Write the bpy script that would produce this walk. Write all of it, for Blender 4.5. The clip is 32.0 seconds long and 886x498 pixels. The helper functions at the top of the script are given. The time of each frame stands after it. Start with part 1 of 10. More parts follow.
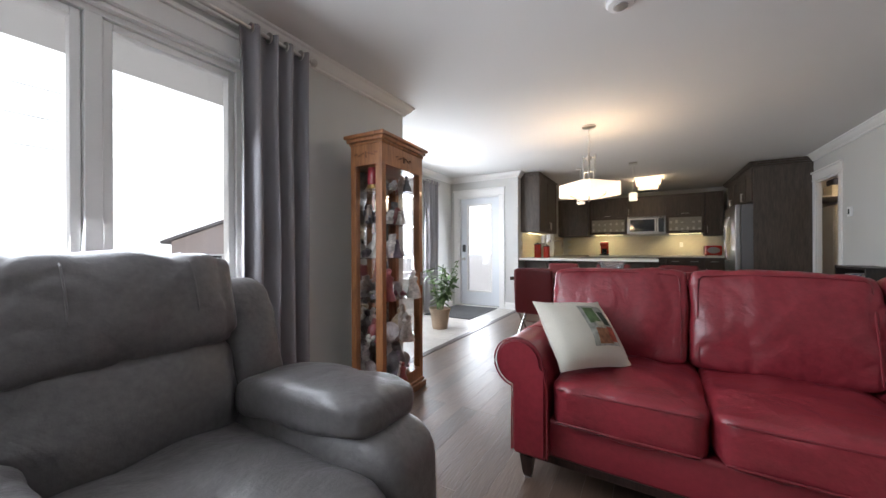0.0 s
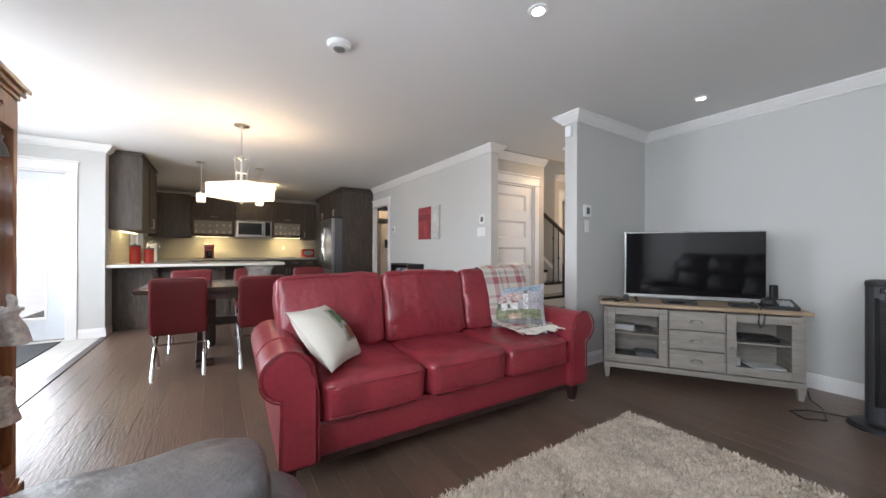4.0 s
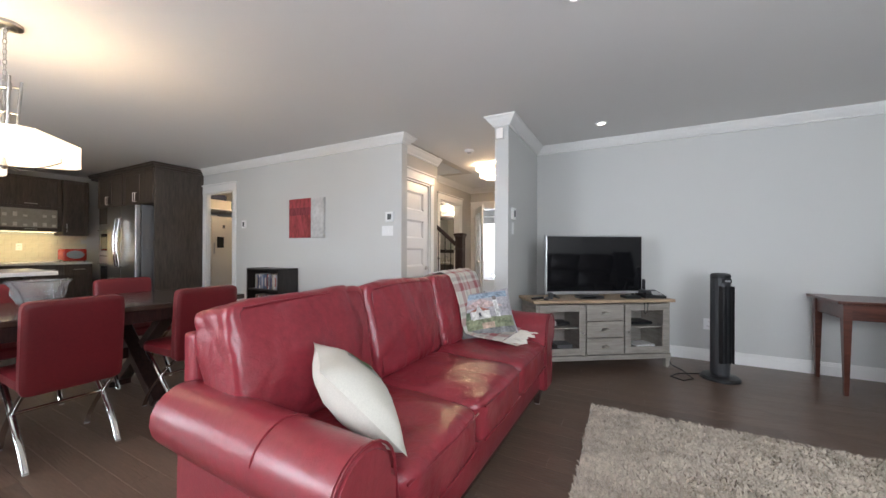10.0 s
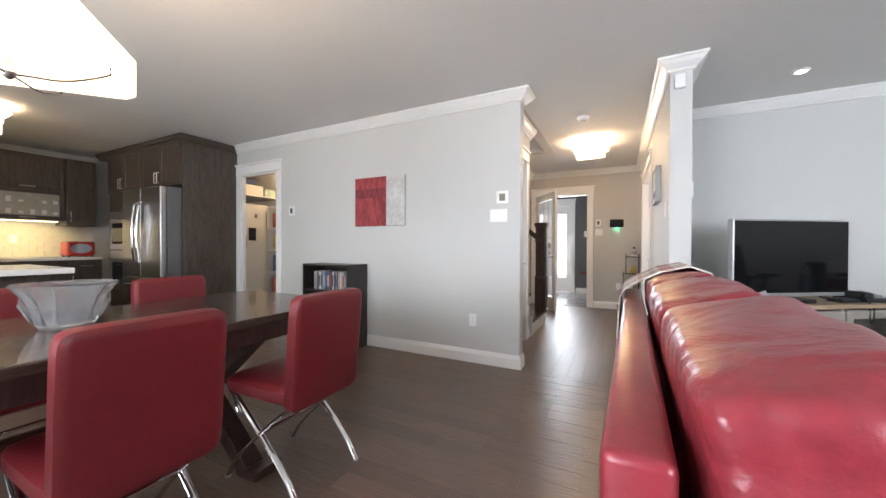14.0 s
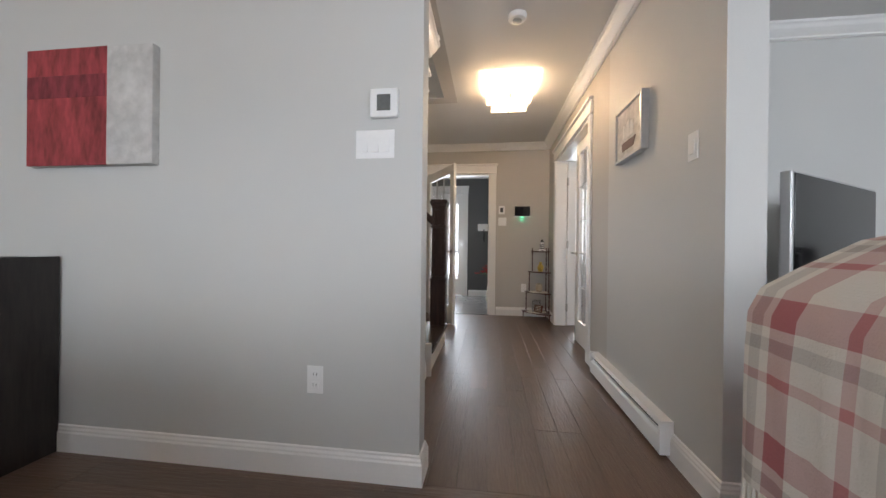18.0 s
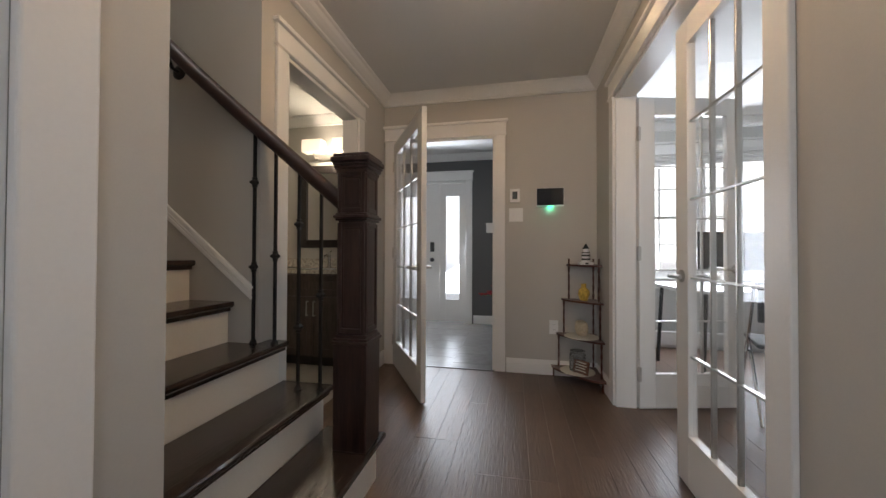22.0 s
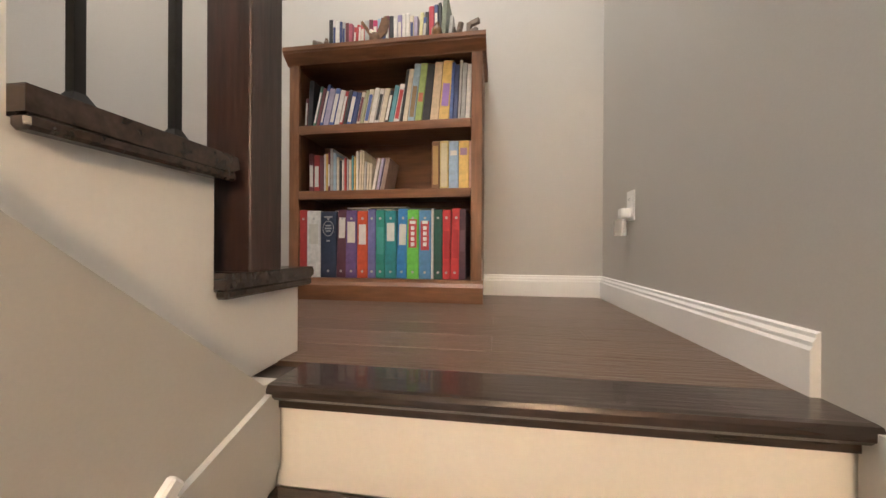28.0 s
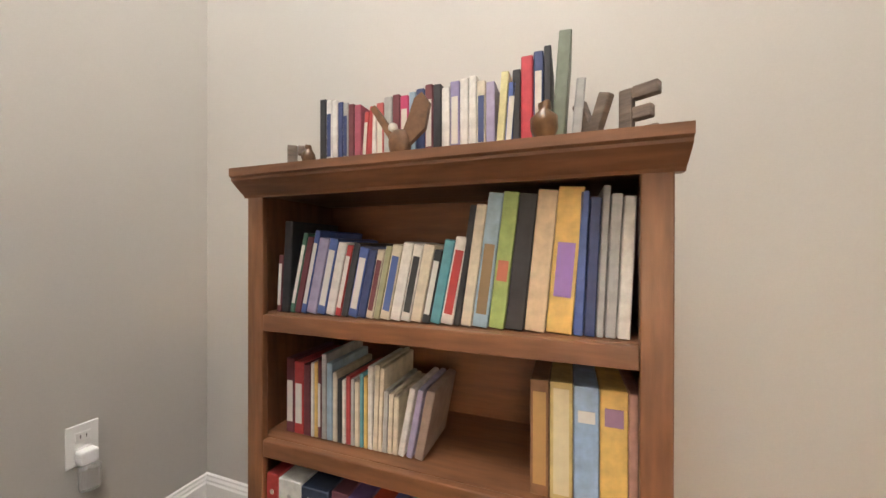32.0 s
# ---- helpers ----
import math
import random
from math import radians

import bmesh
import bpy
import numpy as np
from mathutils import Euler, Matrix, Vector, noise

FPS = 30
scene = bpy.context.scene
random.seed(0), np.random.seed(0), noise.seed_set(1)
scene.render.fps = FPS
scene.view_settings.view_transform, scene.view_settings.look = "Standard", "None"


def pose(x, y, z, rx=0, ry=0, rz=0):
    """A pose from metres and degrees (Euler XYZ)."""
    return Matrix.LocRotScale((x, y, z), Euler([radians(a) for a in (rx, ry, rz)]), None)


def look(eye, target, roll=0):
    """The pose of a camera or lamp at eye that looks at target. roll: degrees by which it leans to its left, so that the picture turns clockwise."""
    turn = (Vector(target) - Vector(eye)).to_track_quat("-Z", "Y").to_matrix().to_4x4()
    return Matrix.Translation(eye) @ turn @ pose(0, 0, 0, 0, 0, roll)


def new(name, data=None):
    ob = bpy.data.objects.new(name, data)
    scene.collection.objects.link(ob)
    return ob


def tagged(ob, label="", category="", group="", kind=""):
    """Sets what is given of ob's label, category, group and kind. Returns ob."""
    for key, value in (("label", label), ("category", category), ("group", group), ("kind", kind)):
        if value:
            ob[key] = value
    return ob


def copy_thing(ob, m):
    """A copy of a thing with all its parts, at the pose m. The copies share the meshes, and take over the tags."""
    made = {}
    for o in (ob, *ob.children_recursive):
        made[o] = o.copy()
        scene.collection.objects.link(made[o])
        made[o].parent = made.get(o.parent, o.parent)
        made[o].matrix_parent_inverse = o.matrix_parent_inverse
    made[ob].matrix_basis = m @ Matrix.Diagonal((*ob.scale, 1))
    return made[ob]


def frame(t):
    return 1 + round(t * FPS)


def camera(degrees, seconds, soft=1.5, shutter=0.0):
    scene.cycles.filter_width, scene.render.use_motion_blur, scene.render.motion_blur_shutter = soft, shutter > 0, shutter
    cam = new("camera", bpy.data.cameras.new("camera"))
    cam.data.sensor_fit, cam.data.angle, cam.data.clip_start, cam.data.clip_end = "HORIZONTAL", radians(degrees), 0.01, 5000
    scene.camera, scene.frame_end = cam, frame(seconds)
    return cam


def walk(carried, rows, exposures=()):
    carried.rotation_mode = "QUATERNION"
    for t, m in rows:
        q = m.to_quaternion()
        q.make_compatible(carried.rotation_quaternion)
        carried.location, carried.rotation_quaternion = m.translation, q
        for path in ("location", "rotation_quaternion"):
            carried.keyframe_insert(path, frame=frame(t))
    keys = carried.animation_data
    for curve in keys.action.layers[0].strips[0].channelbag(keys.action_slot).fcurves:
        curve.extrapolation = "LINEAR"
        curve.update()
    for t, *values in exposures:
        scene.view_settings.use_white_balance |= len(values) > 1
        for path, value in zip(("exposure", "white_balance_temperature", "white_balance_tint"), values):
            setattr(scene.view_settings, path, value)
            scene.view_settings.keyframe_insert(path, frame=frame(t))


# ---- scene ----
cam = camera(103.6, 32.0)
PATH = [
    (0, (-0.036, -0.068, 1.083), (-1.052, 1.654, 1.082), -0.22),
    (0.5, (-0.207, -0.018, 1.080), (-1.022, 1.809, 1.079), -0.14),
    (1, (-0.338, 0.021, 1.088), (-0.897, 1.941, 1.089), -0.08),
    (1.5, (-0.418, 0.055, 1.083), (-0.691, 2.037, 1.085), -0.02),
    (2, (-0.481, 0.085, 1.094), (-0.461, 2.085, 1.101), 0.08),
    (2.5, (-0.538, 0.092, 1.111), (-0.213, 2.066, 1.116), 0.21),
    (3, (-0.624, 0.057, 1.131), (-0.008, 1.960, 1.136), 0.23),
    (3.5, (-0.712, -0.046, 1.127), (0.162, 1.752, 1.131), 0.21),
    (4, (-0.811, -0.165, 1.124), (0.273, 1.515, 1.128), 0.17),
    (4.5, (-0.896, -0.253, 1.138), (0.344, 1.317, 1.135), 0.12),
    (6.5, (-1.202, -0.307, 1.103), (0.452, 0.819, 1.106), 0.31),
    (7, (-1.222, -0.164, 1.128), (0.469, 0.904, 1.129), 0.26),
    (7.5, (-1.242, 0.016, 1.166), (0.473, 1.045, 1.167), 0.29),
    (8, (-1.263, 0.226, 1.196), (0.468, 1.228, 1.201), 0.31),
    (8.5, (-1.264, 0.433, 1.198), (0.484, 1.406, 1.202), 0.33),
    (9, (-1.251, 0.629, 1.176), (0.508, 1.581, 1.180), 0.35),
    (9.5, (-1.230, 0.786, 1.166), (0.536, 1.723, 1.175), 0.28),
    (10, (-1.206, 0.928, 1.146), (0.565, 1.858, 1.148), 0.22),
    (10.5, (-1.162, 1.093, 1.108), (0.613, 2.014, 1.102), 0.26),
    (11, (-1.130, 1.267, 1.078), (0.655, 2.169, 1.065), 0.16),
    (11.5, (-1.092, 1.434, 1.075), (0.694, 2.333, 1.065), 0.20),
    (12, (-1.058, 1.634, 1.104), (0.728, 2.533, 1.089), 0.13),
    (12.5, (-1.047, 1.935, 1.116), (0.740, 2.743, 1.098), 0.08),
    (13, (-1.042, 2.054, 1.124), (0.744, 2.955, 1.106), 0.06),
    (13.5, (-1.022, 2.226, 1.110), (0.762, 3.130, 1.093), 0.17),
    (15.5, (-0.539, 2.714, 1.000), (1.284, 3.535, 0.998), 0.33),
    (16, (-0.305, 2.785, 0.992), (1.572, 3.478, 0.989), 0.40),
    (16.5, (-0.074, 2.852, 0.975), (1.849, 3.404, 0.975), 0.43),
    (17, (0.173, 2.897, 0.978), (2.128, 3.315, 0.978), 0.47),
    (17.5, (0.437, 2.908, 0.963), (2.412, 3.226, 0.959), 0.61),
    (18, (0.696, 2.907, 0.940), (2.679, 3.165, 0.938), 0.65),
    (18.5, (0.991, 2.907, 0.926), (2.981, 3.112, 0.929), 0.54),
    (19, (1.242, 2.871, 0.906), (3.235, 3.032, 0.915), 0.38),
    (19.5, (1.494, 2.836, 0.880), (3.489, 2.974, 0.906), 0.42),
    (20, (1.760, 2.811, 0.870), (3.755, 2.944, 0.903), 0.45),
    (20.5, (2.020, 2.791, 0.897), (4.015, 2.927, 0.920), 0.29),
    (21, (2.256, 2.748, 0.936), (4.249, 2.909, 0.953), 0.21),
    (21.5, (2.483, 2.725, 0.976), (4.468, 2.972, 0.998), 0.24),
    (22, (2.706, 2.732, 1.003), (4.666, 3.131, 1.029), 0.22),
    (22.5, (2.899, 2.753, 1.030), (4.808, 3.347, 1.053), 0.25),
    (23, (3.071, 2.776, 1.063), (4.869, 3.653, 1.089), 0.18),
    (23.5, (3.199, 2.815, 1.059), (4.798, 4.015, 1.079), 0.14),
    (24, (3.337, 2.900, 1.055), (4.681, 4.381, 1.082), 0.27),
    (24.5, (3.456, 3.011, 1.094), (4.507, 4.713, 1.102), -0.01),
    (25, (3.574, 3.183, 1.137), (4.312, 5.042, 1.152), -0.08),
    (25.5, (3.643, 3.364, 1.163), (4.060, 5.320, 1.181), -0.06),
    (26, (3.668, 3.563, 1.171), (3.783, 5.559, 1.197), 0.01),
    (26.5, (3.669, 3.764, 1.232), (3.597, 5.763, 1.262), 0.12),
    (28.5, (3.607, 4.271, 1.692), (3.296, 6.246, 1.681), 0.30),
    (29, (3.598, 4.397, 1.778), (3.299, 6.374, 1.765), 0.37),
    (29.5, (3.590, 4.526, 1.901), (3.278, 6.502, 1.882), 0.37),
    (30, (3.547, 4.680, 1.982), (3.228, 6.654, 1.969), 0.44),
    (30.5, (3.534, 4.766, 2.073), (3.204, 6.738, 2.062), 0.48),
    (31, (3.498, 4.869, 2.143), (3.147, 6.838, 2.127), 0.31),
    (31.5, (3.448, 4.938, 2.243), (2.985, 6.883, 2.237), 0.13),
    (32, (3.407, 5.016, 2.311), (2.730, 6.898, 2.307), 0.12),
]
walk(cam, [(t, look(eye, target, roll)) for t, eye, target, roll in PATH],
     [(0, -0.28), (1, -0.34), (2, 0.06), (4, 0.12), (7, -0.12), (8, -0.1), (9, 0.12), (12, 0.14), (13, 0.46), (16, 0.55), (17.5, 0.1), (19, -0.4), (21, -0.65), (22, -0.46), (23, -0.42), (24, 0.4), (25, 0.8), (26.5, 1.0), (28.5, 1.6), (31, 1.7), (32, 1.62)])

# ---- light ----
world = bpy.data.worlds.new("overcast_sky")
scene.world = world
world.use_nodes = True
wn = world.node_tree
sky = wn.nodes.new("ShaderNodeTexSky")
sky.sky_type = "NISHITA"
sky.sun_disc = False
sky.sun_elevation, sky.sun_rotation = radians(38), radians(250)
sky.dust_density, sky.air_density = 4.0, 1.0
wn.nodes["Background"].inputs["Strength"].default_value = 0.15
wn.links.new(sky.outputs["Color"], wn.nodes["Background"].inputs["Color"])
sun = new("sun", bpy.data.lights.new("sun", "SUN"))
sun.data.energy, sun.data.angle, sun.data.color = 1.0, radians(20), (1.0, 0.97, 0.93)
sun.matrix_world = look((0, 0, 30), (14, 5, 6))


def area_lamp(name, m, sx, sy, watts, colour):
    ob = new(name, bpy.data.lights.new(name, "AREA"))
    ob.data.shape, ob.data.size, ob.data.size_y, ob.data.energy, ob.data.color = "RECTANGLE", sx, sy, watts, colour
    ob.matrix_world = m
    return ob


def point_lamp(name, p, watts, colour, radius=0.05):
    ob = new(name, bpy.data.lights.new(name, "POINT"))
    ob.data.energy, ob.data.color, ob.data.shadow_soft_size = watts, colour, radius
    ob.location = p
    return ob


DAY = (0.83, 0.895, 1.0)
WARM = (1.0, 0.70, 0.42)
# this lamp also spans the added, unseen end of the living room window
area_lamp("window_light", look((-2.05, -0.33, 1.36), (1, -0.33, 0.45)), 2.6, 1.4, 126, DAY)
area_lamp("window_light", look((-3.355, 4.05, 1.36), (1, 4.05, 0.45)), 1.5, 1.4, 112, DAY)
area_lamp("window_light", look((-2.78, 5.88, 1.08), (-2.2, 2.5, 0.6)), 0.45, 1.4, 22, DAY)
area_lamp("window_light", look((6.86, 0.75, 1.4), (4, 1.2, 0.9)), 1.4, 1.3, 115, DAY)
area_lamp("window_light", look((7.66, 3.75, 1.2), (5, 3.4, 0.7)), 1.2, 1.6, 60, DAY)
point_lamp("chandelier_bulb", (-0.605, 4.10, 1.80), 28, WARM, 0.08)
point_lamp("hall_bulb", (3.90, 2.735, 2.275), 165, (1.0, 0.675, 0.395), 0.05)
point_lamp("kitchen_bulb", (-0.04, 7.85, 2.30), 40, WARM, 0.08)
point_lamp("bath_bulb", (5.9, 4.55, 1.98), 14, (1.0, 0.85, 0.65), 0.06)
# added fill for the pantry; no lamp is built there
point_lamp("pantry_fill", (2.7, 7.0, 2.3), 10, WARM, 0.06)
# assumed lamp upstairs, out of view; its wide radius softens shadow edges
point_lamp("stair_bulb", (3.2, 4.6, 4.8), 54, (1.0, 0.955, 0.925), 0.40)


# ---- materials ----
def mat(name, colour, rough=0.6, metal=0.0, vary=0.06, fine=60.0, coarse=3.0, bump=0.05, bump_scale=None, random_tint=0.0,
        stretch=(1, 1, 1), coat=0.0, spec=0.5, trans=0.0, emit=None, emit_strength=0.0, alpha=1.0, dark=None, detail=4.0, folds=0.0):
    m = bpy.data.materials.new(name)
    m.use_nodes = True
    nt = m.node_tree
    b = nt.nodes["Principled BSDF"]
    b.inputs["Roughness"].default_value = rough
    b.inputs["Metallic"].default_value = metal
    b.inputs["Specular IOR Level"].default_value = spec
    b.inputs["Coat Weight"].default_value = coat
    b.inputs["Transmission Weight"].default_value = trans
    if emit:
        b.inputs["Emission Color"].default_value = (*emit, 1)
        b.inputs["Emission Strength"].default_value = emit_strength
    tc = nt.nodes.new("ShaderNodeTexCoord")
    mp = nt.nodes.new("ShaderNodeMapping")
    mp.inputs["Scale"].default_value = stretch
    nt.links.new(tc.outputs["Object"], mp.inputs["Vector"])
    n1 = nt.nodes.new("ShaderNodeTexNoise")
    n1.inputs["Scale"].default_value, n1.inputs["Detail"].default_value = fine, detail
    n2 = nt.nodes.new("ShaderNodeTexNoise")
    n2.inputs["Scale"].default_value, n2.inputs["Detail"].default_value = coarse, 3.0
    for n in (n1, n2):
        nt.links.new(mp.outputs["Vector"], n.inputs["Vector"])
    add = nt.nodes.new("ShaderNodeMath")
    add.operation = "ADD"
    nt.links.new(n1.outputs["Fac"], add.inputs[0])
    nt.links.new(n2.outputs["Fac"], add.inputs[1])
    val = add.outputs[0]
    if random_tint:
        info = nt.nodes.new("ShaderNodeObjectInfo")
        geo = nt.nodes.new("ShaderNodeNewGeometry")
        both = nt.nodes.new("ShaderNodeMath")
        both.operation = "ADD"
        nt.links.new(info.outputs["Random"], both.inputs[0])
        nt.links.new(geo.outputs["Random Per Island"], both.inputs[1])
        mul = nt.nodes.new("ShaderNodeMath")
        mul.operation = "MULTIPLY_ADD"
        nt.links.new(both.outputs[0], mul.inputs[0])
        mul.inputs[1].default_value = random_tint
        nt.links.new(val, mul.inputs[2])
        val = mul.outputs[0]
    rg = nt.nodes.new("ShaderNodeMapRange")
    rg.inputs["From Min"].default_value, rg.inputs["From Max"].default_value = 0.6, 1.4 + random_tint * 2
    nt.links.new(val, rg.inputs["Value"])
    mix = nt.nodes.new("ShaderNodeMix")
    mix.data_type = "RGBA"
    lo = dark or tuple(max(0.0, c * (1 - vary * 2)) for c in colour)
    hi = tuple(min(1.0, c * (1 + vary * 2)) for c in colour)
    mix.inputs[6].default_value, mix.inputs[7].default_value = (*lo, 1), (*hi, 1)
    nt.links.new(rg.outputs["Result"], mix.inputs[0])
    nt.links.new(mix.outputs[2], b.inputs["Base Color"])
    if bump:
        bp = nt.nodes.new("ShaderNodeBump")
        bp.inputs["Strength"].default_value, bp.inputs["Distance"].default_value = bump, 0.01
        if bump_scale:
            n3 = nt.nodes.new("ShaderNodeTexNoise")
            n3.inputs["Scale"].default_value, n3.inputs["Detail"].default_value = bump_scale, 5.0
            nt.links.new(mp.outputs["Vector"], n3.inputs["Vector"])
            nt.links.new(n3.outputs["Fac"], bp.inputs["Height"])
        else:
            nt.links.new(n1.outputs["Fac"], bp.inputs["Height"])
        if folds:
            n4 = nt.nodes.new("ShaderNodeTexNoise")
            n4.inputs["Scale"].default_value, n4.inputs["Detail"].default_value, n4.inputs["Distortion"].default_value = folds, 3.0, 1.6
            nt.links.new(tc.outputs["Object"], n4.inputs["Vector"])
            b2 = nt.nodes.new("ShaderNodeBump")
            b2.inputs["Strength"].default_value, b2.inputs["Distance"].default_value = 0.28, 0.03
            nt.links.new(n4.outputs["Fac"], b2.inputs["Height"])
            nt.links.new(b2.outputs["Normal"], bp.inputs["Normal"])
        nt.links.new(bp.outputs["Normal"], b.inputs["Normal"])
    if alpha < 1:
        b.inputs["Alpha"].default_value = alpha
    return m


def glass(name, tint=(1, 1, 1), rough=0.0):
    m = bpy.data.materials.new(name)
    m.use_nodes = True
    nt = m.node_tree
    nt.nodes.remove(nt.nodes["Principled BSDF"])
    tr, gl = nt.nodes.new("ShaderNodeBsdfTransparent"), nt.nodes.new("ShaderNodeBsdfGlossy")
    tr.inputs["Color"].default_value = (*tint, 1)
    gl.inputs["Roughness"].default_value = rough
    lw = nt.nodes.new("ShaderNodeLayerWeight")
    pw = nt.nodes.new("ShaderNodeMath")
    pw.operation = "POWER"
    pw.inputs[1].default_value = 4.0
    nt.links.new(lw.outputs["Facing"], pw.inputs[0])
    fr = nt.nodes.new("ShaderNodeMath")
    fr.operation = "MULTIPLY_ADD"
    fr.inputs[1].default_value, fr.inputs[2].default_value = 0.8, 0.03
    nt.links.new(pw.outputs[0], fr.inputs[0])
    mx = nt.nodes.new("ShaderNodeMixShader")
    nt.links.new(fr.outputs[0], mx.inputs[0])
    nt.links.new(tr.outputs[0], mx.inputs[1])
    nt.links.new(gl.outputs[0], mx.inputs[2])
    nt.links.new(mx.outputs[0], nt.nodes["Material Output"].inputs["Surface"])
    return m


M = {}
M["wall"] = mat("grey_wall_paint", (0.56, 0.56, 0.54), 0.62, vary=0.015, fine=220, coarse=1.2, bump=0.03, bump_scale=260)
M["wall_beige"] = mat("greige_wall_paint", (0.49, 0.47, 0.435), 0.62, vary=0.015, fine=220, coarse=1.2, bump=0.03, bump_scale=260)
M["wall_dark"] = mat("charcoal_wall_paint", (0.10, 0.10, 0.10), 0.6, vary=0.03, fine=200, coarse=1.2, bump=0.03)
M["ceiling"] = mat("ceiling_paint", (0.74, 0.73, 0.71), 0.85, vary=0.012, fine=200, coarse=1.0, bump=0.02)
M["trim"] = mat("white_trim_paint", (0.80, 0.79, 0.77), 0.35, vary=0.012, fine=120, coarse=3, bump=0.01)
M["riser"] = mat("cream_riser_paint", (0.84, 0.81, 0.75), 0.4, vary=0.015, fine=120, coarse=3, bump=0.01)
M["plank"] = mat("grey_brown_hardwood", (0.142, 0.092, 0.067), 0.30, vary=0.24, fine=9, coarse=2.0, bump=0.34, random_tint=0.70,
                 stretch=(10, 1.1, 10), detail=7, coat=0.05)
M["plank_x"] = mat("grey_brown_hardwood_hall", (0.140, 0.090, 0.064), 0.34, vary=0.24, fine=9, coarse=2.0, bump=0.34, random_tint=0.70,
                   stretch=(1.1, 10, 10), detail=7, coat=0.05)
M["subfloor"] = mat("dark_joint", (0.05, 0.040, 0.034), 0.8)
M["tile"] = mat("pale_stone_tile", (0.44, 0.42, 0.39), 0.32, vary=0.10, fine=14, coarse=4, bump=0.04, random_tint=0.15)
M["tile_grey"] = mat("grey_stone_tile", (0.19, 0.18, 0.17), 0.25, vary=0.12, fine=14, coarse=4, bump=0.04, random_tint=0.15)
M["grout"] = mat("grey_grout", (0.22, 0.21, 0.20), 0.9)
M["oak_dark"] = mat("espresso_stained_oak", (0.036, 0.018, 0.015), 0.34, vary=0.35, fine=10, coarse=3, bump=0.08, stretch=(12, 12, 1.2), detail=7, coat=0.12)
M["rail_wood"] = mat("espresso_stained_rail", (0.036, 0.019, 0.016), 0.38, vary=0.2, fine=14, coarse=3, bump=0.0)
M["tread"] = mat("espresso_stained_tread", (0.038, 0.025, 0.020), 0.25, vary=0.3, fine=10, coarse=3, bump=0.12, stretch=(1.2, 12, 12), detail=7, coat=0.25)
M["oak_orange"] = mat("honey_oak", (0.32, 0.135, 0.055), 0.33, vary=0.22, fine=8, coarse=3, bump=0.1, stretch=(9, 9, 1.0), detail=7, coat=0.2)
M["walnut"] = mat("reddish_walnut", (0.190, 0.084, 0.040), 0.4, vary=0.20, fine=8, coarse=2.5, bump=0.12, stretch=(1.2, 9, 9), detail=7)
M["walnut_z"] = mat("reddish_walnut_upright", (0.190, 0.084, 0.040), 0.4, vary=0.20, fine=8, coarse=2.5, bump=0.12, stretch=(9, 9, 1.2), detail=7)
M["cherry"] = mat("dark_cherry_wood", (0.085, 0.028, 0.018), 0.3, vary=0.28, fine=8, coarse=3, bump=0.1, stretch=(9, 1.2, 9), detail=6, coat=0.2)
M["cabinet"] = mat("dark_taupe_stained_cabinet", (0.072, 0.056, 0.045), 0.42, vary=0.25, fine=9, coarse=2.5, bump=0.1, stretch=(9, 9, 1.1), detail=7)
M["black_wood"] = mat("black_brown_laminate", (0.022, 0.017, 0.015), 0.4, vary=0.25, fine=10, coarse=3, bump=0.06, stretch=(9, 9, 1.1))
M["washed_oak"] = mat("grey_washed_oak", (0.30, 0.275, 0.24), 0.55, vary=0.16, fine=9, coarse=3, bump=0.12, stretch=(1.2, 1.2, 9), detail=7)
M["oak_top"] = mat("natural_oak_top", (0.40, 0.29, 0.19), 0.45, vary=0.15, fine=9, coarse=3, bump=0.1, stretch=(1.2, 9, 9), detail=7)
M["red_leather"] = mat("red_leather", (0.245, 0.027, 0.038), 0.31, vary=0.12, fine=40, coarse=3.5, bump=0.14, bump_scale=120, coat=0.08, folds=5.5)
M["red_panel"] = mat("red_leather_stretched", (0.245, 0.027, 0.038), 0.30, vary=0.10, fine=40, coarse=3.5, bump=0.08, bump_scale=140, coat=0.08, folds=1.6)
M["red_chair"] = mat("red_chair_leather", (0.145, 0.013, 0.017), 0.40, vary=0.07, fine=80, coarse=4, bump=0.06, bump_scale=200)
M["grey_leather"] = mat("charcoal_leather", (0.135, 0.126, 0.126), 0.33, vary=0.12, fine=50, coarse=4, bump=0.14, bump_scale=150, folds=5.0)
M["dark_leather"] = mat("dark_brown_leather", (0.050, 0.041, 0.037), 0.34, vary=0.12, fine=50, coarse=4, bump=0.12, bump_scale=150, folds=5.0)
M["chrome"] = mat("chrome", (0.75, 0.75, 0.75), 0.12, 1.0, vary=0.02, bump=0)
M["nickel"] = mat("brushed_nickel", (0.55, 0.53, 0.50), 0.3, 1.0, vary=0.03, bump=0)
M["steel"] = mat("stainless_steel", (0.42, 0.42, 0.42), 0.3, 1.0, vary=0.05, fine=40, stretch=(1, 1, 20), bump=0.01)
M["iron"] = mat("black_iron", (0.014, 0.013, 0.013), 0.42, 0.3, vary=0.1, bump=0.02)
M["black"] = mat("black_plastic", (0.016, 0.016, 0.017), 0.4, vary=0.1, bump=0.01)
M["grey_plastic"] = mat("grey_plastic", (0.12, 0.125, 0.13), 0.45, vary=0.05, bump=0.01)
M["silver_plastic"] = mat("silver_plastic", (0.48, 0.48, 0.48), 0.35, 0.6, vary=0.03, bump=0)
M["white_plastic"] = mat("white_plastic", (0.80, 0.80, 0.79), 0.35, vary=0.01, bump=0)
M["screen"] = mat("black_screen", (0.006, 0.006, 0.007), 0.06, vary=0.0, bump=0, spec=0.6)
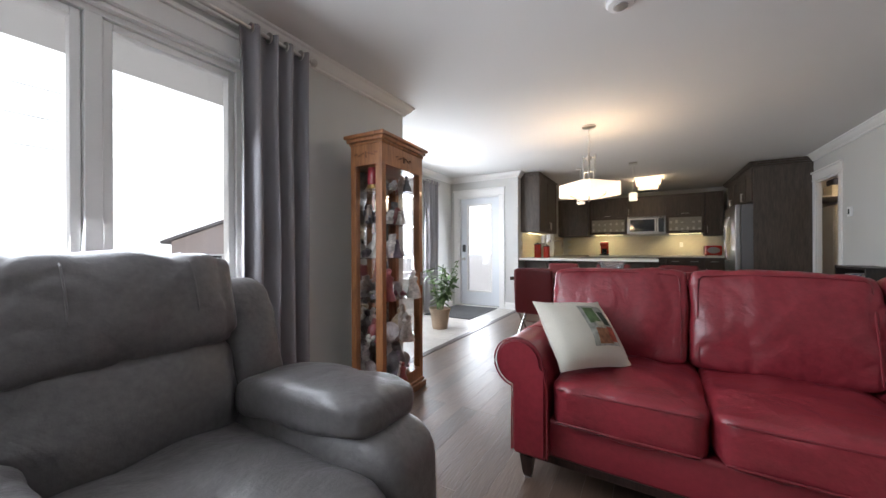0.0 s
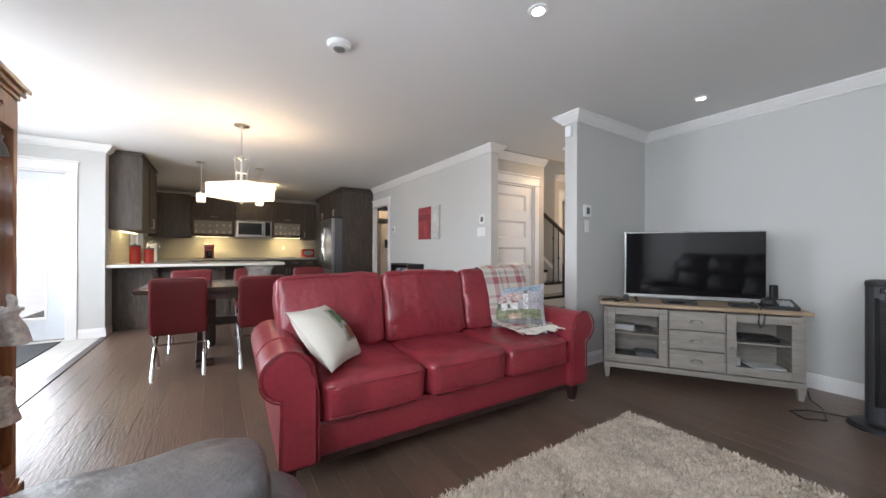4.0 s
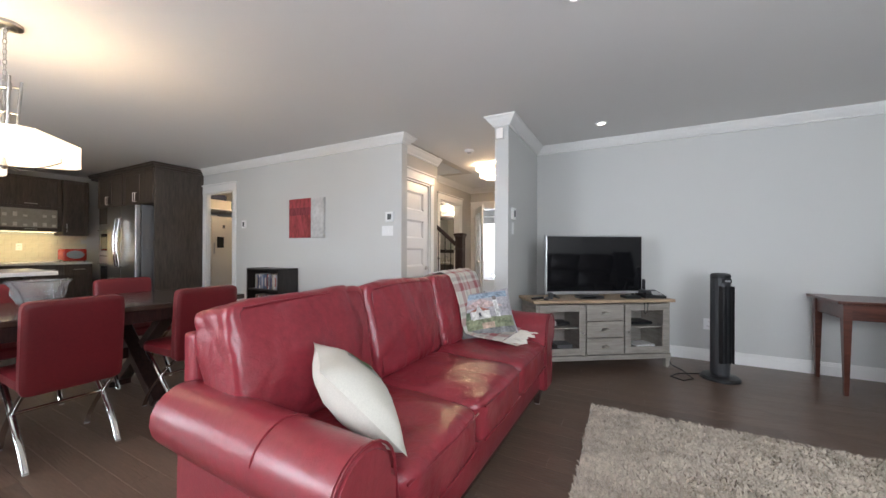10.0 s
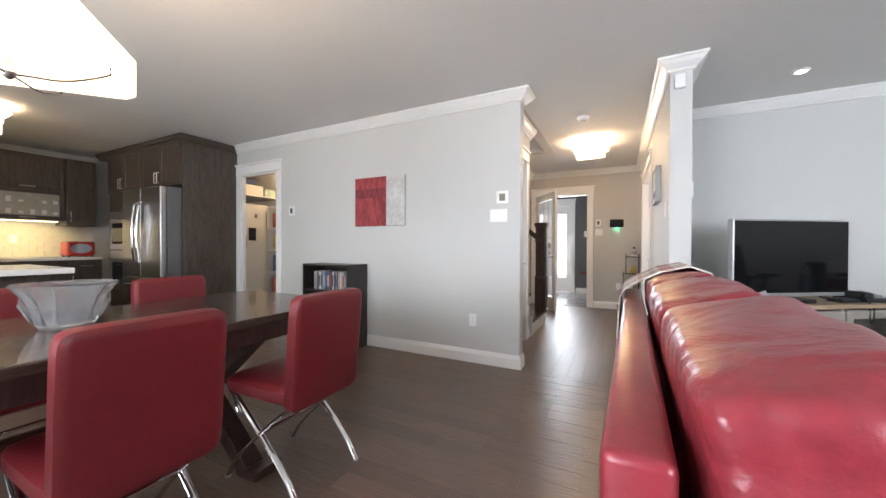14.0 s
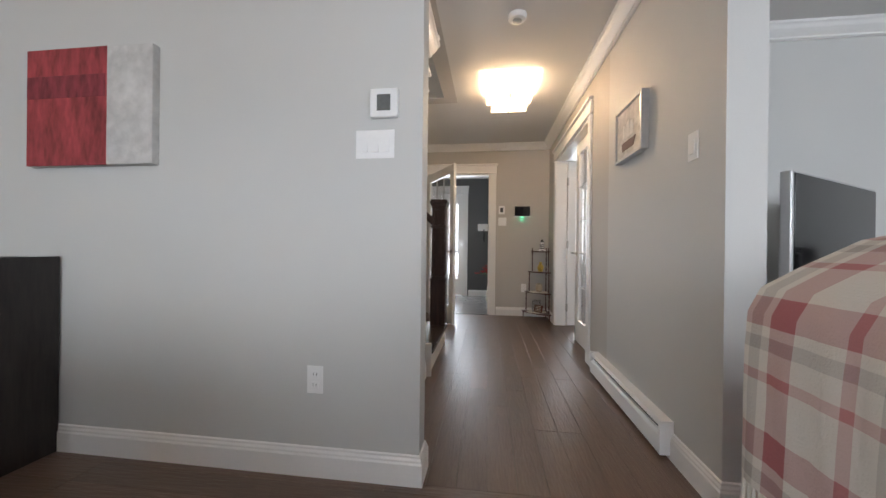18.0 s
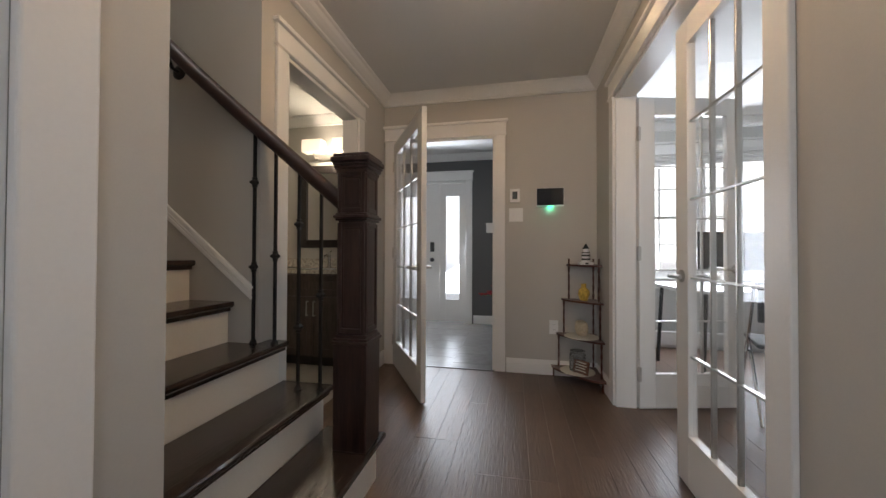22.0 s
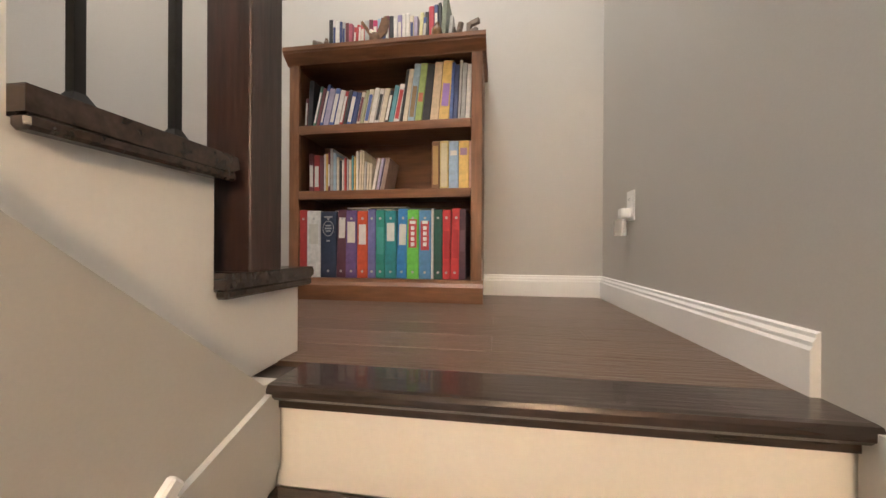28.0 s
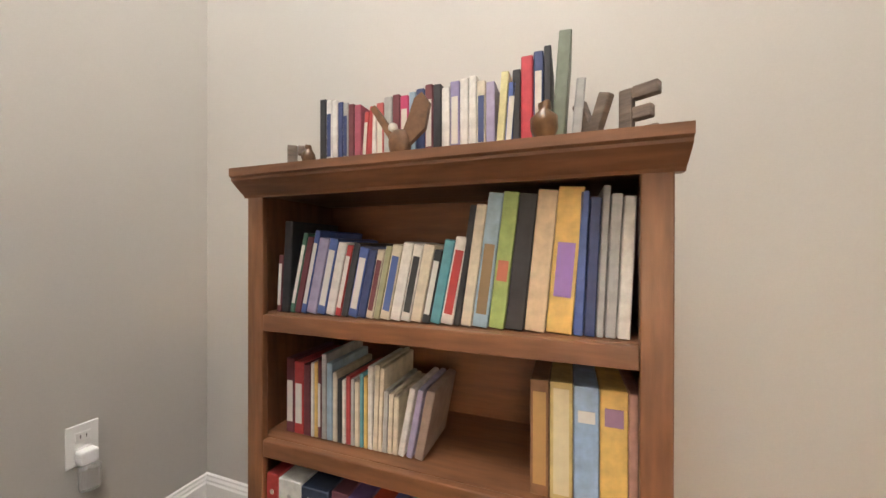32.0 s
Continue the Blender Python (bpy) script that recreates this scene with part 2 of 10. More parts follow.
M["quartz"] = mat("white_quartz", (0.72, 0.71, 0.68), 0.25, vary=0.05, fine=90, coarse=5, bump=0)
M["backsplash"] = mat("cream_backsplash_tile", (0.60, 0.56, 0.46), 0.25, vary=0.05, fine=30, coarse=5, bump=0.02, random_tint=0.1)
M["curtain"] = mat("grey_curtain_cloth", (0.27, 0.255, 0.27), 0.42, vary=0.06, fine=260, coarse=4, bump=0.05)
M["rug"] = mat("beige_shag", (0.62, 0.55, 0.46), 0.95, vary=0.16, fine=40, coarse=7, bump=0.2, random_tint=0.18)
M["mat"] = mat("charcoal_doormat", (0.045, 0.045, 0.047), 0.95, vary=0.2, fine=300, bump=0.3)
M["white_cloth"] = mat("cream_cushion_cloth", (0.66, 0.63, 0.55), 0.9, vary=0.05, fine=240, coarse=4, bump=0.12)
M["pane"] = glass("clear_glass")
M["shade"] = mat("frosted_lamp_glass", (0.85, 0.80, 0.70), 0.4, vary=0.02, bump=0, emit=(1.0, 0.84, 0.64), emit_strength=1.1, alpha=0.66)
M["strip"] = mat("warm_light_strip", (1, 1, 1), 0.4, vary=0, bump=0, emit=(1.0, 0.82, 0.45), emit_strength=6.0)
M["bulb"] = mat("bright_bulb", (1, 1, 1), 0.4, vary=0, bump=0, emit=(1.0, 0.93, 0.84), emit_strength=9.0)


# ---- mesh helpers ----
def box(bm, x0, x1, y0, y1, z0, z1, bevel=0.0, segs=2, m=None):
    ret = bmesh.ops.create_cube(bm, size=1.0)
    vs = ret["verts"]
    for v in vs:
        v.co = Vector(((x0 + x1) / 2 + v.co.x * (x1 - x0), (y0 + y1) / 2 + v.co.y * (y1 - y0), (z0 + z1) / 2 + v.co.z * (z1 - z0)))
    if bevel > 0:
        es = list({e for v in vs for e in v.link_edges})
        r = bmesh.ops.bevel(bm, geom=es, offset=min(bevel, 0.49 * min(abs(x1 - x0), abs(y1 - y0), abs(z1 - z0))), segments=segs, affect="EDGES", profile=0.5)
        vs = list({v for f in r["faces"] for v in f.verts} | {v for v in vs if v.is_valid})
    if m is not None:
        bmesh.ops.transform(bm, matrix=m, verts=vs)
    return vs


def rod(bm, p, q, r, r2=None, segs=10):
    p, q = Vector(p), Vector(q)
    d = q - p
    m = Matrix.Translation((p + q) / 2) @ d.to_track_quat("Z", "Y").to_matrix().to_4x4()
    return bmesh.ops.create_cone(bm, cap_ends=True, segments=segs, radius1=r, radius2=r if r2 is None else r2, depth=d.length, matrix=m)["verts"]


def bar(bm, p, q, w, h, up=(0, 0, 1), bevel=0.0):
    """A straight bar of section w x h from p to q."""
    p, q = Vector(p), Vector(q)
    z = (q - p).normalized()
    x = Vector(up).cross(z)
    x = x.normalized() if x.length > 1e-5 else Vector((1, 0, 0))
    y = z.cross(x)
    m = Matrix((x, y, z)).transposed().to_4x4()
    m.translation = (p + q) / 2
    return box(bm, -w / 2, w / 2, -h / 2, h / 2, -(q - p).length / 2, (q - p).length / 2, bevel, 1, m)


def lathe(bm, profile, segs=20, m=None):
    """Turns (radius, height) pairs about z."""
    rings = []
    for r, z in profile:
        rings.append([bm.verts.new((r * math.cos(2 * math.pi * k / segs), r * math.sin(2 * math.pi * k / segs), z)) for k in range(segs)])
    for a, b in zip(rings, rings[1:]):
        for k in range(segs):
            bm.faces.new((a[k], a[(k + 1) % segs], b[(k + 1) % segs], b[k]))
    bm.faces.new(rings[0][::-1])
    bm.faces.new(rings[-1])
    vs = [v for r in rings for v in r]
    if m is not None:
        bmesh.ops.transform(bm, matrix=m, verts=vs)
    return vs


def tube(bm, pts, r, segs=8, flat=1.0):
    """A tube along points; flat squeezes its section."""
    pts = [Vector(p) for p in pts]
    rings = []
    up = Vector((0, 0, 1))
    for i, p in enumerate(pts):
        d = (pts[min(i + 1, len(pts) - 1)] - pts[max(i - 1, 0)]).normalized()
        x = d.cross(up)
        x = x.normalized() if x.length > 1e-4 else Vector((1, 0, 0))
        y = x.cross(d)
        rings.append([bm.verts.new(p + r * (x * math.cos(2 * math.pi * k / segs) + y * flat * math.sin(2 * math.pi * k / segs))) for k in range(segs)])
    for a, b in zip(rings, rings[1:]):
        for k in range(segs):
            bm.faces.new((a[k], a[(k + 1) % segs], b[(k + 1) % segs], b[k]))
    bm.faces.new(rings[0][::-1])
    bm.faces.new(rings[-1])
    return [v for g in rings for v in g]


def prism(bm, outline, axis, a0, a1):
    """Extrudes a 2D outline along an axis from a0 to a1. The outline's pairs are the other two axes in order."""
    def at(u, v, a):
        return {"x": (a, u, v), "y": (u, a, v), "z": (u, v, a)}[axis]
    lo = [bm.verts.new(at(u, v, a0)) for u, v in outline]
    hi = [bm.verts.new(at(u, v, a1)) for u, v in outline]
    n = len(outline)
    for k in range(n):
        bm.faces.new((lo[k], lo[(k + 1) % n], hi[(k + 1) % n], hi[k]))
    bm.faces.new(lo[::-1])
    bm.faces.new(hi)
    bmesh.ops.recalc_face_normals(bm, faces=list({f for v in lo + hi for f in v.link_faces}))
    return lo + hi


def soft(bm, x0, x1, y0, y1, z0, z1, n=(10, 10, 5), power=5.0, puff=(0, 0, 0), sag=0.0, wrinkle=0.0, seed=0, m=None, crease=0.0, run=(9.0, 9.0, 2.2)):
    """A stuffed block: a cube grid pulled to a rounded superellipsoid, with bulging sides and soft folds."""
    nx, ny, nz = n
    verts = {}

    def vert(i, j, k):
        key = (i, j, k)
        if key not in verts:
            u, v, w = 2 * i / nx - 1, 2 * j / ny - 1, 2 * k / nz - 1
            big = max(abs(u), abs(v), abs(w))
            rad = (abs(u) ** power + abs(v) ** power + abs(w) ** power) ** (1 / power)
            s = big / rad if rad > 0 else 0
            p = Vector((u * s, v * s, w * s))
            bulge = [(1 - p.y ** 2) * (1 - p.z ** 2), (1 - p.x ** 2) * (1 - p.z ** 2), (1 - p.x ** 2) * (1 - p.y ** 2)]
            q = Vector(((x0 + x1) / 2 + p.x * ((x1 - x0) / 2 + puff[0] * bulge[0]),
                        (y0 + y1) / 2 + p.y * ((y1 - y0) / 2 + puff[1] * bulge[1]),
                        (z0 + z1) / 2 + p.z * ((z1 - z0) / 2 + puff[2] * bulge[2])))
            q.z -= sag * bulge[2] if p.z > 0 else 0
            if wrinkle:
                f = noise.noise_vector(q * 7 + Vector((seed * 3.7, seed, 0)))
                q += f * wrinkle
            if crease:
                # sharp narrow furrows, stretched along one axis, deepest towards the seams
                w3 = Vector((q.x * run[0], q.y * run[1], q.z * run[2])) + Vector((seed * 5.1, 0, seed * 2.3))
                w3 += noise.noise_vector(q * 5.0) * 0.9
                ridge = 1.0 - min(1.0, abs(noise.noise(w3)) * 3.2)
                edge = sorted((abs(p.x), abs(p.y), abs(p.z)))[1]
                q -= Vector((p.x, p.y, p.z)).normalized() * crease * ridge ** 2 * (0.25 + 0.75 * edge ** 2)
            verts[key] = bm.verts.new(q if m is None else m @ q)
        return verts[key]

    for i in range(nx):
        for j in range(ny):
            bm.faces.new((vert(i, j, 0), vert(i, j + 1, 0), vert(i + 1, j + 1, 0), vert(i + 1, j, 0)))
            bm.faces.new((vert(i, j, nz), vert(i + 1, j, nz), vert(i + 1, j + 1, nz), vert(i, j + 1, nz)))
    for i in range(nx):
        for k in range(nz):
            bm.faces.new((vert(i, 0, k), vert(i + 1, 0, k), vert(i + 1, 0, k + 1), vert(i, 0, k + 1)))
            bm.faces.new((vert(i, ny, k), vert(i, ny, k + 1), vert(i + 1, ny, k + 1), vert(i + 1, ny, k)))
    for j in range(ny):
        for k in range(nz):
            bm.faces.new((vert(0, j, k), vert(0, j, k + 1), vert(0, j + 1, k + 1), vert(0, j + 1, k)))
            bm.faces.new((vert(nx, j, k), vert(nx, j + 1, k), vert(nx, j + 1, k + 1), vert(nx, j, k + 1)))
    return list(verts.values())


def part(name, bm, material, parent=None, label="", smooth=False):
    """Links a bmesh as one mesh object under a thing or a part."""
    me = bpy.data.meshes.new(name)
    bm.normal_update()
    bm.to_mesh(me)
    bm.free()
    me.materials.append(material)
    if smooth:
        me.polygons.foreach_set("use_smooth", [True] * len(me.polygons))
        me.set_sharp_from_angle(angle=radians(48))
    ob = new(name, me)
    if parent is not None:
        ob.parent = parent
        if parent.type == "MESH":
            ob.matrix_parent_inverse = Matrix.Identity(4)
    if label:
        ob["label"] = label
    return ob


def thing(name, m, label, category, group=""):
    ob = new(name)
    ob.empty_display_size = 0.1
    ob.matrix_world = m
    return tagged(ob, label, category, group)


def quick(name, material, parent, *boxes, bevel=0.003, label="", smooth=False):
    """One part made of bevelled boxes (x0, x1, y0, y1, z0, z1)."""
    bm = bmesh.new()
    for b in boxes:
        box(bm, *b, bevel, 2)
    return part(name, bm, material, parent, label, smooth)


def setting(name, bm, material, label):
    return tagged(part(name, bm, material), label, name.split("_")[0], "", "structure")

# ---- structure ----
CEIL = 2.44
TOP = 5.1


def wall(name, axis, p0, p1, a0, a1, z0=0.0, z1=CEIL + 0.1, holes=(), material=None, label="grey painted plaster wall"):
    """A wall from p0 to p1 thick, a0 to a1 long (axis x: it runs along x), with openings (a0, a1, z0, z1)."""
    bm = bmesh.new()

    def put(b0, b1, c0, c1):
        if b1 - b0 > 1e-4 and c1 - c0 > 1e-4:
            if axis == "x":
                box(bm, b0, b1, p0, p1, c0, c1)
            else:
                box(bm, p0, p1, b0, b1, c0, c1)
    at = a0
    for h0, h1, c0, c1 in sorted(holes):
        put(at, h0, z0, z1)
        put(h0, h1, z0, c0)
        put(h0, h1, c1, z1)
        at = h1
    put(at, a1, z0, z1)
    return setting(name, bm, material or M["wall"], label)


# WIN1: the unseen end is stretched to y -1.75 to light the sofa front
WIN1 = (-1.75, 1.115, 0.62, 2.155)
WIN2 = (3.25, 4.80, 0.62, 2.08)
wall("wall_window_living", "y", -2.20, -2.06, -2.34, 2.61, holes=[WIN1])
wall("wall_nook_return", "x", 2.47, 2.61, -3.50, -2.20)
wall("wall_window_nook", "y", -3.50, -3.36, 2.61, 6.04, holes=[WIN2])
wall("wall_patio", "x", 5.90, 6.04, -3.36, -2.02, holes=[(-3.20, -2.36, 0, 2.06)])
wall("wall_kitchen_sink", "y", -2.16, -2.02, 6.04, 9.99, holes=[(7.45, 8.55, 1.12, 2.0)])
wall("wall_kitchen_back", "x", 9.75, 9.89, -2.02, 2.11)
wall("wall_dining", "y", 2.055, 2.11, 3.17, 9.75, holes=[(6.31, 7.03, 0, 2.04)], label="pale grey painted wall with a pantry doorway")
wall("wall_closet_return", "y", 2.11, 2.165, 3.17, 3.36)
wall("wall_closet", "x", 3.36, 3.48, 2.11, 3.235, holes=[(2.225, 3.025, 0, 2.04)], material=M["wall_beige"])
wall("wall_landing_back", "x", 5.96, 6.12, 2.115, 4.27, z1=TOP, material=M["wall_beige"])
wall("wall_stair_side", "y", 4.14, 4.27, 3.905, 5.96, z1=TOP, material=M["wall_beige"])
wall("wall_bath", "x", 3.905, 4.02, 4.27, 5.86, holes=[(4.325, 5.18, 0, 2.04)], material=M["wall_beige"])
wall("wall_hall_end", "y", 5.74, 5.86, 1.95, 3.905, holes=[(2.895, 3.80, 0, 2.02)], material=M["wall_beige"])
wall("wall_living_side", "x", 1.935, 2.07, 2.06, 3.29, label="grey painted wall end beside the hall")
wall("wall_hall_side", "x", 1.95, 2.07, 3.29, 5.74, holes=[(3.775, 5.21, 0, 2.06)], material=M["wall_beige"])
wall("wall_living_right", "y", 3.29, 3.41, -2.34, 1.935)
wall("wall_living_rear", "x", -2.34, -2.20, -2.06, 3.29)
wall("wall_office_front", "y", 6.90, 7.02, -1.30, 1.95, holes=[(0.0, 1.55, 0.75, 2.08)])
wall("wall_office_rear", "x", -1.42, -1.30, 3.41, 7.02)
wall("wall_entry_side", "x", 1.95, 2.07, 5.86, 7.84, material=M["wall_dark"], label="charcoal painted entry wall")
wall("wall_entry_front", "y", 7.70, 7.84, 2.07, 4.90, holes=[(3.41, 4.75, 0, 2.06)], material=M["wall_dark"], label="charcoal painted entry wall")
wall("wall_entry_far", "x", 4.90, 5.0, 6.17, 7.84, material=M["wall_dark"], label="charcoal painted entry wall")
wall("wall_bath_side", "y", 6.05, 6.17, 3.905, 5.60, material=M["wall_beige"])
wall("wall_bath_back", "x", 5.50, 5.60, 4.27, 6.05, material=M["wall_beige"])
wall("wall_entry_stub", "x", 3.905, 4.02, 5.86, 6.05, material=M["wall_dark"], label="charcoal painted entry wall")
wall("wall_pantry_far", "y", 3.10, 3.20, 6.12, 8.60, material=M["ceiling"], label="white painted pantry wall")
wall("wall_pantry_end", "x", 8.60, 8.70, 2.16, 3.20, material=M["ceiling"], label="white painted pantry wall")
# the stairwell above the hall ceiling
wall("wall_upper_front", "x", 3.24, 3.36, 2.11, 4.27, CEIL, TOP, material=M["wall_beige"])
wall("wall_upper_left", "y", 2.06, 2.11, 3.24, 6.12, CEIL + 0.1, TOP, material=M["wall_beige"])
wall("wall_landing_side", "y", 2.11, 2.115, 3.48, 6.0, 0.0, TOP, material=M["wall_beige"])
wall("wall_upper_right", "y", 4.14, 4.27, 3.36, 3.905, CEIL, TOP, material=M["wall_beige"])

bm = bmesh.new()
for x0, x1, y0, y1 in ((-3.50, 3.20, -2.34, 3.24), (-3.50, 2.06, 3.24, 9.99), (3.20, 7.84, -1.42, 3.24), (4.27, 7.84, 3.24, 5.60), (2.06, 3.20, 6.12, 8.70)):
    box(bm, x0, x1, y0, y1, CEIL, CEIL + 0.1)
setting("ceiling", bm, M["ceiling"], "smooth off-white painted ceiling")
bm = bmesh.new()
box(bm, 2.06, 4.27, 3.24, 6.12, TOP, TOP + 0.1)
setting("ceiling_stairwell", bm, M["ceiling"], "off-white ceiling high over the stairs")
bm = bmesh.new()
box(bm, -3.50, 7.84, -2.34, 9.99, -0.20, -0.012)
floor = setting("floor", bm, M["subfloor"], "grey-brown hand-scraped hardwood floor")
bm = bmesh.new()
box(bm, 2.115, 4.14, 4.75, 5.96, 1.20, 1.341)
floor_landing = setting("floor_landing", bm, M["subfloor"], "grey-brown hardwood stair landing")
bm = bmesh.new()
box(bm, -400, 400, -400, 400, -0.60, -0.50)
setting("ground", bm, mat("pale_snowy_ground", (0.7, 0.7, 0.7), 0.9), "pale snow-covered ground outside")


# pale overcast distance all round
bm = bmesh.new()
bmesh.ops.create_cone(bm, cap_ends=False, segments=48, radius1=95, radius2=95, depth=46, matrix=pose(2, 3, 22))
setting("backdrop", bm, mat("overcast_distance", (0.8, 0.8, 0.8), 1.0, vary=0, bump=0, emit=(0.95, 0.97, 1.0), emit_strength=1.6), "white overcast sky in the distance")


def sweep(name, path, profile, material, label, closed=False):
    """A moulding: profile pairs (out, z) run along a path of floor points with the room on its left."""
    pts = [Vector(p) for p in path]
    n = len(pts)
    bm = bmesh.new()
    rings = []
    for i, p in enumerate(pts):
        d0 = (p - pts[i - 1]).normalized() if (i > 0 or closed) else None
        d1 = (pts[(i + 1) % n] - p).normalized() if (i < n - 1 or closed) else None
        d0, d1 = d0 or d1, d1 or d0
        n0, n1 = Vector((-d0.y, d0.x)), Vector((-d1.y, d1.x))
        mit = (n0 + n1)
        mit = mit / max(0.3, mit.dot(n0))
        rings.append([bm.verts.new((p.x + mit.x * o, p.y + mit.y * o, z)) for o, z in profile])
    k = len(profile)
    for a, b in zip(rings, rings[1:] + (rings[:1] if closed else [])):
        for j in range(k):
            bm.faces.new((a[j], b[j], b[(j + 1) % k], a[(j + 1) % k]))
    if not closed:
        bm.faces.new(rings[0])
        bm.faces.new(rings[-1][::-1])
    bmesh.ops.recalc_face_normals(bm, faces=bm.faces[:])
    return setting(name, bm, material, label)


CROWN = [(0, 2.438), (0.085, 2.438), (0.085, 2.424), (0.072, 2.416), (0.060, 2.396), (0.040, 2.376), (0.022, 2.362), (0.022, 2.352), (0.010, 2.346), (0, 2.346)]
BASE = [(0, 0.0), (0.016, 0.0), (0.016, 0.085), (0.012, 0.092), (0.012, 0.100), (0.007, 0.108), (0.007, 0.116), (0, 0.120)]
UP = [(o, z * 0.88 + 1.353) for o, z in BASE]
cl = "white crown moulding under the ceiling"
bl = "white moulded baseboard along the wall"
# paths run with the room on the left
sweep("trim_crown", [(3.235, 3.36), (2.165, 3.36), (2.165, 3.17), (2.055, 3.17), (2.055, 7.10)], CROWN, M["trim"], cl)
sweep("trim_crown", [(-2.02, 6.04), (-2.02, 5.90), (-3.36, 5.90), (-3.36, 2.61), (-2.06, 2.61), (-2.06, -2.2), (3.29, -2.2), (3.29, 1.935),
                     (2.06, 1.935), (2.06, 2.07), (5.74, 2.07), (5.74, 3.905), (4.15, 3.905)], CROWN, M["trim"], cl)
sweep("trim_crown", [(7.70, 2.07), (7.70, 4.90), (6.17, 4.90), (6.17, 3.905), (5.86, 3.905), (5.86, 2.07)], CROWN, M["trim"], cl, closed=True)
sweep("trim_crown", [(6.05, 4.02), (6.05, 5.5), (4.27, 5.5), (4.27, 4.02)], CROWN, M["trim"], cl, closed=True)
sweep("trim_crown", [(6.90, -1.3), (6.90, 1.95), (3.41, 1.95), (3.41, -1.3)], CROWN, M["trim"], cl, closed=True)
for path in ([(3.125, 3.36), (3.235, 3.36)][::-1], [(2.165, 3.36), (2.165, 3.17), (2.055, 3.17), (2.055, 6.21)], [(-2.02, 6.20), (-2.02, 5.90), (-2.26, 5.90)],
             [(-3.36, 5.90), (-3.36, 2.61), (-2.06, 2.61), (-2.06, -2.2), (3.29, -2.2), (3.29, 1.935), (2.06, 1.935), (2.06, 2.07), (2.42, 2.07)],
             [(3.50, 2.07), (3.675, 2.07)], [(5.31, 2.07), (5.74, 2.07), (5.74, 2.795)], [(5.74, 3.895), (5.74, 3.905), (5.29, 3.905)],
             [(5.86, 2.79), (5.86, 2.07), (7.70, 2.07), (7.70, 3.30)], [(6.90, -1.3), (6.90, 1.95)], [(6.05, 5.5), (4.27, 5.5), (4.27, 4.02)]):
    sweep("baseboard", path, BASE, M["trim"], bl)
sweep("baseboard", [(4.14, 4.80), (4.14, 5.96), (2.115, 5.96), (2.115, 4.6)], UP, M["trim"], bl)


def board_m(axis, pos, out):
    """Maps (along, outward, up) to the world for a wall that runs along an axis at pos, its room on the side out."""
    if axis == "x":
        return Matrix(((1, 0, 0, 0), (0, out, 0, pos), (0, 0, 1, 0), (0, 0, 0, 1)))
    return Matrix(((0, out, 0, pos), (1, 0, 0, 0), (0, 0, 1, 0), (0, 0, 0, 1)))


def casing(axis, pos, out, a0, a1, top, width=0.09, sill=False, bottom=0.0, label="white door casing with a capped header"):
    """Flat casing round an opening: two legs, a header board and a cap."""
    m = board_m(axis, pos, out)
    bm = bmesh.new()
    for b0, b1 in ((a0 - width, a0), (a1, a1 + width)):
        box(bm, b0, b1, 0.0, 0.018, bottom, top, 0.004, 2, m)
    box(bm, a0 - width - 0.006, a1 + width + 0.006, 0.0, 0.021, top, top + 0.115, 0.003, 1, m)
    box(bm, a0 - width - 0.012, a1 + width + 0.012, 0.0, 0.028, top + 0.003, top + 0.015, 0.004, 2, m)
    box(bm, a0 - width - 0.022, a1 + width + 0.022, 0.0, 0.040, top + 0.115, top + 0.140, 0.006, 2, m)
    if sill:
        box(bm, a0 - width - 0.02, a1 + width + 0.02, 0.0, 0.045, bottom - 0.03, bottom, 0.006, 2, m)
        box(bm, a0 - width, a1 + width, 0.0, 0.016, bottom - 0.12, bottom - 0.03, 0.004, 2, m)
    bmesh.ops.recalc_face_normals(bm, faces=bm.faces[:])
    return setting("trim_casing", bm, M["trim"], label)


def jamb(axis, p0, p1, a0, a1, z0, z1, t=0.018, bottom=False):
    """The lining of an opening."""
    bm = bmesh.new()
    for b in ((a0, a0 + t, z0, z1), (a1 - t, a1, z0, z1), (a0 + t, a1 - t, z1 - t, z1)) + (((a0 + t, a1 - t, z0, z0 + t),) if bottom else ()):
        if axis == "x":
            box(bm, b[0], b[1], p0 - 0.001, p1 + 0.001, b[2], b[3])
        else:
            box(bm, p0 - 0.001, p1 + 0.001, b[0], b[1], b[2], b[3])
    return setting("trim_jamb", bm, M["trim"], "white painted door lining")


casing("y", 2.06, -1, 6.31, 7.03, 2.04)
jamb("y", 2.06, 2.11, 6.31, 7.03, 0, 2.04)
casing("x", 3.36, -1, 2.225, 3.025, 2.04)
jamb("x", 3.36, 3.48, 2.225, 3.025, 0, 2.04)
casing("x", 3.905, -1, 4.325, 5.18, 2.04)
jamb("x", 3.905, 4.02, 4.325, 5.18, 0, 2.04)
casing("y", 5.74, -1, 2.895, 3.80, 2.02)
casing("y", 5.86, 1, 2.895, 3.80, 2.02)
jamb("y", 5.74, 5.86, 2.895, 3.80, 0, 2.02)
casing("x", 2.07, 1, 3.775, 5.21, 2.06)
casing("x", 1.95, -1, 3.775, 5.21, 2.06)
jamb("x", 1.95, 2.07, 3.775, 5.21, 0, 2.06)
casing("x", 5.90, -1, -3.20, -2.36, 2.06)
jamb("x", 5.90, 6.04, -3.20, -2.36, 0, 2.06)
casing("y", -2.06, 1, WIN1[0], WIN1[1], WIN1[3], sill=True, bottom=WIN1[2], label="white window casing with a capped header")
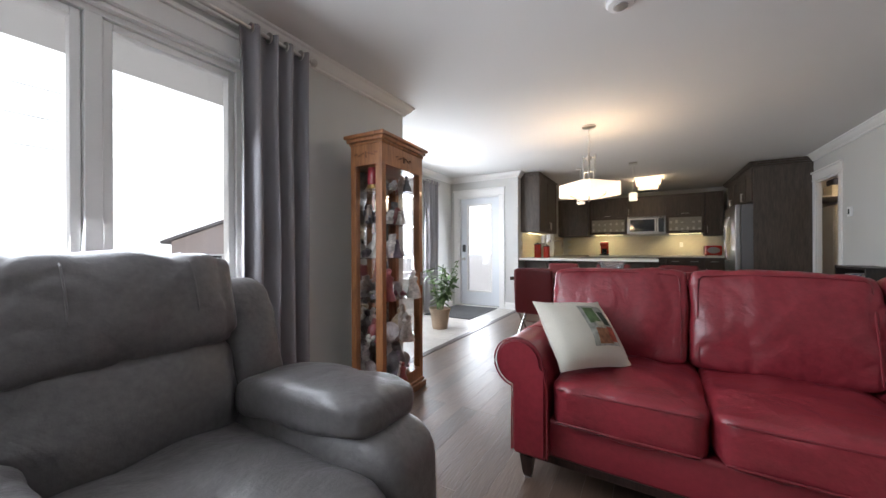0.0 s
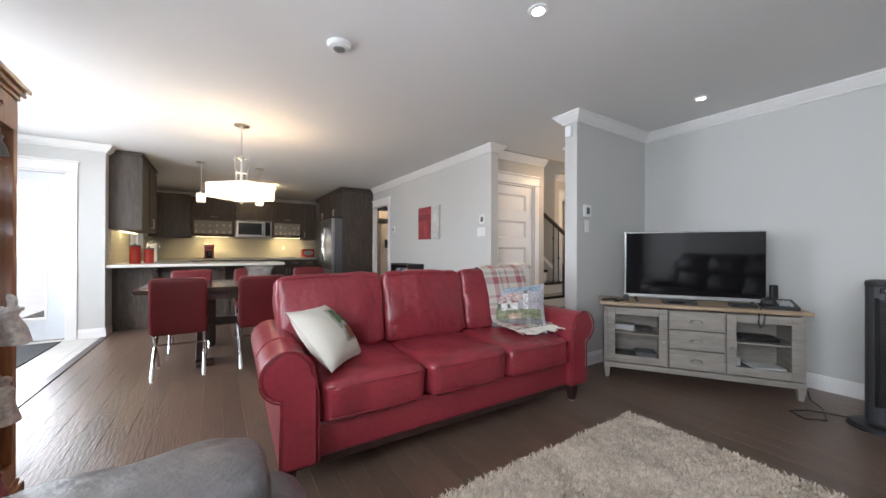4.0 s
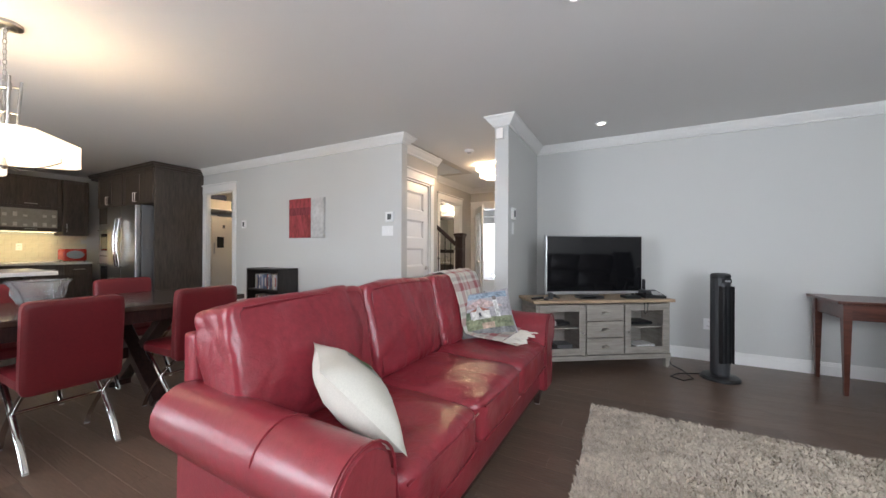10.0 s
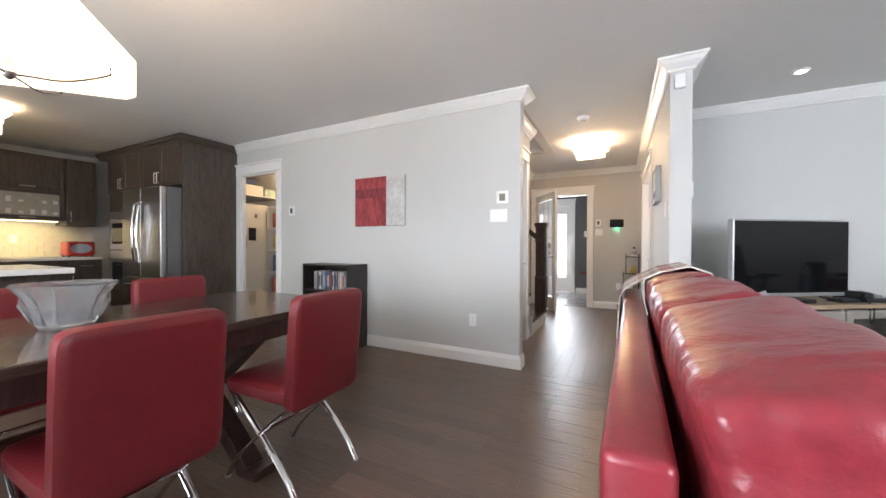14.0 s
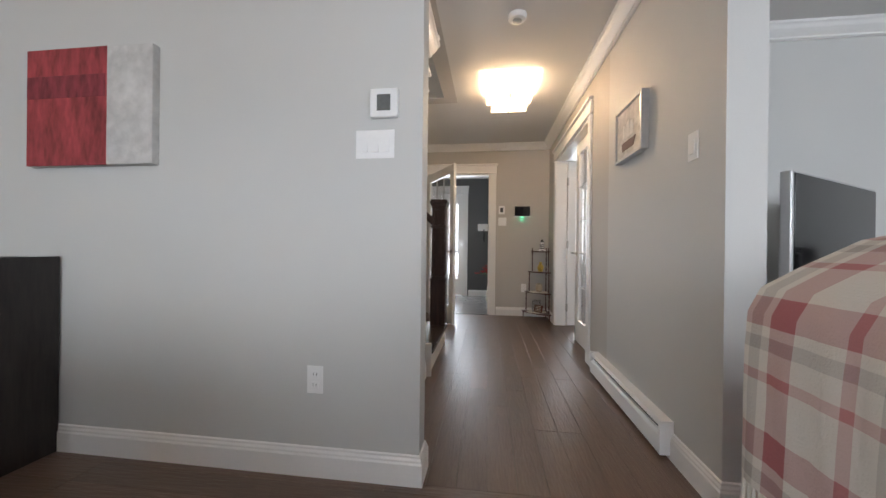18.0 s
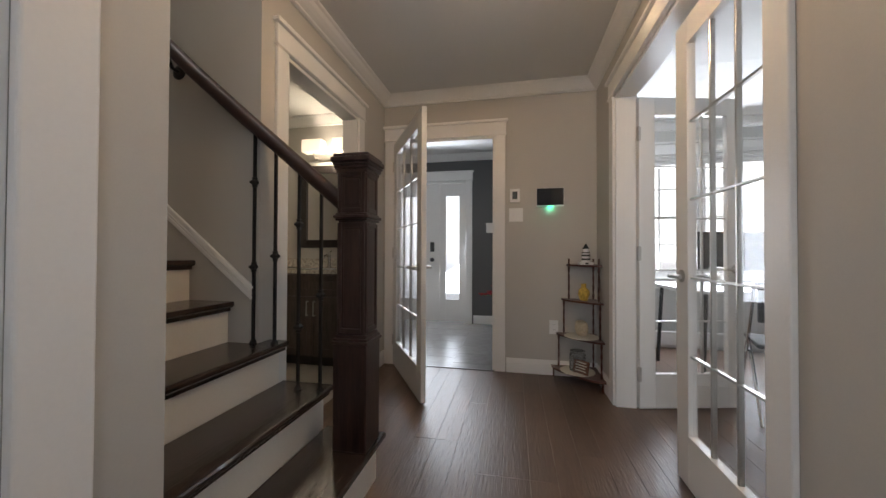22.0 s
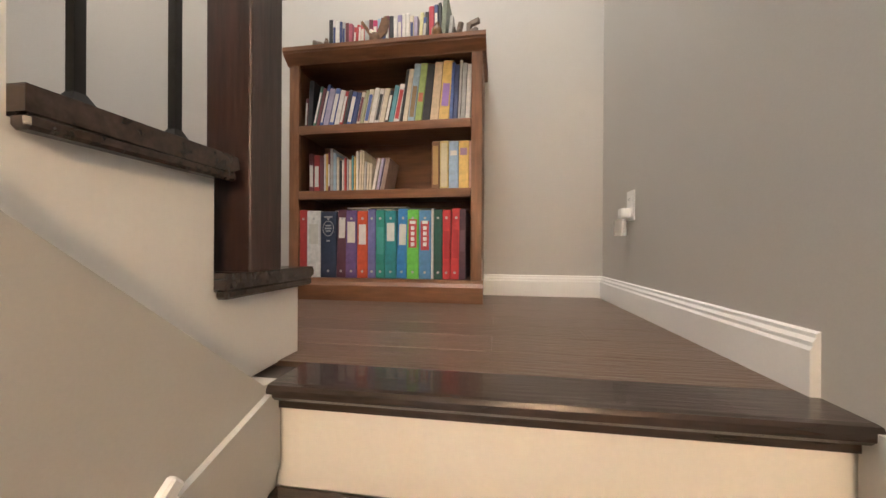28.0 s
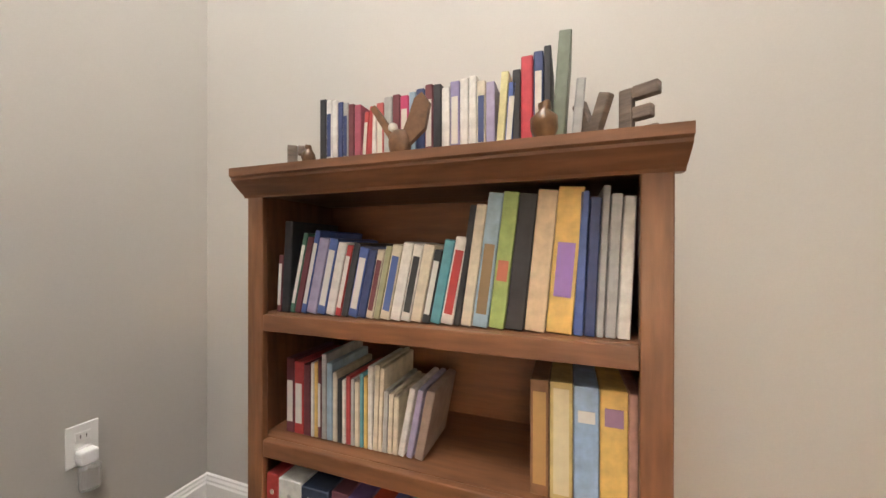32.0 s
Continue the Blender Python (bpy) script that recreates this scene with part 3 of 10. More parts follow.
jamb("y", -2.20, -2.06, WIN1[0], WIN1[1], WIN1[2], WIN1[3], bottom=True)
casing("y", -3.36, 1, WIN2[0], WIN2[1], WIN2[3], sill=True, bottom=WIN2[2], label="white window casing with a capped header")
jamb("y", -3.50, -3.36, WIN2[0], WIN2[1], WIN2[2], WIN2[3], bottom=True)
casing("y", 7.70, -1, 3.41, 4.75, 2.06)
jamb("y", 7.70, 7.84, 3.41, 4.75, 0, 2.06)
casing("y", 6.90, -1, 0.0, 1.55, 2.08, sill=True, bottom=0.75, label="white window casing with a capped header")
jamb("y", 6.90, 7.02, 0.0, 1.55, 0.75, 2.08, bottom=True)
jamb("y", -2.16, -2.02, 7.45, 8.55, 1.12, 2.0, bottom=True)


def window(name, axis, p, a0, a1, z0, z1, panes, label, bars=0, cuts=None):
    """White window: outer frame, upright mullions, sashes and panes, each a part."""
    ob = tagged(new(name), label, "window", "", "structure")

    def b(bm, c0, c1, d0, d1, half, bev=0.004):
        if axis == "y":
            box(bm, p - half, p + half, c0, c1, d0, d1, bev)
        else:
            box(bm, c0, c1, p - half, p + half, d0, d1, bev)
    f = 0.03
    bm = bmesh.new()
    b(bm, a0 + 0.018, a0 + 0.018 + f, z0 + 0.018, z1 - 0.018, 0.045)
    b(bm, a1 - 0.018 - f, a1 - 0.018, z0 + 0.018, z1 - 0.018, 0.045)
    b(bm, a0 + 0.018 + f, a1 - 0.018 - f, z1 - 0.018 - f, z1 - 0.018, 0.045)
    b(bm, a0 + 0.018 + f, a1 - 0.018 - f, z0 + 0.018, z0 + 0.018 + f, 0.045)
    part("window_frame", bm, M["trim"], ob)
    w = (a1 - a0 - 0.036 - 2 * f) / panes
    edge = [a0 + 0.018 + f] + (cuts or [a0 + 0.018 + f + k * w for k in range(1, panes)]) + [a1 - 0.018 - f]
    for i in range(panes):
        s0, s1 = edge[i], edge[i + 1]
        if i:
            bm = bmesh.new()
            b(bm, s0 - 0.03, s0 + 0.03, z0 + 0.018 + f, z1 - 0.018 - f, 0.05)
            part("mullion", bm, M["trim"], ob)
        g0, g1, h0, h1 = s0 + (0.034 if i else 0.002), s1 - (0.034 if i < panes - 1 else 0.002), z0 + f + 0.020, z1 - f - 0.020
        bm = bmesh.new()
        s = 0.035
        b(bm, g0, g0 + s, h0, h1, 0.028)
        b(bm, g1 - s, g1, h0, h1, 0.028)
        b(bm, g0 + s, g1 - s, h1 - s, h1, 0.028)
        b(bm, g0 + s, g1 - s, h0, h0 + s, 0.028)
        for k in range(bars):
            zz = h0 + (h1 - h0) * (k + 1) / (bars + 1)
            b(bm, g0 + s, g1 - s, zz - 0.008, zz + 0.008, 0.012, 0)
        if bars:
            b(bm, (g0 + g1) / 2 - 0.008, (g0 + g1) / 2 + 0.008, h0 + s, h1 - s, 0.0125, 0)
        sash = part("sash", bm, M["trim"], ob)
        bm = bmesh.new()
        b(bm, g0 + s, g1 - s, h0 + s, h1 - s, 0.003, 0)
        pane = part("pane", bm, M["pane"], sash)
        pane.visible_shadow = False
    return ob


window("window_1", "y", -2.14, *WIN1, 3, "large white three-light living room window", cuts=[-1.127, 0.462])
window("window_2", "y", -3.44, *WIN2, 2, "white two-light dining nook window")
window("window_3", "y", 6.97, 0.0, 1.55, 0.75, 2.08, 2, "white gridded office window", bars=3)
window("window_4", "y", -2.10, 7.45, 8.55, 1.12, 2.0, 2, "small white window over the kitchen sink")

# ---- stairs ----
RISE = 1.353 / 7
NOSE = [3.30, 3.56, 3.795, 4.028, 4.25, 4.477, 4.703]
SX0, SX1 = 3.235, 4.14


def tread(bm, x0, x1, y0, y1, z, over_right=0.0):
    """A tread with a rounded nosing and a cove under it."""
    prof = [(y0 - 0.030, z - 0.008), (y0 - 0.026, z - 0.001), (y0 - 0.016, z), (y1, z), (y1, z - 0.026), (y0 + 0.004, z - 0.026),
            (y0 + 0.002, z - 0.040), (y0 - 0.010, z - 0.046), (y0 - 0.010, z - 0.030), (y0 - 0.022, z - 0.028), (y0 - 0.030, z - 0.020)]
    prism(bm, prof, "x", x0, x1 + over_right)


stair = thing("staircase", pose(0, 0, 0), "lower flight of stairs with dark treads and cream risers", "staircase")
for i, y in enumerate(NOSE):
    z = RISE * (i + 1)
    nxt = NOSE[i + 1] if i < 6 else 4.795
    over = 0.075 if i < 3 else 0.0
    bm = bmesh.new()
    tread(bm, SX0 + 0.001, SX1 - 0.001, y + 0.03, nxt + 0.03, z, over)
    part("tread", bm, M["tread"], stair)
    bm = bmesh.new()
    box(bm, SX0 + 0.001, SX1 - 0.001 + (0.045 if i < 3 else 0), y + 0.034, y + 0.052, RISE * i, z - 0.026)
    if i < 3:
        box(bm, SX1 + 0.027, SX1 + 0.043, y + 0.053, nxt + 0.033 if i < 2 else 3.90, RISE * i if i else 0.0, z - 0.026)
        if i:
            box(bm, SX1 + 0.027, SX1 + 0.042, y + 0.055, 3.90, 0.0, RISE * i)
    part("riser", bm, M["riser"], stair)
quick("skirt_return", M["trim"], stair, (SX0 - 0.022, SX0, 3.313, 3.3595, 0.0, 0.245), bevel=0.004, label="white painted end board beside the first step")
# skirt boards on both walls with a moulded cap
for x, s, y0, z0 in ((SX0, 1, 3.36, 0.17), (SX1, -1, 3.93, 0.80)):
    bm = bmesh.new()
    slope = 0.80
    top = lambda yy: 1.313 + (yy - 4.56) * slope
    y1 = 4.60 if s < 0 else 4.525
    prism(bm, [(y0, max(0.0, top(y0) - 0.42)), (y0, top(y0)), (y1, top(y1)), (4.728, 1.345), (4.728, 1.2)], "x", x + s * 0.0005, x + s * 0.012)
    part("skirt_board", bm, M["wall_beige"], stair, "grey painted skirt board beside the treads")
    bm = bmesh.new()
    for off, th, w in ((0.0, 0.013, 0.020), (-0.021, 0.019, 0.013), (0.005, 0.018, 0.009), (0.025, 0.022, 0.014)):
        d = Vector((0, 1, slope)).normalized()
        up = Vector((0, -slope, 1)).normalized()
        p = Vector((x + s * th / 2, y0, top(y0) + off))
        q = Vector((x + s * th / 2, y1, top(y1) + off))
        bar(bm, p, q, th, w, up=up.cross(d), bevel=0.003)
    part("skirt_moulding", bm, M["trim"], stair, "white moulded cap on the skirt board")
# the wall under the upper flight, its stringer and moulding
slope2 = RISE / 0.2265
bm = bmesh.new()
prism(bm, [(3.481, 0.0), (4.735, 0.0), (4.735, 1.353), (4.70, 1.353), (3.481, 1.353 + 1.179 * slope2)], "x", 3.135, SX0)
setting("wall_under_stairs", bm, M["wall_beige"], "greige painted wall under the upper stair flight")

upper = thing("staircase", pose(0, 0, 0), "upper flight of stairs turning back from the landing", "staircase")
bm = bmesh.new()
UY, RUN = 4.898, 0.241
outline = [(UY, 1.353)]
for k in range(7):
    outline += [(UY - RUN * k, 1.353 + RISE * (k + 1) - 0.03), (UY - RUN * (k + 1), 1.353 + RISE * (k + 1) - 0.03)]
outline += [(UY - RUN * 7, 1.353 + 1.31 * slope2 + 0.01), (4.69, 1.347)]
prism(bm, outline, "x", 3.116, 3.176)
part("stringer", bm, M["trim"], upper, "white painted side of the upper flight")
for k in range(7):
    y, z = UY - RUN * k, 1.353 + RISE * (k + 1)
    bm = bmesh.new()
    prof = [(y + 0.030, z - 0.008), (y + 0.026, z - 0.001), (y + 0.016, z), (y - RUN, z), (y - RUN, z - 0.026), (y - 0.002, z - 0.028), (y + 0.010, z - 0.040), (y + 0.010, z - 0.028), (y + 0.030, z - 0.020)]
    prism(bm, prof, "x", 2.165, 3.198)
    bar(bm, (3.188, y + 0.022, z - 0.034), (3.188, y - RUN, z - 0.034), 0.022, 0.016, bevel=0.004)
    part("tread", bm, M["tread"], upper)
    bm = bmesh.new()
    box(bm, 2.165, 3.115, y - 0.018, y, z - RISE, z - 0.028)
    part("riser", bm, M["riser"], upper)


def newel(m, height, size, label, low=0.435):
    """A square box newel with recessed panels, a moulded plinth, a collar and a stepped cap."""
    ob = thing("newel_post", m, label, "newel post")
    h = size / 2
    bm = bmesh.new()
    box(bm, -h, h, -h, h, 0, low, 0.004)
    plinth = part("plinth", bm, M["oak_dark"], ob)
    for z0, z1, g in ((low, low + 0.014, 0.007), (low + 0.014, low + 0.025, 0.001), (low + 0.025, low + 0.038, -0.006)):
        bm = bmesh.new()
        box(bm, -h - g, h + g, -h - g, h + g, z0, z1, 0.004)
        part("moulding", bm, M["oak_dark"], plinth)
    bm = bmesh.new()
    k = h - 0.014
    box(bm, -k, k, -k, k, low + 0.038, height - 0.06, 0.003)
    for z0, z1 in ((low + 0.065, height - 0.305), (height - 0.225, height - 0.095)):
        for a in range(4):
            r = pose(0, 0, 0, 0, 0, 90 * a)
            for b in ((-k + 0.001, -k + 0.016, z0 - 0.02, z1 + 0.02), (k - 0.016, k - 0.001, z0 - 0.02, z1 + 0.02), (-k + 0.016, k - 0.016, z0 - 0.02, z0), (-k + 0.016, k - 0.016, z1, z1 + 0.02)):
                box(bm, b[0], b[1], k - 0.004, k + 0.007, b[2], b[3], 0.002, 1, r)
            box(bm, -k + 0.024, k - 0.024, k - 0.004, k + 0.003, z0 + 0.010, z1 - 0.010, 0.002, 1, r)
    part("shaft", bm, M["oak_dark"], ob)
    bm = bmesh.new()
    z = height - 0.278
    for z0, z1, g in ((z, z + 0.010, 0.011), (z + 0.010, z + 0.024, 0.018), (z + 0.024, z + 0.032, 0.010)):
        box(bm, -k - g, k + g, -k - g, k + g, z0, z1, 0.004)
    part("collar", bm, M["oak_dark"], ob)
    bm = bmesh.new()
    for z0, z1, g in ((height - 0.080, height - 0.062, 0.010), (height - 0.062, height - 0.048, 0.016), (height - 0.048, height - 0.036, 0.021), (height - 0.036, height - 0.014, 0.027), (height - 0.014, height, 0.019)):
        box(bm, -k - g, k + g, -k - g, k + g, z0, z1, 0.005)
    part("cap", bm, M["oak_dark"], ob)
    return ob


newel(pose(4.098, 3.388, RISE), 1.222, 0.146, "dark stained square newel post with recessed panels")
newel(pose(3.166, 4.742, 1.353 + RISE), 1.25, 0.088, "dark stained square newel post on the upper flight", 0.53)


def baluster(x, y, z0, z1, knots, group):
    ob = thing("baluster", pose(x, y, z0), "black wrought iron stair baluster with knuckles", "baluster", group)
    bm = bmesh.new()
    box(bm, -0.0058, 0.0058, -0.0058, 0.0058, 0, z1 - z0)
    part("bar", bm, M["iron"], ob)
    for f in knots:
        bm = bmesh.new()
        prof = [(0.008, -0.024), (0.013, -0.021), (0.010, -0.013), (0.022, -0.0035), (0.022, 0.0035), (0.010, 0.013), (0.013, 0.021), (0.008, 0.024)]
        lathe(bm, prof, 4, pose(0, 0, f * (z1 - z0), 0, 0, 45))
        part("knuckle", bm, M["iron"], ob)
    bm = bmesh.new()
    lathe(bm, [(0.016, 0.0), (0.016, 0.008), (0.009, 0.018)], 4, pose(0, 0, 0, 0, 0, 45))
    part("shoe", bm, M["iron"], ob)
    return ob


RAIL0, RAIL1 = Vector((4.118, 3.44, 1.197)), Vector((4.140, 3.985, 1.645))


def rail_z(y):
    return RAIL0.z + (y - RAIL0.y) * (RAIL1.z - RAIL0.z) / (RAIL1.y - RAIL0.y)


for x, y, ti, knots in ((4.122, 3.575, 1, (0.815,)), (4.126, 3.688, 1, (0.667, 1.133)), (4.136, 3.817, 2, (0.988,)), (4.131, 3.926, 2, (0.937, 1.334))):
    z0, z1 = RISE * (ti + 1), rail_z(y) - 0.02
    baluster(x, y, z0, z1, [(k - z0) / (z1 - z0) for k in knots], "balusters of the lower flight")
for k in range(1, 6):
    for d in (0.06, 0.18):
        y = UY - RUN * k - d
        baluster(3.166, y, 1.353 + RISE * (k + 1), 1.353 + RISE * (k + 1) + 0.86, (0.5,), "balusters of the upper flight")

rail = thing("handrail", pose(0, 0, 0), "dark stained wooden handrail beside the lower flight", "handrail")
bm = bmesh.new()
d = (RAIL1 - RAIL0)
pts = [RAIL0 + d * t for t in np.linspace(0, 1, 10)]
pts += [Vector((4.108, 4.09, 1.742)), Vector((4.085, 4.23, 1.868)), Vector((4.08, 4.43, 2.055)), Vector((4.08, 4.86, 2.44)), Vector((4.08, 5.08, 2.62))]
pts[9] = Vector((4.134, 3.985, 1.645))
tube(bm, pts, 0.030, 12, 1.15)
part("rail", bm, M["rail_wood"], rail, smooth=True)
for y, z in ((4.37, 2.00), (5.01, 2.56)):
    bm = bmesh.new()
    tube(bm, [(4.138, y, z - 0.10), (4.10, y, z - 0.095), (4.08, y, z - 0.06), (4.08, y, z - 0.02)], 0.009, 8)
    lathe(bm, [(0.035, 0.0), (0.035, 0.006), (0.02, 0.012)], 16, Matrix.Translation((4.139, y, z - 0.10)) @ pose(0, 0, 0, 0, -90, 0))
    part("rail_bracket", bm, M["iron"], rail, "black metal wall bracket")
rail2 = thing("handrail", pose(0, 0, 0), "dark stained wooden handrail of the upper flight", "handrail")
bm = bmesh.new()
bar(bm, (3.166, 4.742, 1.353 + RISE + 0.98), (3.166, 3.40, 1.353 + RISE + 0.98 + 1.342 * 0.80), 0.055, 0.06, bevel=0.012)
part("rail", bm, M["rail_wood"], rail2)

# ---- living room ----
def pillow_mesh(bm, w, h, t, n=16, m=None):
    """A stuffed square pillow with pinched corners; its face looks along -y."""
    def at(u, v, side):
        pin = 1 - 0.07 * (1 - v * v) * abs(u) ** 3
        pin2 = 1 - 0.07 * (1 - u * u) * abs(v) ** 3
        d = t / 2 * (max(0.0, (1 - u * u)) ** 0.55) * (max(0.0, (1 - v * v)) ** 0.55)
        f = noise.noise(Vector((u * 2.2, v * 2.2, side * 3.0))) * 0.012 * (1 - u * u) * (1 - v * v)
        return Vector((u * w / 2 * pin, side * (d + f), h / 2 + v * h / 2 * pin2))
    grid = {}
    for side in (-1, 1):
        for i in range(n + 1):
            for j in range(n + 1):
                edge = i in (0, n) or j in (0, n)
                key = (i, j, 0 if edge else side)
                if key not in grid:
                    p = at(2 * i / n - 1, 2 * j / n - 1, side)
                    grid[key] = bm.verts.new(m @ p if m else p)
    for side in (-1, 1):
        for i in range(n):
            for j in range(n):
                q = []
                for a, b in ((i, j), (i + 1, j), (i + 1, j + 1), (i, j + 1)):
                    edge = a in (0, n) or b in (0, n)
                    q.append(grid[(a, b, 0 if edge else side)])
                bm.faces.new(q if side < 0 else q[::-1])
    return at


def patch(bm, at, u0, u1, v0, v1, n=6, lift=0.003, top=None):
    """A piece laid on a pillow's face between u0..u1 and v0..v1 (top: its upper edge as a function of u)."""
    g = {}
    for i in range(n + 1):
        for j in range(n + 1):
            u = u0 + (u1 - u0) * i / n
            vt = v1 if top is None else top((u - u0) / (u1 - u0))
            p = at(u, v0 + (vt - v0) * j / n, -1)
            g[i, j] = bm.verts.new((p.x, p.y - lift, p.z))
    for i in range(n):
        for j in range(n):
            bm.faces.new((g[i, j], g[i + 1, j], g[i + 1, j + 1], g[i, j + 1]))


def plaid_material():
    m = bpy.data.materials.new("red_cream_plaid_wool")
    m.use_nodes = True
    nt = m.node_tree
    b = nt.nodes["Principled BSDF"]
    b.inputs["Roughness"].default_value = 0.95
    uv = nt.nodes.new("ShaderNodeUVMap")
    sep = nt.nodes.new("ShaderNodeSeparateXYZ")
    nt.links.new(uv.outputs["UV"], sep.inputs[0])
    tones = []
    for out in ("X", "Y"):
        md = nt.nodes.new("ShaderNodeMath")
        md.operation = "FRACT"
        mu = nt.nodes.new("ShaderNodeMath")
        mu.operation = "MULTIPLY"
        mu.inputs[1].default_value = 4.0
        nt.links.new(sep.outputs[out], mu.inputs[0])
        nt.links.new(mu.outputs[0], md.inputs[0])
        rp = nt.nodes.new("ShaderNodeValToRGB")
        rp.color_ramp.interpolation = "CONSTANT"
        els = rp.color_ramp.elements
        els[0].position, els[0].color = 0.0, (0.62, 0.58, 0.52, 1)
        els[1].position, els[1].color = 0.30, (0.36, 0.12, 0.125, 1)
        for pos, c in ((0.52, (0.62, 0.58, 0.52, 1)), (0.60, (0.36, 0.33, 0.30, 1)), (0.70, (0.62, 0.58, 0.52, 1)), (0.86, (0.45, 0.20, 0.19, 1)), (0.94, (0.62, 0.58, 0.52, 1))):
            e = els.new(pos)
            e.color = c
        nt.links.new(md.outputs[0], rp.inputs[0])
        tones.append(rp)
    mix = nt.nodes.new("ShaderNodeMix")
    mix.data_type = "RGBA"
    mix.inputs[0].default_value = 0.5
    nt.links.new(tones[0].outputs[0], mix.inputs[6])
    nt.links.new(tones[1].outputs[0], mix.inputs[7])
    no = nt.nodes.new("ShaderNodeTexNoise")
    no.inputs["Scale"].default_value = 180
    tc = nt.nodes.new("ShaderNodeTexCoord")
    nt.links.new(tc.outputs["Object"], no.inputs["Vector"])
    bp = nt.nodes.new("ShaderNodeBump")
    bp.inputs["Strength"].default_value, bp.inputs["Distance"].default_value = 0.4, 0.004
    nt.links.new(no.outputs["Fac"], bp.inputs["Height"])
    nt.links.new(bp.outputs["Normal"], b.inputs["Normal"])
    nt.links.new(mix.outputs[2], b.inputs["Base Color"])
    return m


M["plaid"] = plaid_material()
M["piping"] = mat("dark_red_piping", (0.19, 0.018, 0.026), 0.35, vary=0.05)


def rolled_arm(bm, x_in, x_out, y0, y1, z0, zc, r, n=14):
    """A sofa arm: a straight side panel with a scrolled roll on top that leans outwards."""
    s = 1 if x_out > x_in else -1
    xc = x_in + s * (abs(x_out - x_in) - r)
    prof = [(x_in, z0)]
    prof.append((x_in, zc - 0.02))
    for k in range(n + 1):
        a = math.pi * (1.0 - k / n * 1.42)
        prof.append((xc + s * r * math.cos(a), zc + r * math.sin(a)))
    prof.append((x_out - s * 0.082, z0 + 0.24))
    prof.append((x_out - s * 0.078, z0))
    vs = prism(bm, prof if s > 0 else prof[::-1], "y", y0, y1)
    return vs


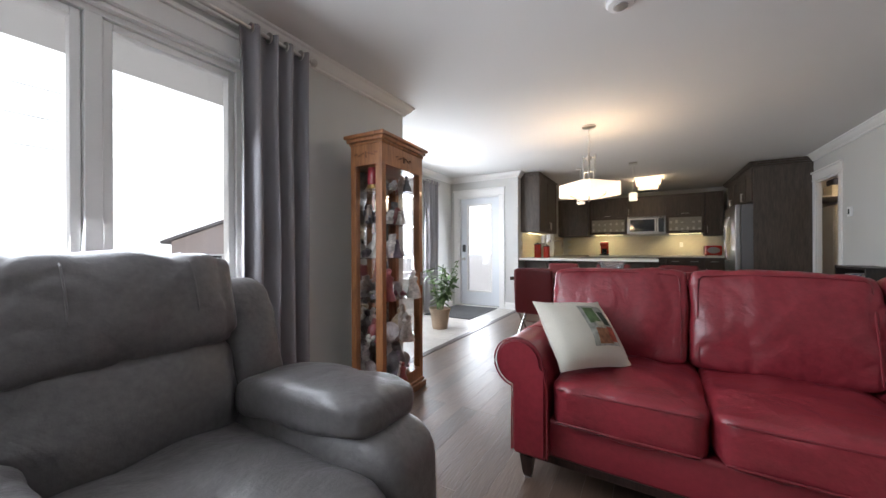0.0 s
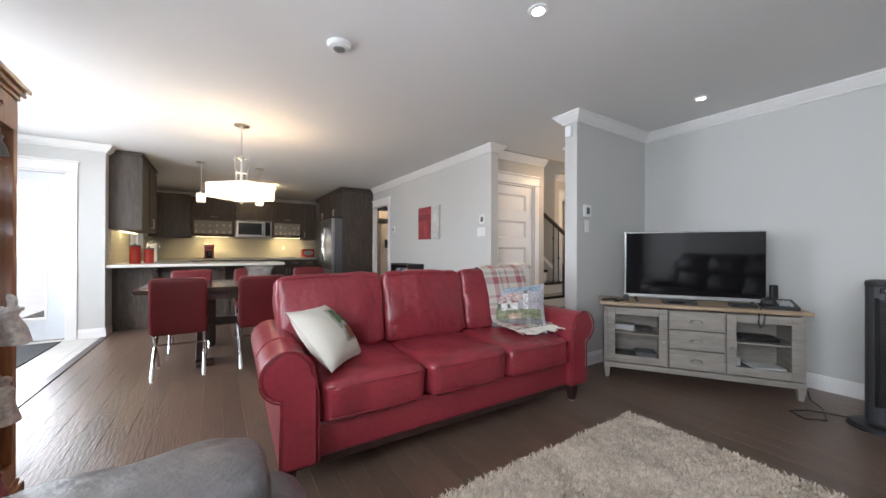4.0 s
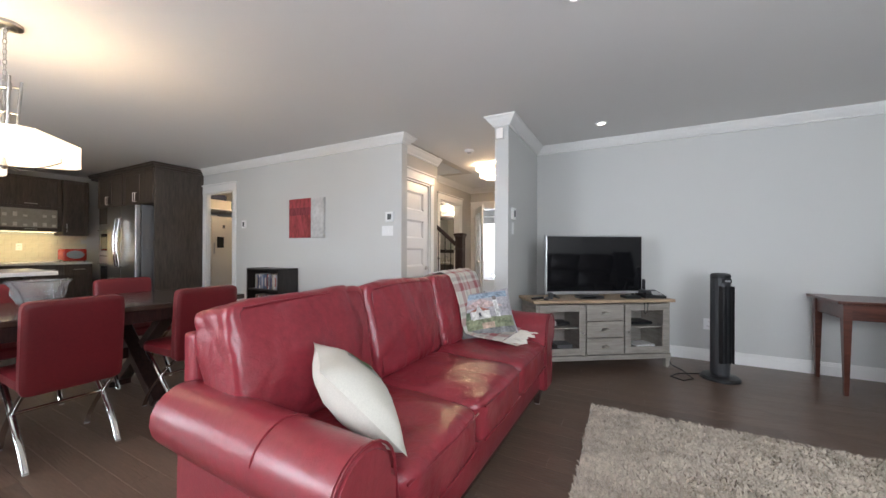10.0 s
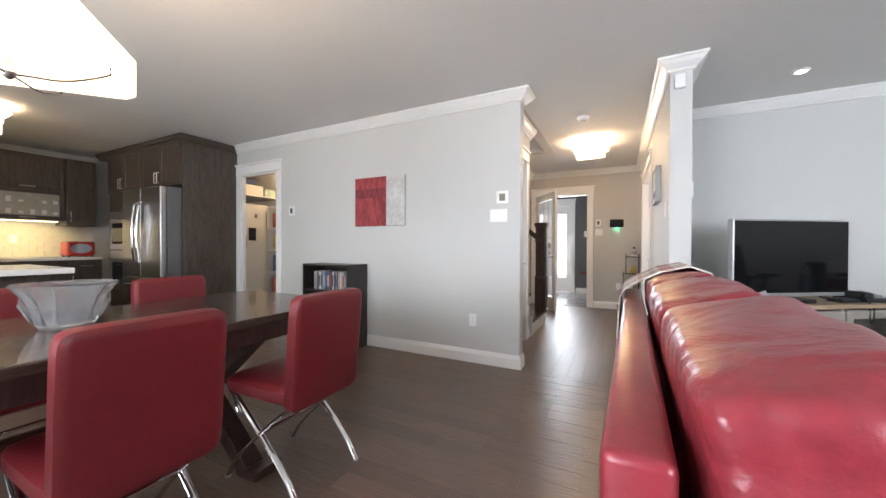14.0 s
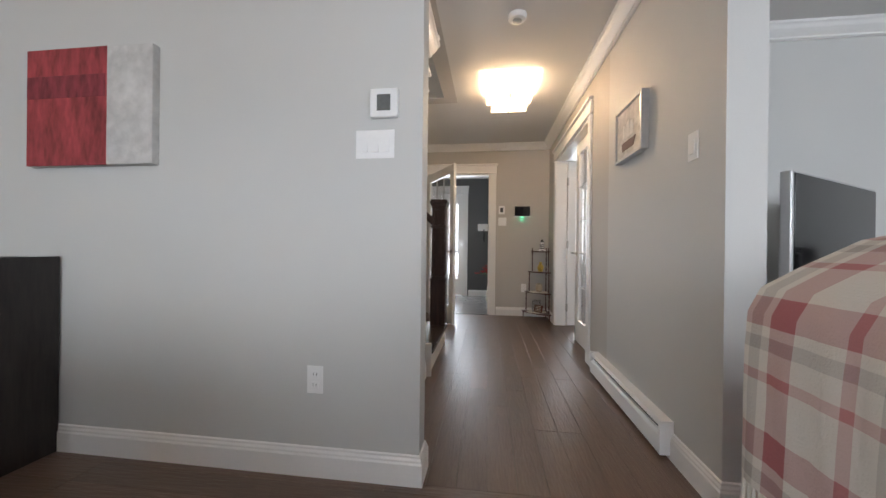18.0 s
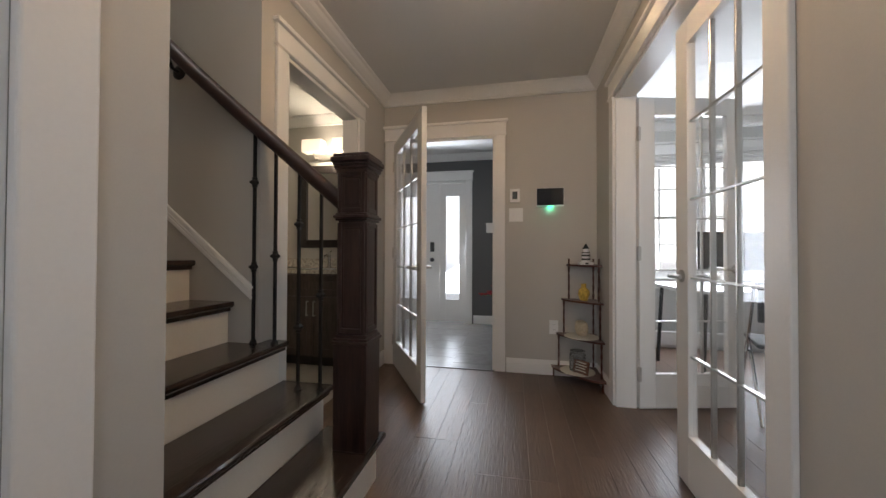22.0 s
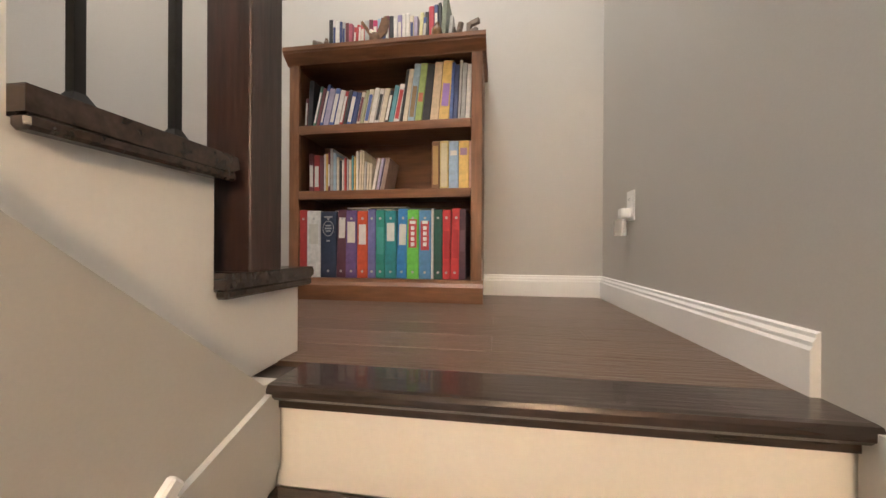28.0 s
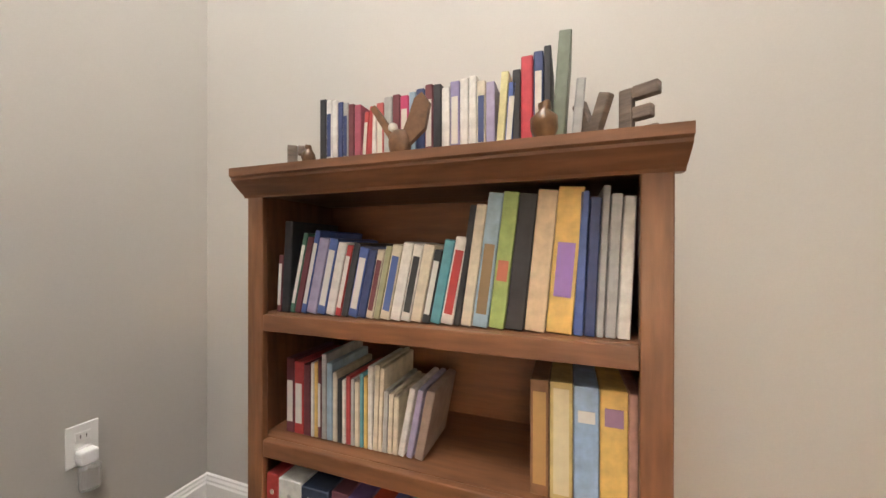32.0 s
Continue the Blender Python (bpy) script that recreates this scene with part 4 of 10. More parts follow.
def red_sofa(m):
    ob = thing("sofa", m, "red leather three-seat sofa with rolled arms", "sofa")
    L = M["red_leather"]
    bm = bmesh.new()
    box(bm, -0.93, 0.93, -0.405, 0.40, 0.145, 0.315, 0.02, 3)
    part("base", bm, M["red_panel"], ob, smooth=True)
    bm = bmesh.new()
    box(bm, -0.962, 0.962, 0.402, 0.487, 0.15, 0.828, 0.014, 3)
    box(bm, -0.90, 0.90, 0.27, 0.40, 0.15, 0.50, 0.01)
    part("back_frame", bm, M["red_panel"], ob, smooth=True)
    bm = bmesh.new()
    box(bm, -1.02, 1.02, -0.385, 0.43, 0.105, 0.145, 0.006)
    part("plinth", bm, M["oak_dark"], ob, "dark wooden rail under the seat")
    for s in (-1, 1):
        bm = bmesh.new()
        rolled_arm(bm, s * 0.865, s * 1.105, -0.455, 0.40, 0.145, 0.563, 0.11)
        bmesh.ops.bevel(bm, geom=[e for e in bm.edges if e.is_manifold and e.calc_face_angle(0) > 1.2], offset=0.014, segments=3, affect="EDGES")
        arm = part("armrest", bm, M["red_panel"], ob, smooth=True)
        bm = bmesh.new()
        tube(bm, [Vector((s * (0.995 - 0.1112 * math.cos(a)), -0.16, 0.563 + 0.1112 * math.sin(a))) for a in np.linspace(0.25, 2.9, 14)], 0.0028, 5)
        part("arm_seam", bm, M["red_panel"], arm)
        bm = bmesh.new()
        r, xc = 0.114, s * 0.995
        pts = [Vector((s * 0.863, -0.452, 0.16 + 0.1 * k)) for k in range(4)]
        pts += [Vector((xc + s * r * math.cos(math.pi * (1 - k / 16 * 1.42)), -0.454, 0.563 + r * math.sin(math.pi * (1 - k / 16 * 1.42)))) for k in range(17)]
        pts += [Vector((s * 1.023, -0.454, 0.385)), Vector((s * 1.026, -0.454, 0.28)), Vector((s * 1.027, -0.452, 0.16))]
        tube(bm, pts, 0.0042, 6)
        part("piping", bm, M["piping"], arm)
    for k in range(3):
        x0 = -0.855 + 0.57 * k
        bm = bmesh.new()
        soft(bm, x0 + 0.002, x0 + 0.568, -0.455, 0.28, 0.305, 0.505, (36, 40, 10), 9, (0.006, 0.006, 0.024), wrinkle=0.012, seed=k, crease=0.006, run=(8.0, 3.0, 6.0))
        seat = part("seat_cushion", bm, L, ob, smooth=True)
        bm = bmesh.new()
        for z in (0.335, 0.478):
            tube(bm, [(x0 + 0.035 + 0.5 * t / 10, -0.452 - 0.006 * math.sin(math.pi * t / 10), z) for t in range(11)], 0.0045, 6)
        part("piping", bm, M["piping"], seat)
    lean = Matrix.Translation((0, 0.17, 0.47)) @ pose(0, 0, 0, -13, 0, 0) @ Matrix.Translation((0, -0.17, -0.47))
    for k, (xa, xb) in enumerate(((-0.985, -0.325), (-0.323, 0.322), (0.324, 0.975))):
        bm = bmesh.new()
        soft(bm, xa, xb, 0.045, 0.285, 0.485, 0.958, (48, 20, 44), 13, (0.002, 0.030, 0.014), wrinkle=0.013, seed=10 + k, m=lean, crease=0.009, run=(10.0, 7.0, 3.0))
        cush = part("back_cushion", bm, L, ob, smooth=True)
        bm = bmesh.new()
        c, h = (xa + xb) / 2, (xb - xa) / 2 - 0.034
        loop = [(-1, -0.9), (-1, -0.5), (-1, 0.0), (-1, 0.5), (-0.985, 0.88), (-0.93, 0.955), (-0.6, 0.985), (0, 1.0), (0.6, 0.985), (0.93, 0.955), (0.985, 0.88), (1, 0.5), (1, 0.0), (1, -0.5), (1, -0.9)]
        tube(bm, [lean @ Vector((c + u * h, 0.047 - 0.010 * (1 - u * u), 0.715 + v * 0.222)) for u, v in loop], 0.0045, 6)
        part("piping", bm, M["piping"], cush)
    for x in (-0.98, 0.98):
        for y in (-0.36, 0.38):
            bm = bmesh.new()
            lathe(bm, [(0.022, 0.006), (0.030, 0.03), (0.042, 0.106)], 4, Matrix.Translation((x, y, 0)) @ pose(0, 0, 0, 0, 0, 45))
            leg = part("leg", bm, M["oak_dark"], ob, "dark tapered wooden foot")
            bm = bmesh.new()
            lathe(bm, [(0.020, 0.0), (0.020, 0.006)], 12, Matrix.Translation((x, y, 0)))
            part("glide", bm, M["silver_plastic"], leg)
    return ob


SOFA = pose(0.455, 1.90, 0, 0, 0, -1.7)
red_sofa(SOFA)

# the cream cushion with a picture of potted plants
lie = Matrix(((0.640, -0.605, -0.473, -0.320), (0.765, 0.450, 0.460, 1.727), (-0.065, -0.657, 0.751, 0.674), (0, 0, 0, 1)))
cu = thing("cushion", lie @ Matrix.Translation((0, 0, -0.187)), "cream cushion with a printed garden picture on the red sofa", "cushion")
bm = bmesh.new()
at = pillow_mesh(bm, 0.415, 0.365, 0.17)
body = part("cushion_cover", bm, M["white_cloth"], cu, smooth=True)
prints = (("picture", -0.10, 0.66, -0.55, 0.62, (0.36, 0.37, 0.33)), ("green_leaf", 0.0, 0.30, 0.05, 0.55, (0.10, 0.16, 0.07)), ("brown_pot", 0.05, 0.45, -0.5, -0.1, (0.28, 0.13, 0.07)),
          ("red_pot", 0.40, 0.62, -0.45, -0.05, (0.38, 0.08, 0.05)), ("dark_leaf", 0.36, 0.58, 0.0, 0.42, (0.06, 0.09, 0.06)), ("pale_pot", 0.12, 0.36, -0.08, 0.08, (0.45, 0.42, 0.33)))
for i, (nm, u0, u1, v0, v1, c) in enumerate(prints):
    bm = bmesh.new()
    patch(bm, at, u0, u1, v0, v1, 6, 0.002 + 0.0015 * (i > 0))
    part(nm, bm, mat("print_" + nm, c, 0.9, vary=0.3, fine=45, coarse=14, bump=0.05), body)

# the lighthouse tapestry cushion
lie = Matrix(((0.573, 0.753, 0.324, 1.174), (-0.810, 0.460, 0.363, 1.836), (0.124, -0.471, 0.873, 0.661), (0, 0, 0, 1)))
cu = thing("cushion", lie @ Matrix.Translation((0, 0, -0.205)), "woven tapestry cushion with a lighthouse scene on the plaid throw", "cushion")
bm = bmesh.new()
at = pillow_mesh(bm, 0.45, 0.40, 0.14)
body = part("cushion_cover", bm, mat("tapestry_sky", (0.40, 0.38, 0.40), 0.95, vary=0.25, fine=70, coarse=7, bump=0.2), cu, smooth=True)
scenes = (("pink_cloud", -0.75, 0.6, 0.25, 0.62, (0.50, 0.38, 0.36)), ("blue_sky", -0.88, 0.88, 0.62, 0.88, (0.30, 0.38, 0.46)), ("grass", -0.9, 0.9, -0.5, -0.12, (0.22, 0.24, 0.15)),
          ("rock_shore", -0.9, 0.9, -0.9, -0.5, (0.20, 0.20, 0.20)), ("tree_line", -0.88, -0.50, -0.12, 0.14, (0.12, 0.15, 0.10)), ("house_wall", -0.46, 0.12, -0.16, 0.14, (0.66, 0.62, 0.56)),
          ("house_roof", -0.48, 0.14, 0.14, 0.30, (0.30, 0.12, 0.09)), ("house_gable", -0.30, -0.10, 0.12, 0.40, (0.68, 0.64, 0.58)), ("house_window", -0.24, -0.16, -0.06, 0.08, (0.12, 0.12, 0.13)),
          ("lighthouse_tower", 0.30, 0.46, -0.14, 0.50, (0.66, 0.63, 0.58)), ("lighthouse_lamp", 0.32, 0.44, 0.50, 0.66, (0.18, 0.16, 0.15)), ("path", -0.2, 0.2, -0.5, -0.3, (0.45, 0.33, 0.25)))
for i, (nm, u0, u1, v0, v1, c) in enumerate(scenes):
    bm = bmesh.new()
    top = (lambda s, a=v0, b=v1: a + (b - a) * (1 - abs(2 * s - 1) * 0.9)) if nm in ("house_roof", "house_gable", "pink_cloud") else None
    patch(bm, at, u0, u1, v0, v1, 8, 0.002 + 0.0012 * i / 3, top)
    part(nm, bm, mat("tapestry_" + nm, c, 0.95, vary=0.35, fine=60, coarse=18, bump=0.25), body)


def throw_blanket():
    """A plaid throw over the sofa back: a thick sheet along a draped line, with a fringe at both ends."""
    ob = thing("throw_blanket", SOFA, "red and cream plaid wool throw draped over the sofa back", "blanket")
    line = [(-0.26, 0.555), (-0.16, 0.552), (-0.06, 0.552), (0.02, 0.565), (0.045, 0.62), (0.075, 0.75), (0.11, 0.87), (0.15, 0.955), (0.215, 0.985), (0.33, 0.955),
            (0.42, 0.905), (0.480, 0.865), (0.500, 0.82), (0.504, 0.74), (0.506, 0.66), (0.509, 0.57), (0.513, 0.49)]
    ln = [0.0]
    for a, b in zip(line, line[1:]):
        ln.append(ln[-1] + math.hypot(b[0] - a[0], b[1] - a[1]))
    N = 20
    bm = bmesh.new()
    uvl = bm.loops.layers.uv.new("UVMap")
    rows = []
    for j, (y, z) in enumerate(line):
        f = ln[j] / ln[-1]
        x0 = 0.50 + 0.075 * f
        row = []
        for i in range(N + 1):
            u = i / N
            rip = 0.010 * math.sin(u * 17 + f * 5) * (0.3 + abs(f - 0.55) * 1.4)
            dy = -abs(rip) - 0.006 if f < 0.5 else abs(rip)
            row.append((bm.verts.new((x0 + u * 0.44 + 0.012 * math.sin(f * 9 + u), y + (dy if f > 0.3 else 0), z + (abs(rip) if 0.3 > f or 0.42 < f < 0.66 else 0))), u * 0.44, ln[j]))
        rows.append(row)
    for a, b in zip(rows, rows[1:]):
        for i in range(N):
            q = (a[i], a[i + 1], b[i + 1], b[i])
            fc = bm.faces.new([v[0] for v in q])
            for lp, v in zip(fc.loops, q):
                lp[uvl].uv = (v[1], v[2])
    bm.normal_update()
    geo = bmesh.ops.solidify(bm, geom=bm.faces[:], thickness=-0.007)
    part("cloth", bm, M["plaid"], ob, smooth=True)
    rnd = random.Random(4)
    for end, y, z, d in (("front", -0.26, 0.556, Vector((0, -1, -0.05))), ("back", 0.513, 0.49, Vector((0, 0.05, -1)))):
        bm = bmesh.new()
        for i in range(30):
            x = (0.505 if end == "front" else 0.582) + 0.43 * i / 29
            p = Vector((x, y, z))
            q = p + d * (0.06 + 0.03 * rnd.random()) + Vector((rnd.uniform(-0.012, 0.012), 0, rnd.uniform(-0.01, 0.004) if end == "back" else 0))
            r = q + d * (0.03 + 0.03 * rnd.random()) + Vector((rnd.uniform(-0.02, 0.02), 0, 0))
            tube(bm, [p, (p + q) / 2 + Vector((rnd.uniform(-0.005, 0.005), 0, 0)), q, r], 0.0045, 5)
        part("fringe", bm, M["white_cloth"], ob, "cream wool fringe")
    return ob


throw_blanket()


def recliner(name, m, width, L, label, seats=1, category="armchair", deep=0.0):
    """A stuffed leather recliner: a pillow-top back of two panels, bolsters beside it, wide pillow arms, a seat and a footrest. Front along -y."""
    ob = thing(name, m, label, category)
    hw = width / 2
    aw = 0.24
    bm = bmesh.new()
    box(bm, -hw + 0.03, hw - 0.03, -0.38, 0.42 + deep, 0.035, 0.30, 0.03, 3)
    part("base", bm, L, ob, smooth=True)
    sw = (width - 2 * aw + 0.04) / seats
    az = 0.572 if seats == 1 else 0.525
    lean = Matrix.Translation((0, 0.16 + deep, 0.45)) @ pose(0, 0, 0, -17, 0, 0) @ Matrix.Translation((0, -0.16, -0.45))
    for k in range(seats):
        x0 = -hw + aw - 0.02 + sw * k
        bm = bmesh.new()
        soft(bm, x0, x0 + sw, -0.50, 0.24 + deep, 0.27, 0.485, (28, 32, 9), 6, (0, 0.02, 0.03), wrinkle=0.012, seed=k + 3, crease=0.006, run=(7.0, 3.0, 6.0))
        part("seat", bm, L, ob, smooth=True)
        bm = bmesh.new()
        soft(bm, x0 + 0.01, x0 + sw - 0.01, -0.53, -0.40, 0.07, 0.34, (16, 6, 12), 5, (0, 0.02, 0.01), wrinkle=0.006, seed=k + 5)
        part("footrest", bm, L, ob, smooth=True)
        bm = bmesh.new()
        soft(bm, x0 - 0.01, x0 + sw + 0.01, 0.06, 0.36, 0.42, 0.80, (36, 14, 26), 5, (0.01, 0.05, 0.01), wrinkle=0.012, seed=k + 7, m=lean, crease=0.010, run=(6.0, 4.0, 3.0))
        part("lumbar_cushion", bm, L, ob, smooth=True)
        bm = bmesh.new()
        soft(bm, x0 - 0.02, x0 + sw + 0.02, 0.02, 0.36, 0.735, 1.075, (40, 14, 26), 7, (0.01, 0.04, 0.012), wrinkle=0.014, seed=k + 9, m=lean, crease=0.016, run=(5.0, 4.0, 3.5))
        head = part("headrest", bm, L, ob, smooth=True)
        for f in (0.24, 0.76):
            bm = bmesh.new()
            xs = x0 + sw * f
            tube(bm, [lean @ Vector((xs, y, z)) for y, z in ((0.012, 0.80), (-0.010, 0.87), (-0.012, 0.95), (0.004, 1.02), (0.05, 1.068), (0.13, 1.084))], 0.0030, 5)
            part("seam", bm, L, head)
    for s in (-1, 1):
        bm = bmesh.new()
        soft(bm, s * hw - (0.235 if s > 0 else 0.0), s * hw - (0.0 if s > 0 else -0.235), 0.10, 0.40, 0.46, 0.985, (14, 14, 24), 4.5, (0.01, 0.03, 0.02), wrinkle=0.012, seed=20 + s, m=lean, crease=0.010, run=(4.0, 4.0, 5.0))
        part("side_bolster", bm, L, ob, smooth=True)
        bm = bmesh.new()
        soft(bm, s * hw - (aw if s > 0 else -0.02), s * hw + (0.02 if s > 0 else aw), -0.46, 0.36 + deep, 0.04, az - 0.017, (12, 22, 14), 6, (0.02, 0.01, 0.01), wrinkle=0.006, seed=30 + s)
        arm = part("armrest", bm, L, ob, smooth=True)
        tilt = Matrix.Translation((s * (hw - 0.10), -0.06, az)) @ pose(0, 0, 0, -3, s * 4, 0)
        y1 = 0.26 + deep * 0.6
        bm = bmesh.new()
        soft(bm, -0.165, 0.165, -0.29, y1, -0.065, 0.062, (26, 34, 12), 5.5, (0.0, 0.015, 0.022), wrinkle=0.010, seed=40 + s, m=tilt, crease=0.007, run=(5.0, 5.0, 5.0))
        part("arm_pad", bm, L, arm, smooth=True)
    return ob


recliner("recliner", pose(-1.06, 0.365, 0, 0, 0, 91), 1.02, M["grey_leather"], "charcoal grey leather recliner armchair by the window", deep=0.13)
recliner("reclining_sofa", pose(0.77, -1.20, 0, 0, 0, 180), 2.15, M["dark_leather"], "dark brown leather reclining sofa facing the rug", 3, "sofa")


# pile-direction shading is painted in: dark patches sit in the tuft colour
M["rug_pile"] = mat("beige_shag_pile", (0.60, 0.53, 0.44), 0.95, vary=0.26, fine=26, coarse=4.5, bump=0.1, random_tint=0.22, dark=(0.19, 0.145, 0.105))


def shag_rug(x0, x1, y0, y1):
    ob = thing("rug", pose((x0 + x1) / 2, (y0 + y1) / 2, 0), "beige shaggy pile rug in front of the red sofa", "rug")
    hx, hy = (x1 - x0) / 2, (y1 - y0) / 2
    quick("backing", M["rug"], ob, (-hx + 0.01, hx - 0.01, -hy + 0.01, hy - 0.01, 0.001, 0.014), bevel=0.004)
    rnd = random.Random(9)
    vs, fs = [], []
    step = 0.0088
    nx, ny = int(2 * hx / step), int(2 * hy / step)
    for i in range(nx):
        for j in range(ny):
            x, y = -hx + (i + rnd.random()) * step, -hy + (j + rnd.random()) * step
            clump = 0.35 * noise.noise(Vector((x * 26, y * 26, 0)))
            a = noise.noise(Vector((x * 4, y * 4, 4))) * 5.0 + rnd.uniform(-2.2, 2.2)
            h = 0.026 + 0.012 * clump + rnd.random() * 0.010
            lx, ly = math.cos(a) * (0.012 + 0.009 * rnd.random()), math.sin(a) * (0.012 + 0.009 * rnd.random())
            w = 0.0030 + 0.0016 * rnd.random()
            px, py = -math.sin(a) * w, math.cos(a) * w
            n = len(vs)
            vs += [(x - px, y - py, 0.010), (x + px, y + py, 0.010), (x + lx * 0.4 + px, y + ly * 0.4 + py, h * 0.8), (x + lx * 0.4 - px, y + ly * 0.4 - py, h * 0.8),
                   (x + lx + px * 0.5, y + ly + py * 0.5, h), (x + lx - px * 0.5, y + ly - py * 0.5, h)]
            fs += [(n, n + 1, n + 2, n + 3), (n + 3, n + 2, n + 4, n + 5)]
    me = bpy.data.meshes.new("shag")
    me.from_pydata(vs, [], fs)
    me.materials.append(M["rug_pile"])
    pile = new("shag", me)
    pile.parent = ob
    tagged(pile, kind="stuff")
    return ob


shag_rug(-0.62, 1.55, -0.42, 1.155)


def tv_stand(m):
    ob = thing("tv_stand", m, "grey-washed oak television stand with two glass doors", "tv stand")
    W, D, H = 0.70, 0.42, 0.67
    B = M["washed_oak"]
    bm = bmesh.new()
    for x in (-W + 0.02, W - 0.045):
        box(bm, x, x + 0.025, -D / 2 + 0.022, D / 2, 0.11, H - 0.03, 0.002)
    for x in (-0.215, 0.19):
        box(bm, x, x + 0.025, -D / 2 + 0.03, D / 2, 0.135, H - 0.03, 0.002)
    box(bm, -W + 0.045, W - 0.045, D / 2 - 0.012, D / 2, 0.11, H - 0.03)
    box(bm, -W + 0.045, W - 0.045, -D / 2 + 0.022, D / 2 - 0.012, 0.11, 0.135)
    part("carcass", bm, B, ob)
    quick("top", M["oak_top"], ob, (-W - 0.015, W + 0.015, -D / 2 - 0.012, D / 2, H - 0.03, H), bevel=0.006, label="natural oak top board")
    bm = bmesh.new()
    box(bm, -W + 0.02, W - 0.02, -D / 2 + 0.004, -D / 2 + 0.022, 0.095, 0.14, 0.004)
    part("apron", bm, B, ob)
    for sx in (-1, 1):
        for sy in (-1, 1):
            bm = bmesh.new()
            lathe(bm, [(0.020, 0.0), (0.042, 0.12)], 4, Matrix.Translation((sx * (W - 0.045), sy * (D / 2 - 0.04), 0)) @ pose(0, 0, 0, 0, 0, 45))
            part("foot", bm, B, ob)
    for k, (x0, x1) in enumerate(((-0.655, -0.20), (0.20, 0.655))):
        bm = bmesh.new()
        y0, y1 = -D / 2 + 0.002, -D / 2 + 0.022
        z0, z1 = 0.15, H - 0.045
        s = 0.062
        box(bm, x0, x0 + s, y0, y1, z0, z1, 0.003)
        box(bm, x1 - s, x1, y0, y1, z0, z1, 0.003)
        box(bm, x0 + s, x1 - s, y0 + 0.001, y1, z0, z0 + s, 0.003)
        box(bm, x0 + s, x1 - s, y0 + 0.001, y1, z1 - s, z1, 0.003)
        door = part("door", bm, B, ob)
        bm = bmesh.new()
        box(bm, x0 + s, x1 - s, y0 + 0.009, y0 + 0.012, z0 + s, z1 - s)
        part("pane", bm, M["pane"], door).visible_shadow = False
        bm = bmesh.new()
        lathe(bm, [(0.006, 0.0), (0.006, 0.012), (0.013, 0.018), (0.010, 0.026)], 14, Matrix.Translation((x1 - 0.03 if k == 0 else x0 + 0.03, y0, 0.36)) @ pose(0, 0, 0, 90, 0, 0))
        part("knob", bm, M["nickel"], door, "small metal knob")
        quick("shelf", B, ob, (x0 - 0.01, x1 + 0.01, -D / 2 + 0.05, D / 2 - 0.014, 0.385, 0.400))
    for k in range(3):
        z0 = 0.15 + 0.1605 * k
        bm = bmesh.new()
        box(bm, -0.188, 0.188, -D / 2 + 0.002, -D / 2 + 0.022, z0, z0 + 0.154, 0.004)
        dr = part("drawer", bm, B, ob)
        bm = bmesh.new()
        prof = [(0.044 * math.cos(a), 0.020 * math.sin(a)) for a in np.linspace(0, math.pi, 9)]
        vs = prism(bm, prof, "y", -0.022, 0.0)
        for v in vs:
            if v.co.y < -0.01:
                v.co.x *= 0.72
        bmesh.ops.translate(bm, vec=(0, -D / 2 + 0.002, z0 + 0.068), verts=bm.verts[:])
        part("cup_pull", bm, M["nickel"], dr, "metal cup pull")
    return ob


TVS = pose(2.63, 1.215, 0, 0, 0, -56)
tv_stand(TVS)
tv = thing("television", TVS @ pose(0.01, 0.0, 0.67), "flat-screen television with a silver bezel, switched off", "television")
quick("body", M["silver_plastic"], tv, (-0.515, 0.515, 0.0, 0.045, 0.035, 0.622), bevel=0.008)
quick("screen", M["screen"], tv, (-0.503, 0.503, -0.004, 0.001, 0.060, 0.610), bevel=0.001, label="dark glossy screen")
quick("lower_trim", M["silver_plastic"], tv, (-0.515, 0.515, -0.008, 0.002, 0.032, 0.056), bevel=0.004)
for x in (-0.42, 0.42):
    bm = bmesh.new()
    box(bm, x - 0.012, x + 0.012, -0.10, 0.12, 0.0, 0.012, 0.004)
    box(bm, x - 0.010, x + 0.010, 0.0, 0.03, 0.010, 0.04, 0.003)
    part("stand_foot", bm, M["black"], tv)


def small_box(name, m, sx, sy, sz, material, label, category, bevel=0.004):
    ob = thing(name, m, label, category)
    quick("body", material, ob, (-sx / 2, sx / 2, -sy / 2, sy / 2, 0, sz), bevel=bevel)
    return ob


cb = small_box("cable_box", TVS @ pose(-0.10, -0.09, 0.67), 0.24, 0.13, 0.030, M["black"], "black cable box under the television", "cable box")
quick("display", M["screen"], cb, (-0.09, 0.03, -0.0675, -0.064, 0.010, 0.022), bevel=0)
small_box("media_player", TVS @ pose(0.33, -0.10, 0.67), 0.16, 0.10, 0.028, M["black"], "small black media player on the stand", "media player")
for i, (x, y, a) in enumerate(((-0.63, -0.10, 30), (-0.55, -0.13, 60), (-0.50, -0.10, 80))):
    rc = small_box("remote_control", TVS @ pose(x, y, 0.67, 0, 0, a), 0.15 if i < 2 else 0.05, 0.04, 0.018 if i < 2 else 0.06, M["black"], "black remote control lying on the stand", "remote control", 0.006)
    quick("buttons", M["grey_plastic"], rc, (-0.05 if i < 2 else -0.01, 0.05 if i < 2 else 0.01, -0.012, 0.012, 0.018 if i < 2 else 0.06, 0.020 if i < 2 else 0.062), bevel=0)
ph = thing("telephone", TVS @ pose(0.56, -0.06, 0.67, 0, 0, -8), "black corded desk telephone with a handset", "telephone")
bm = bmesh.new()
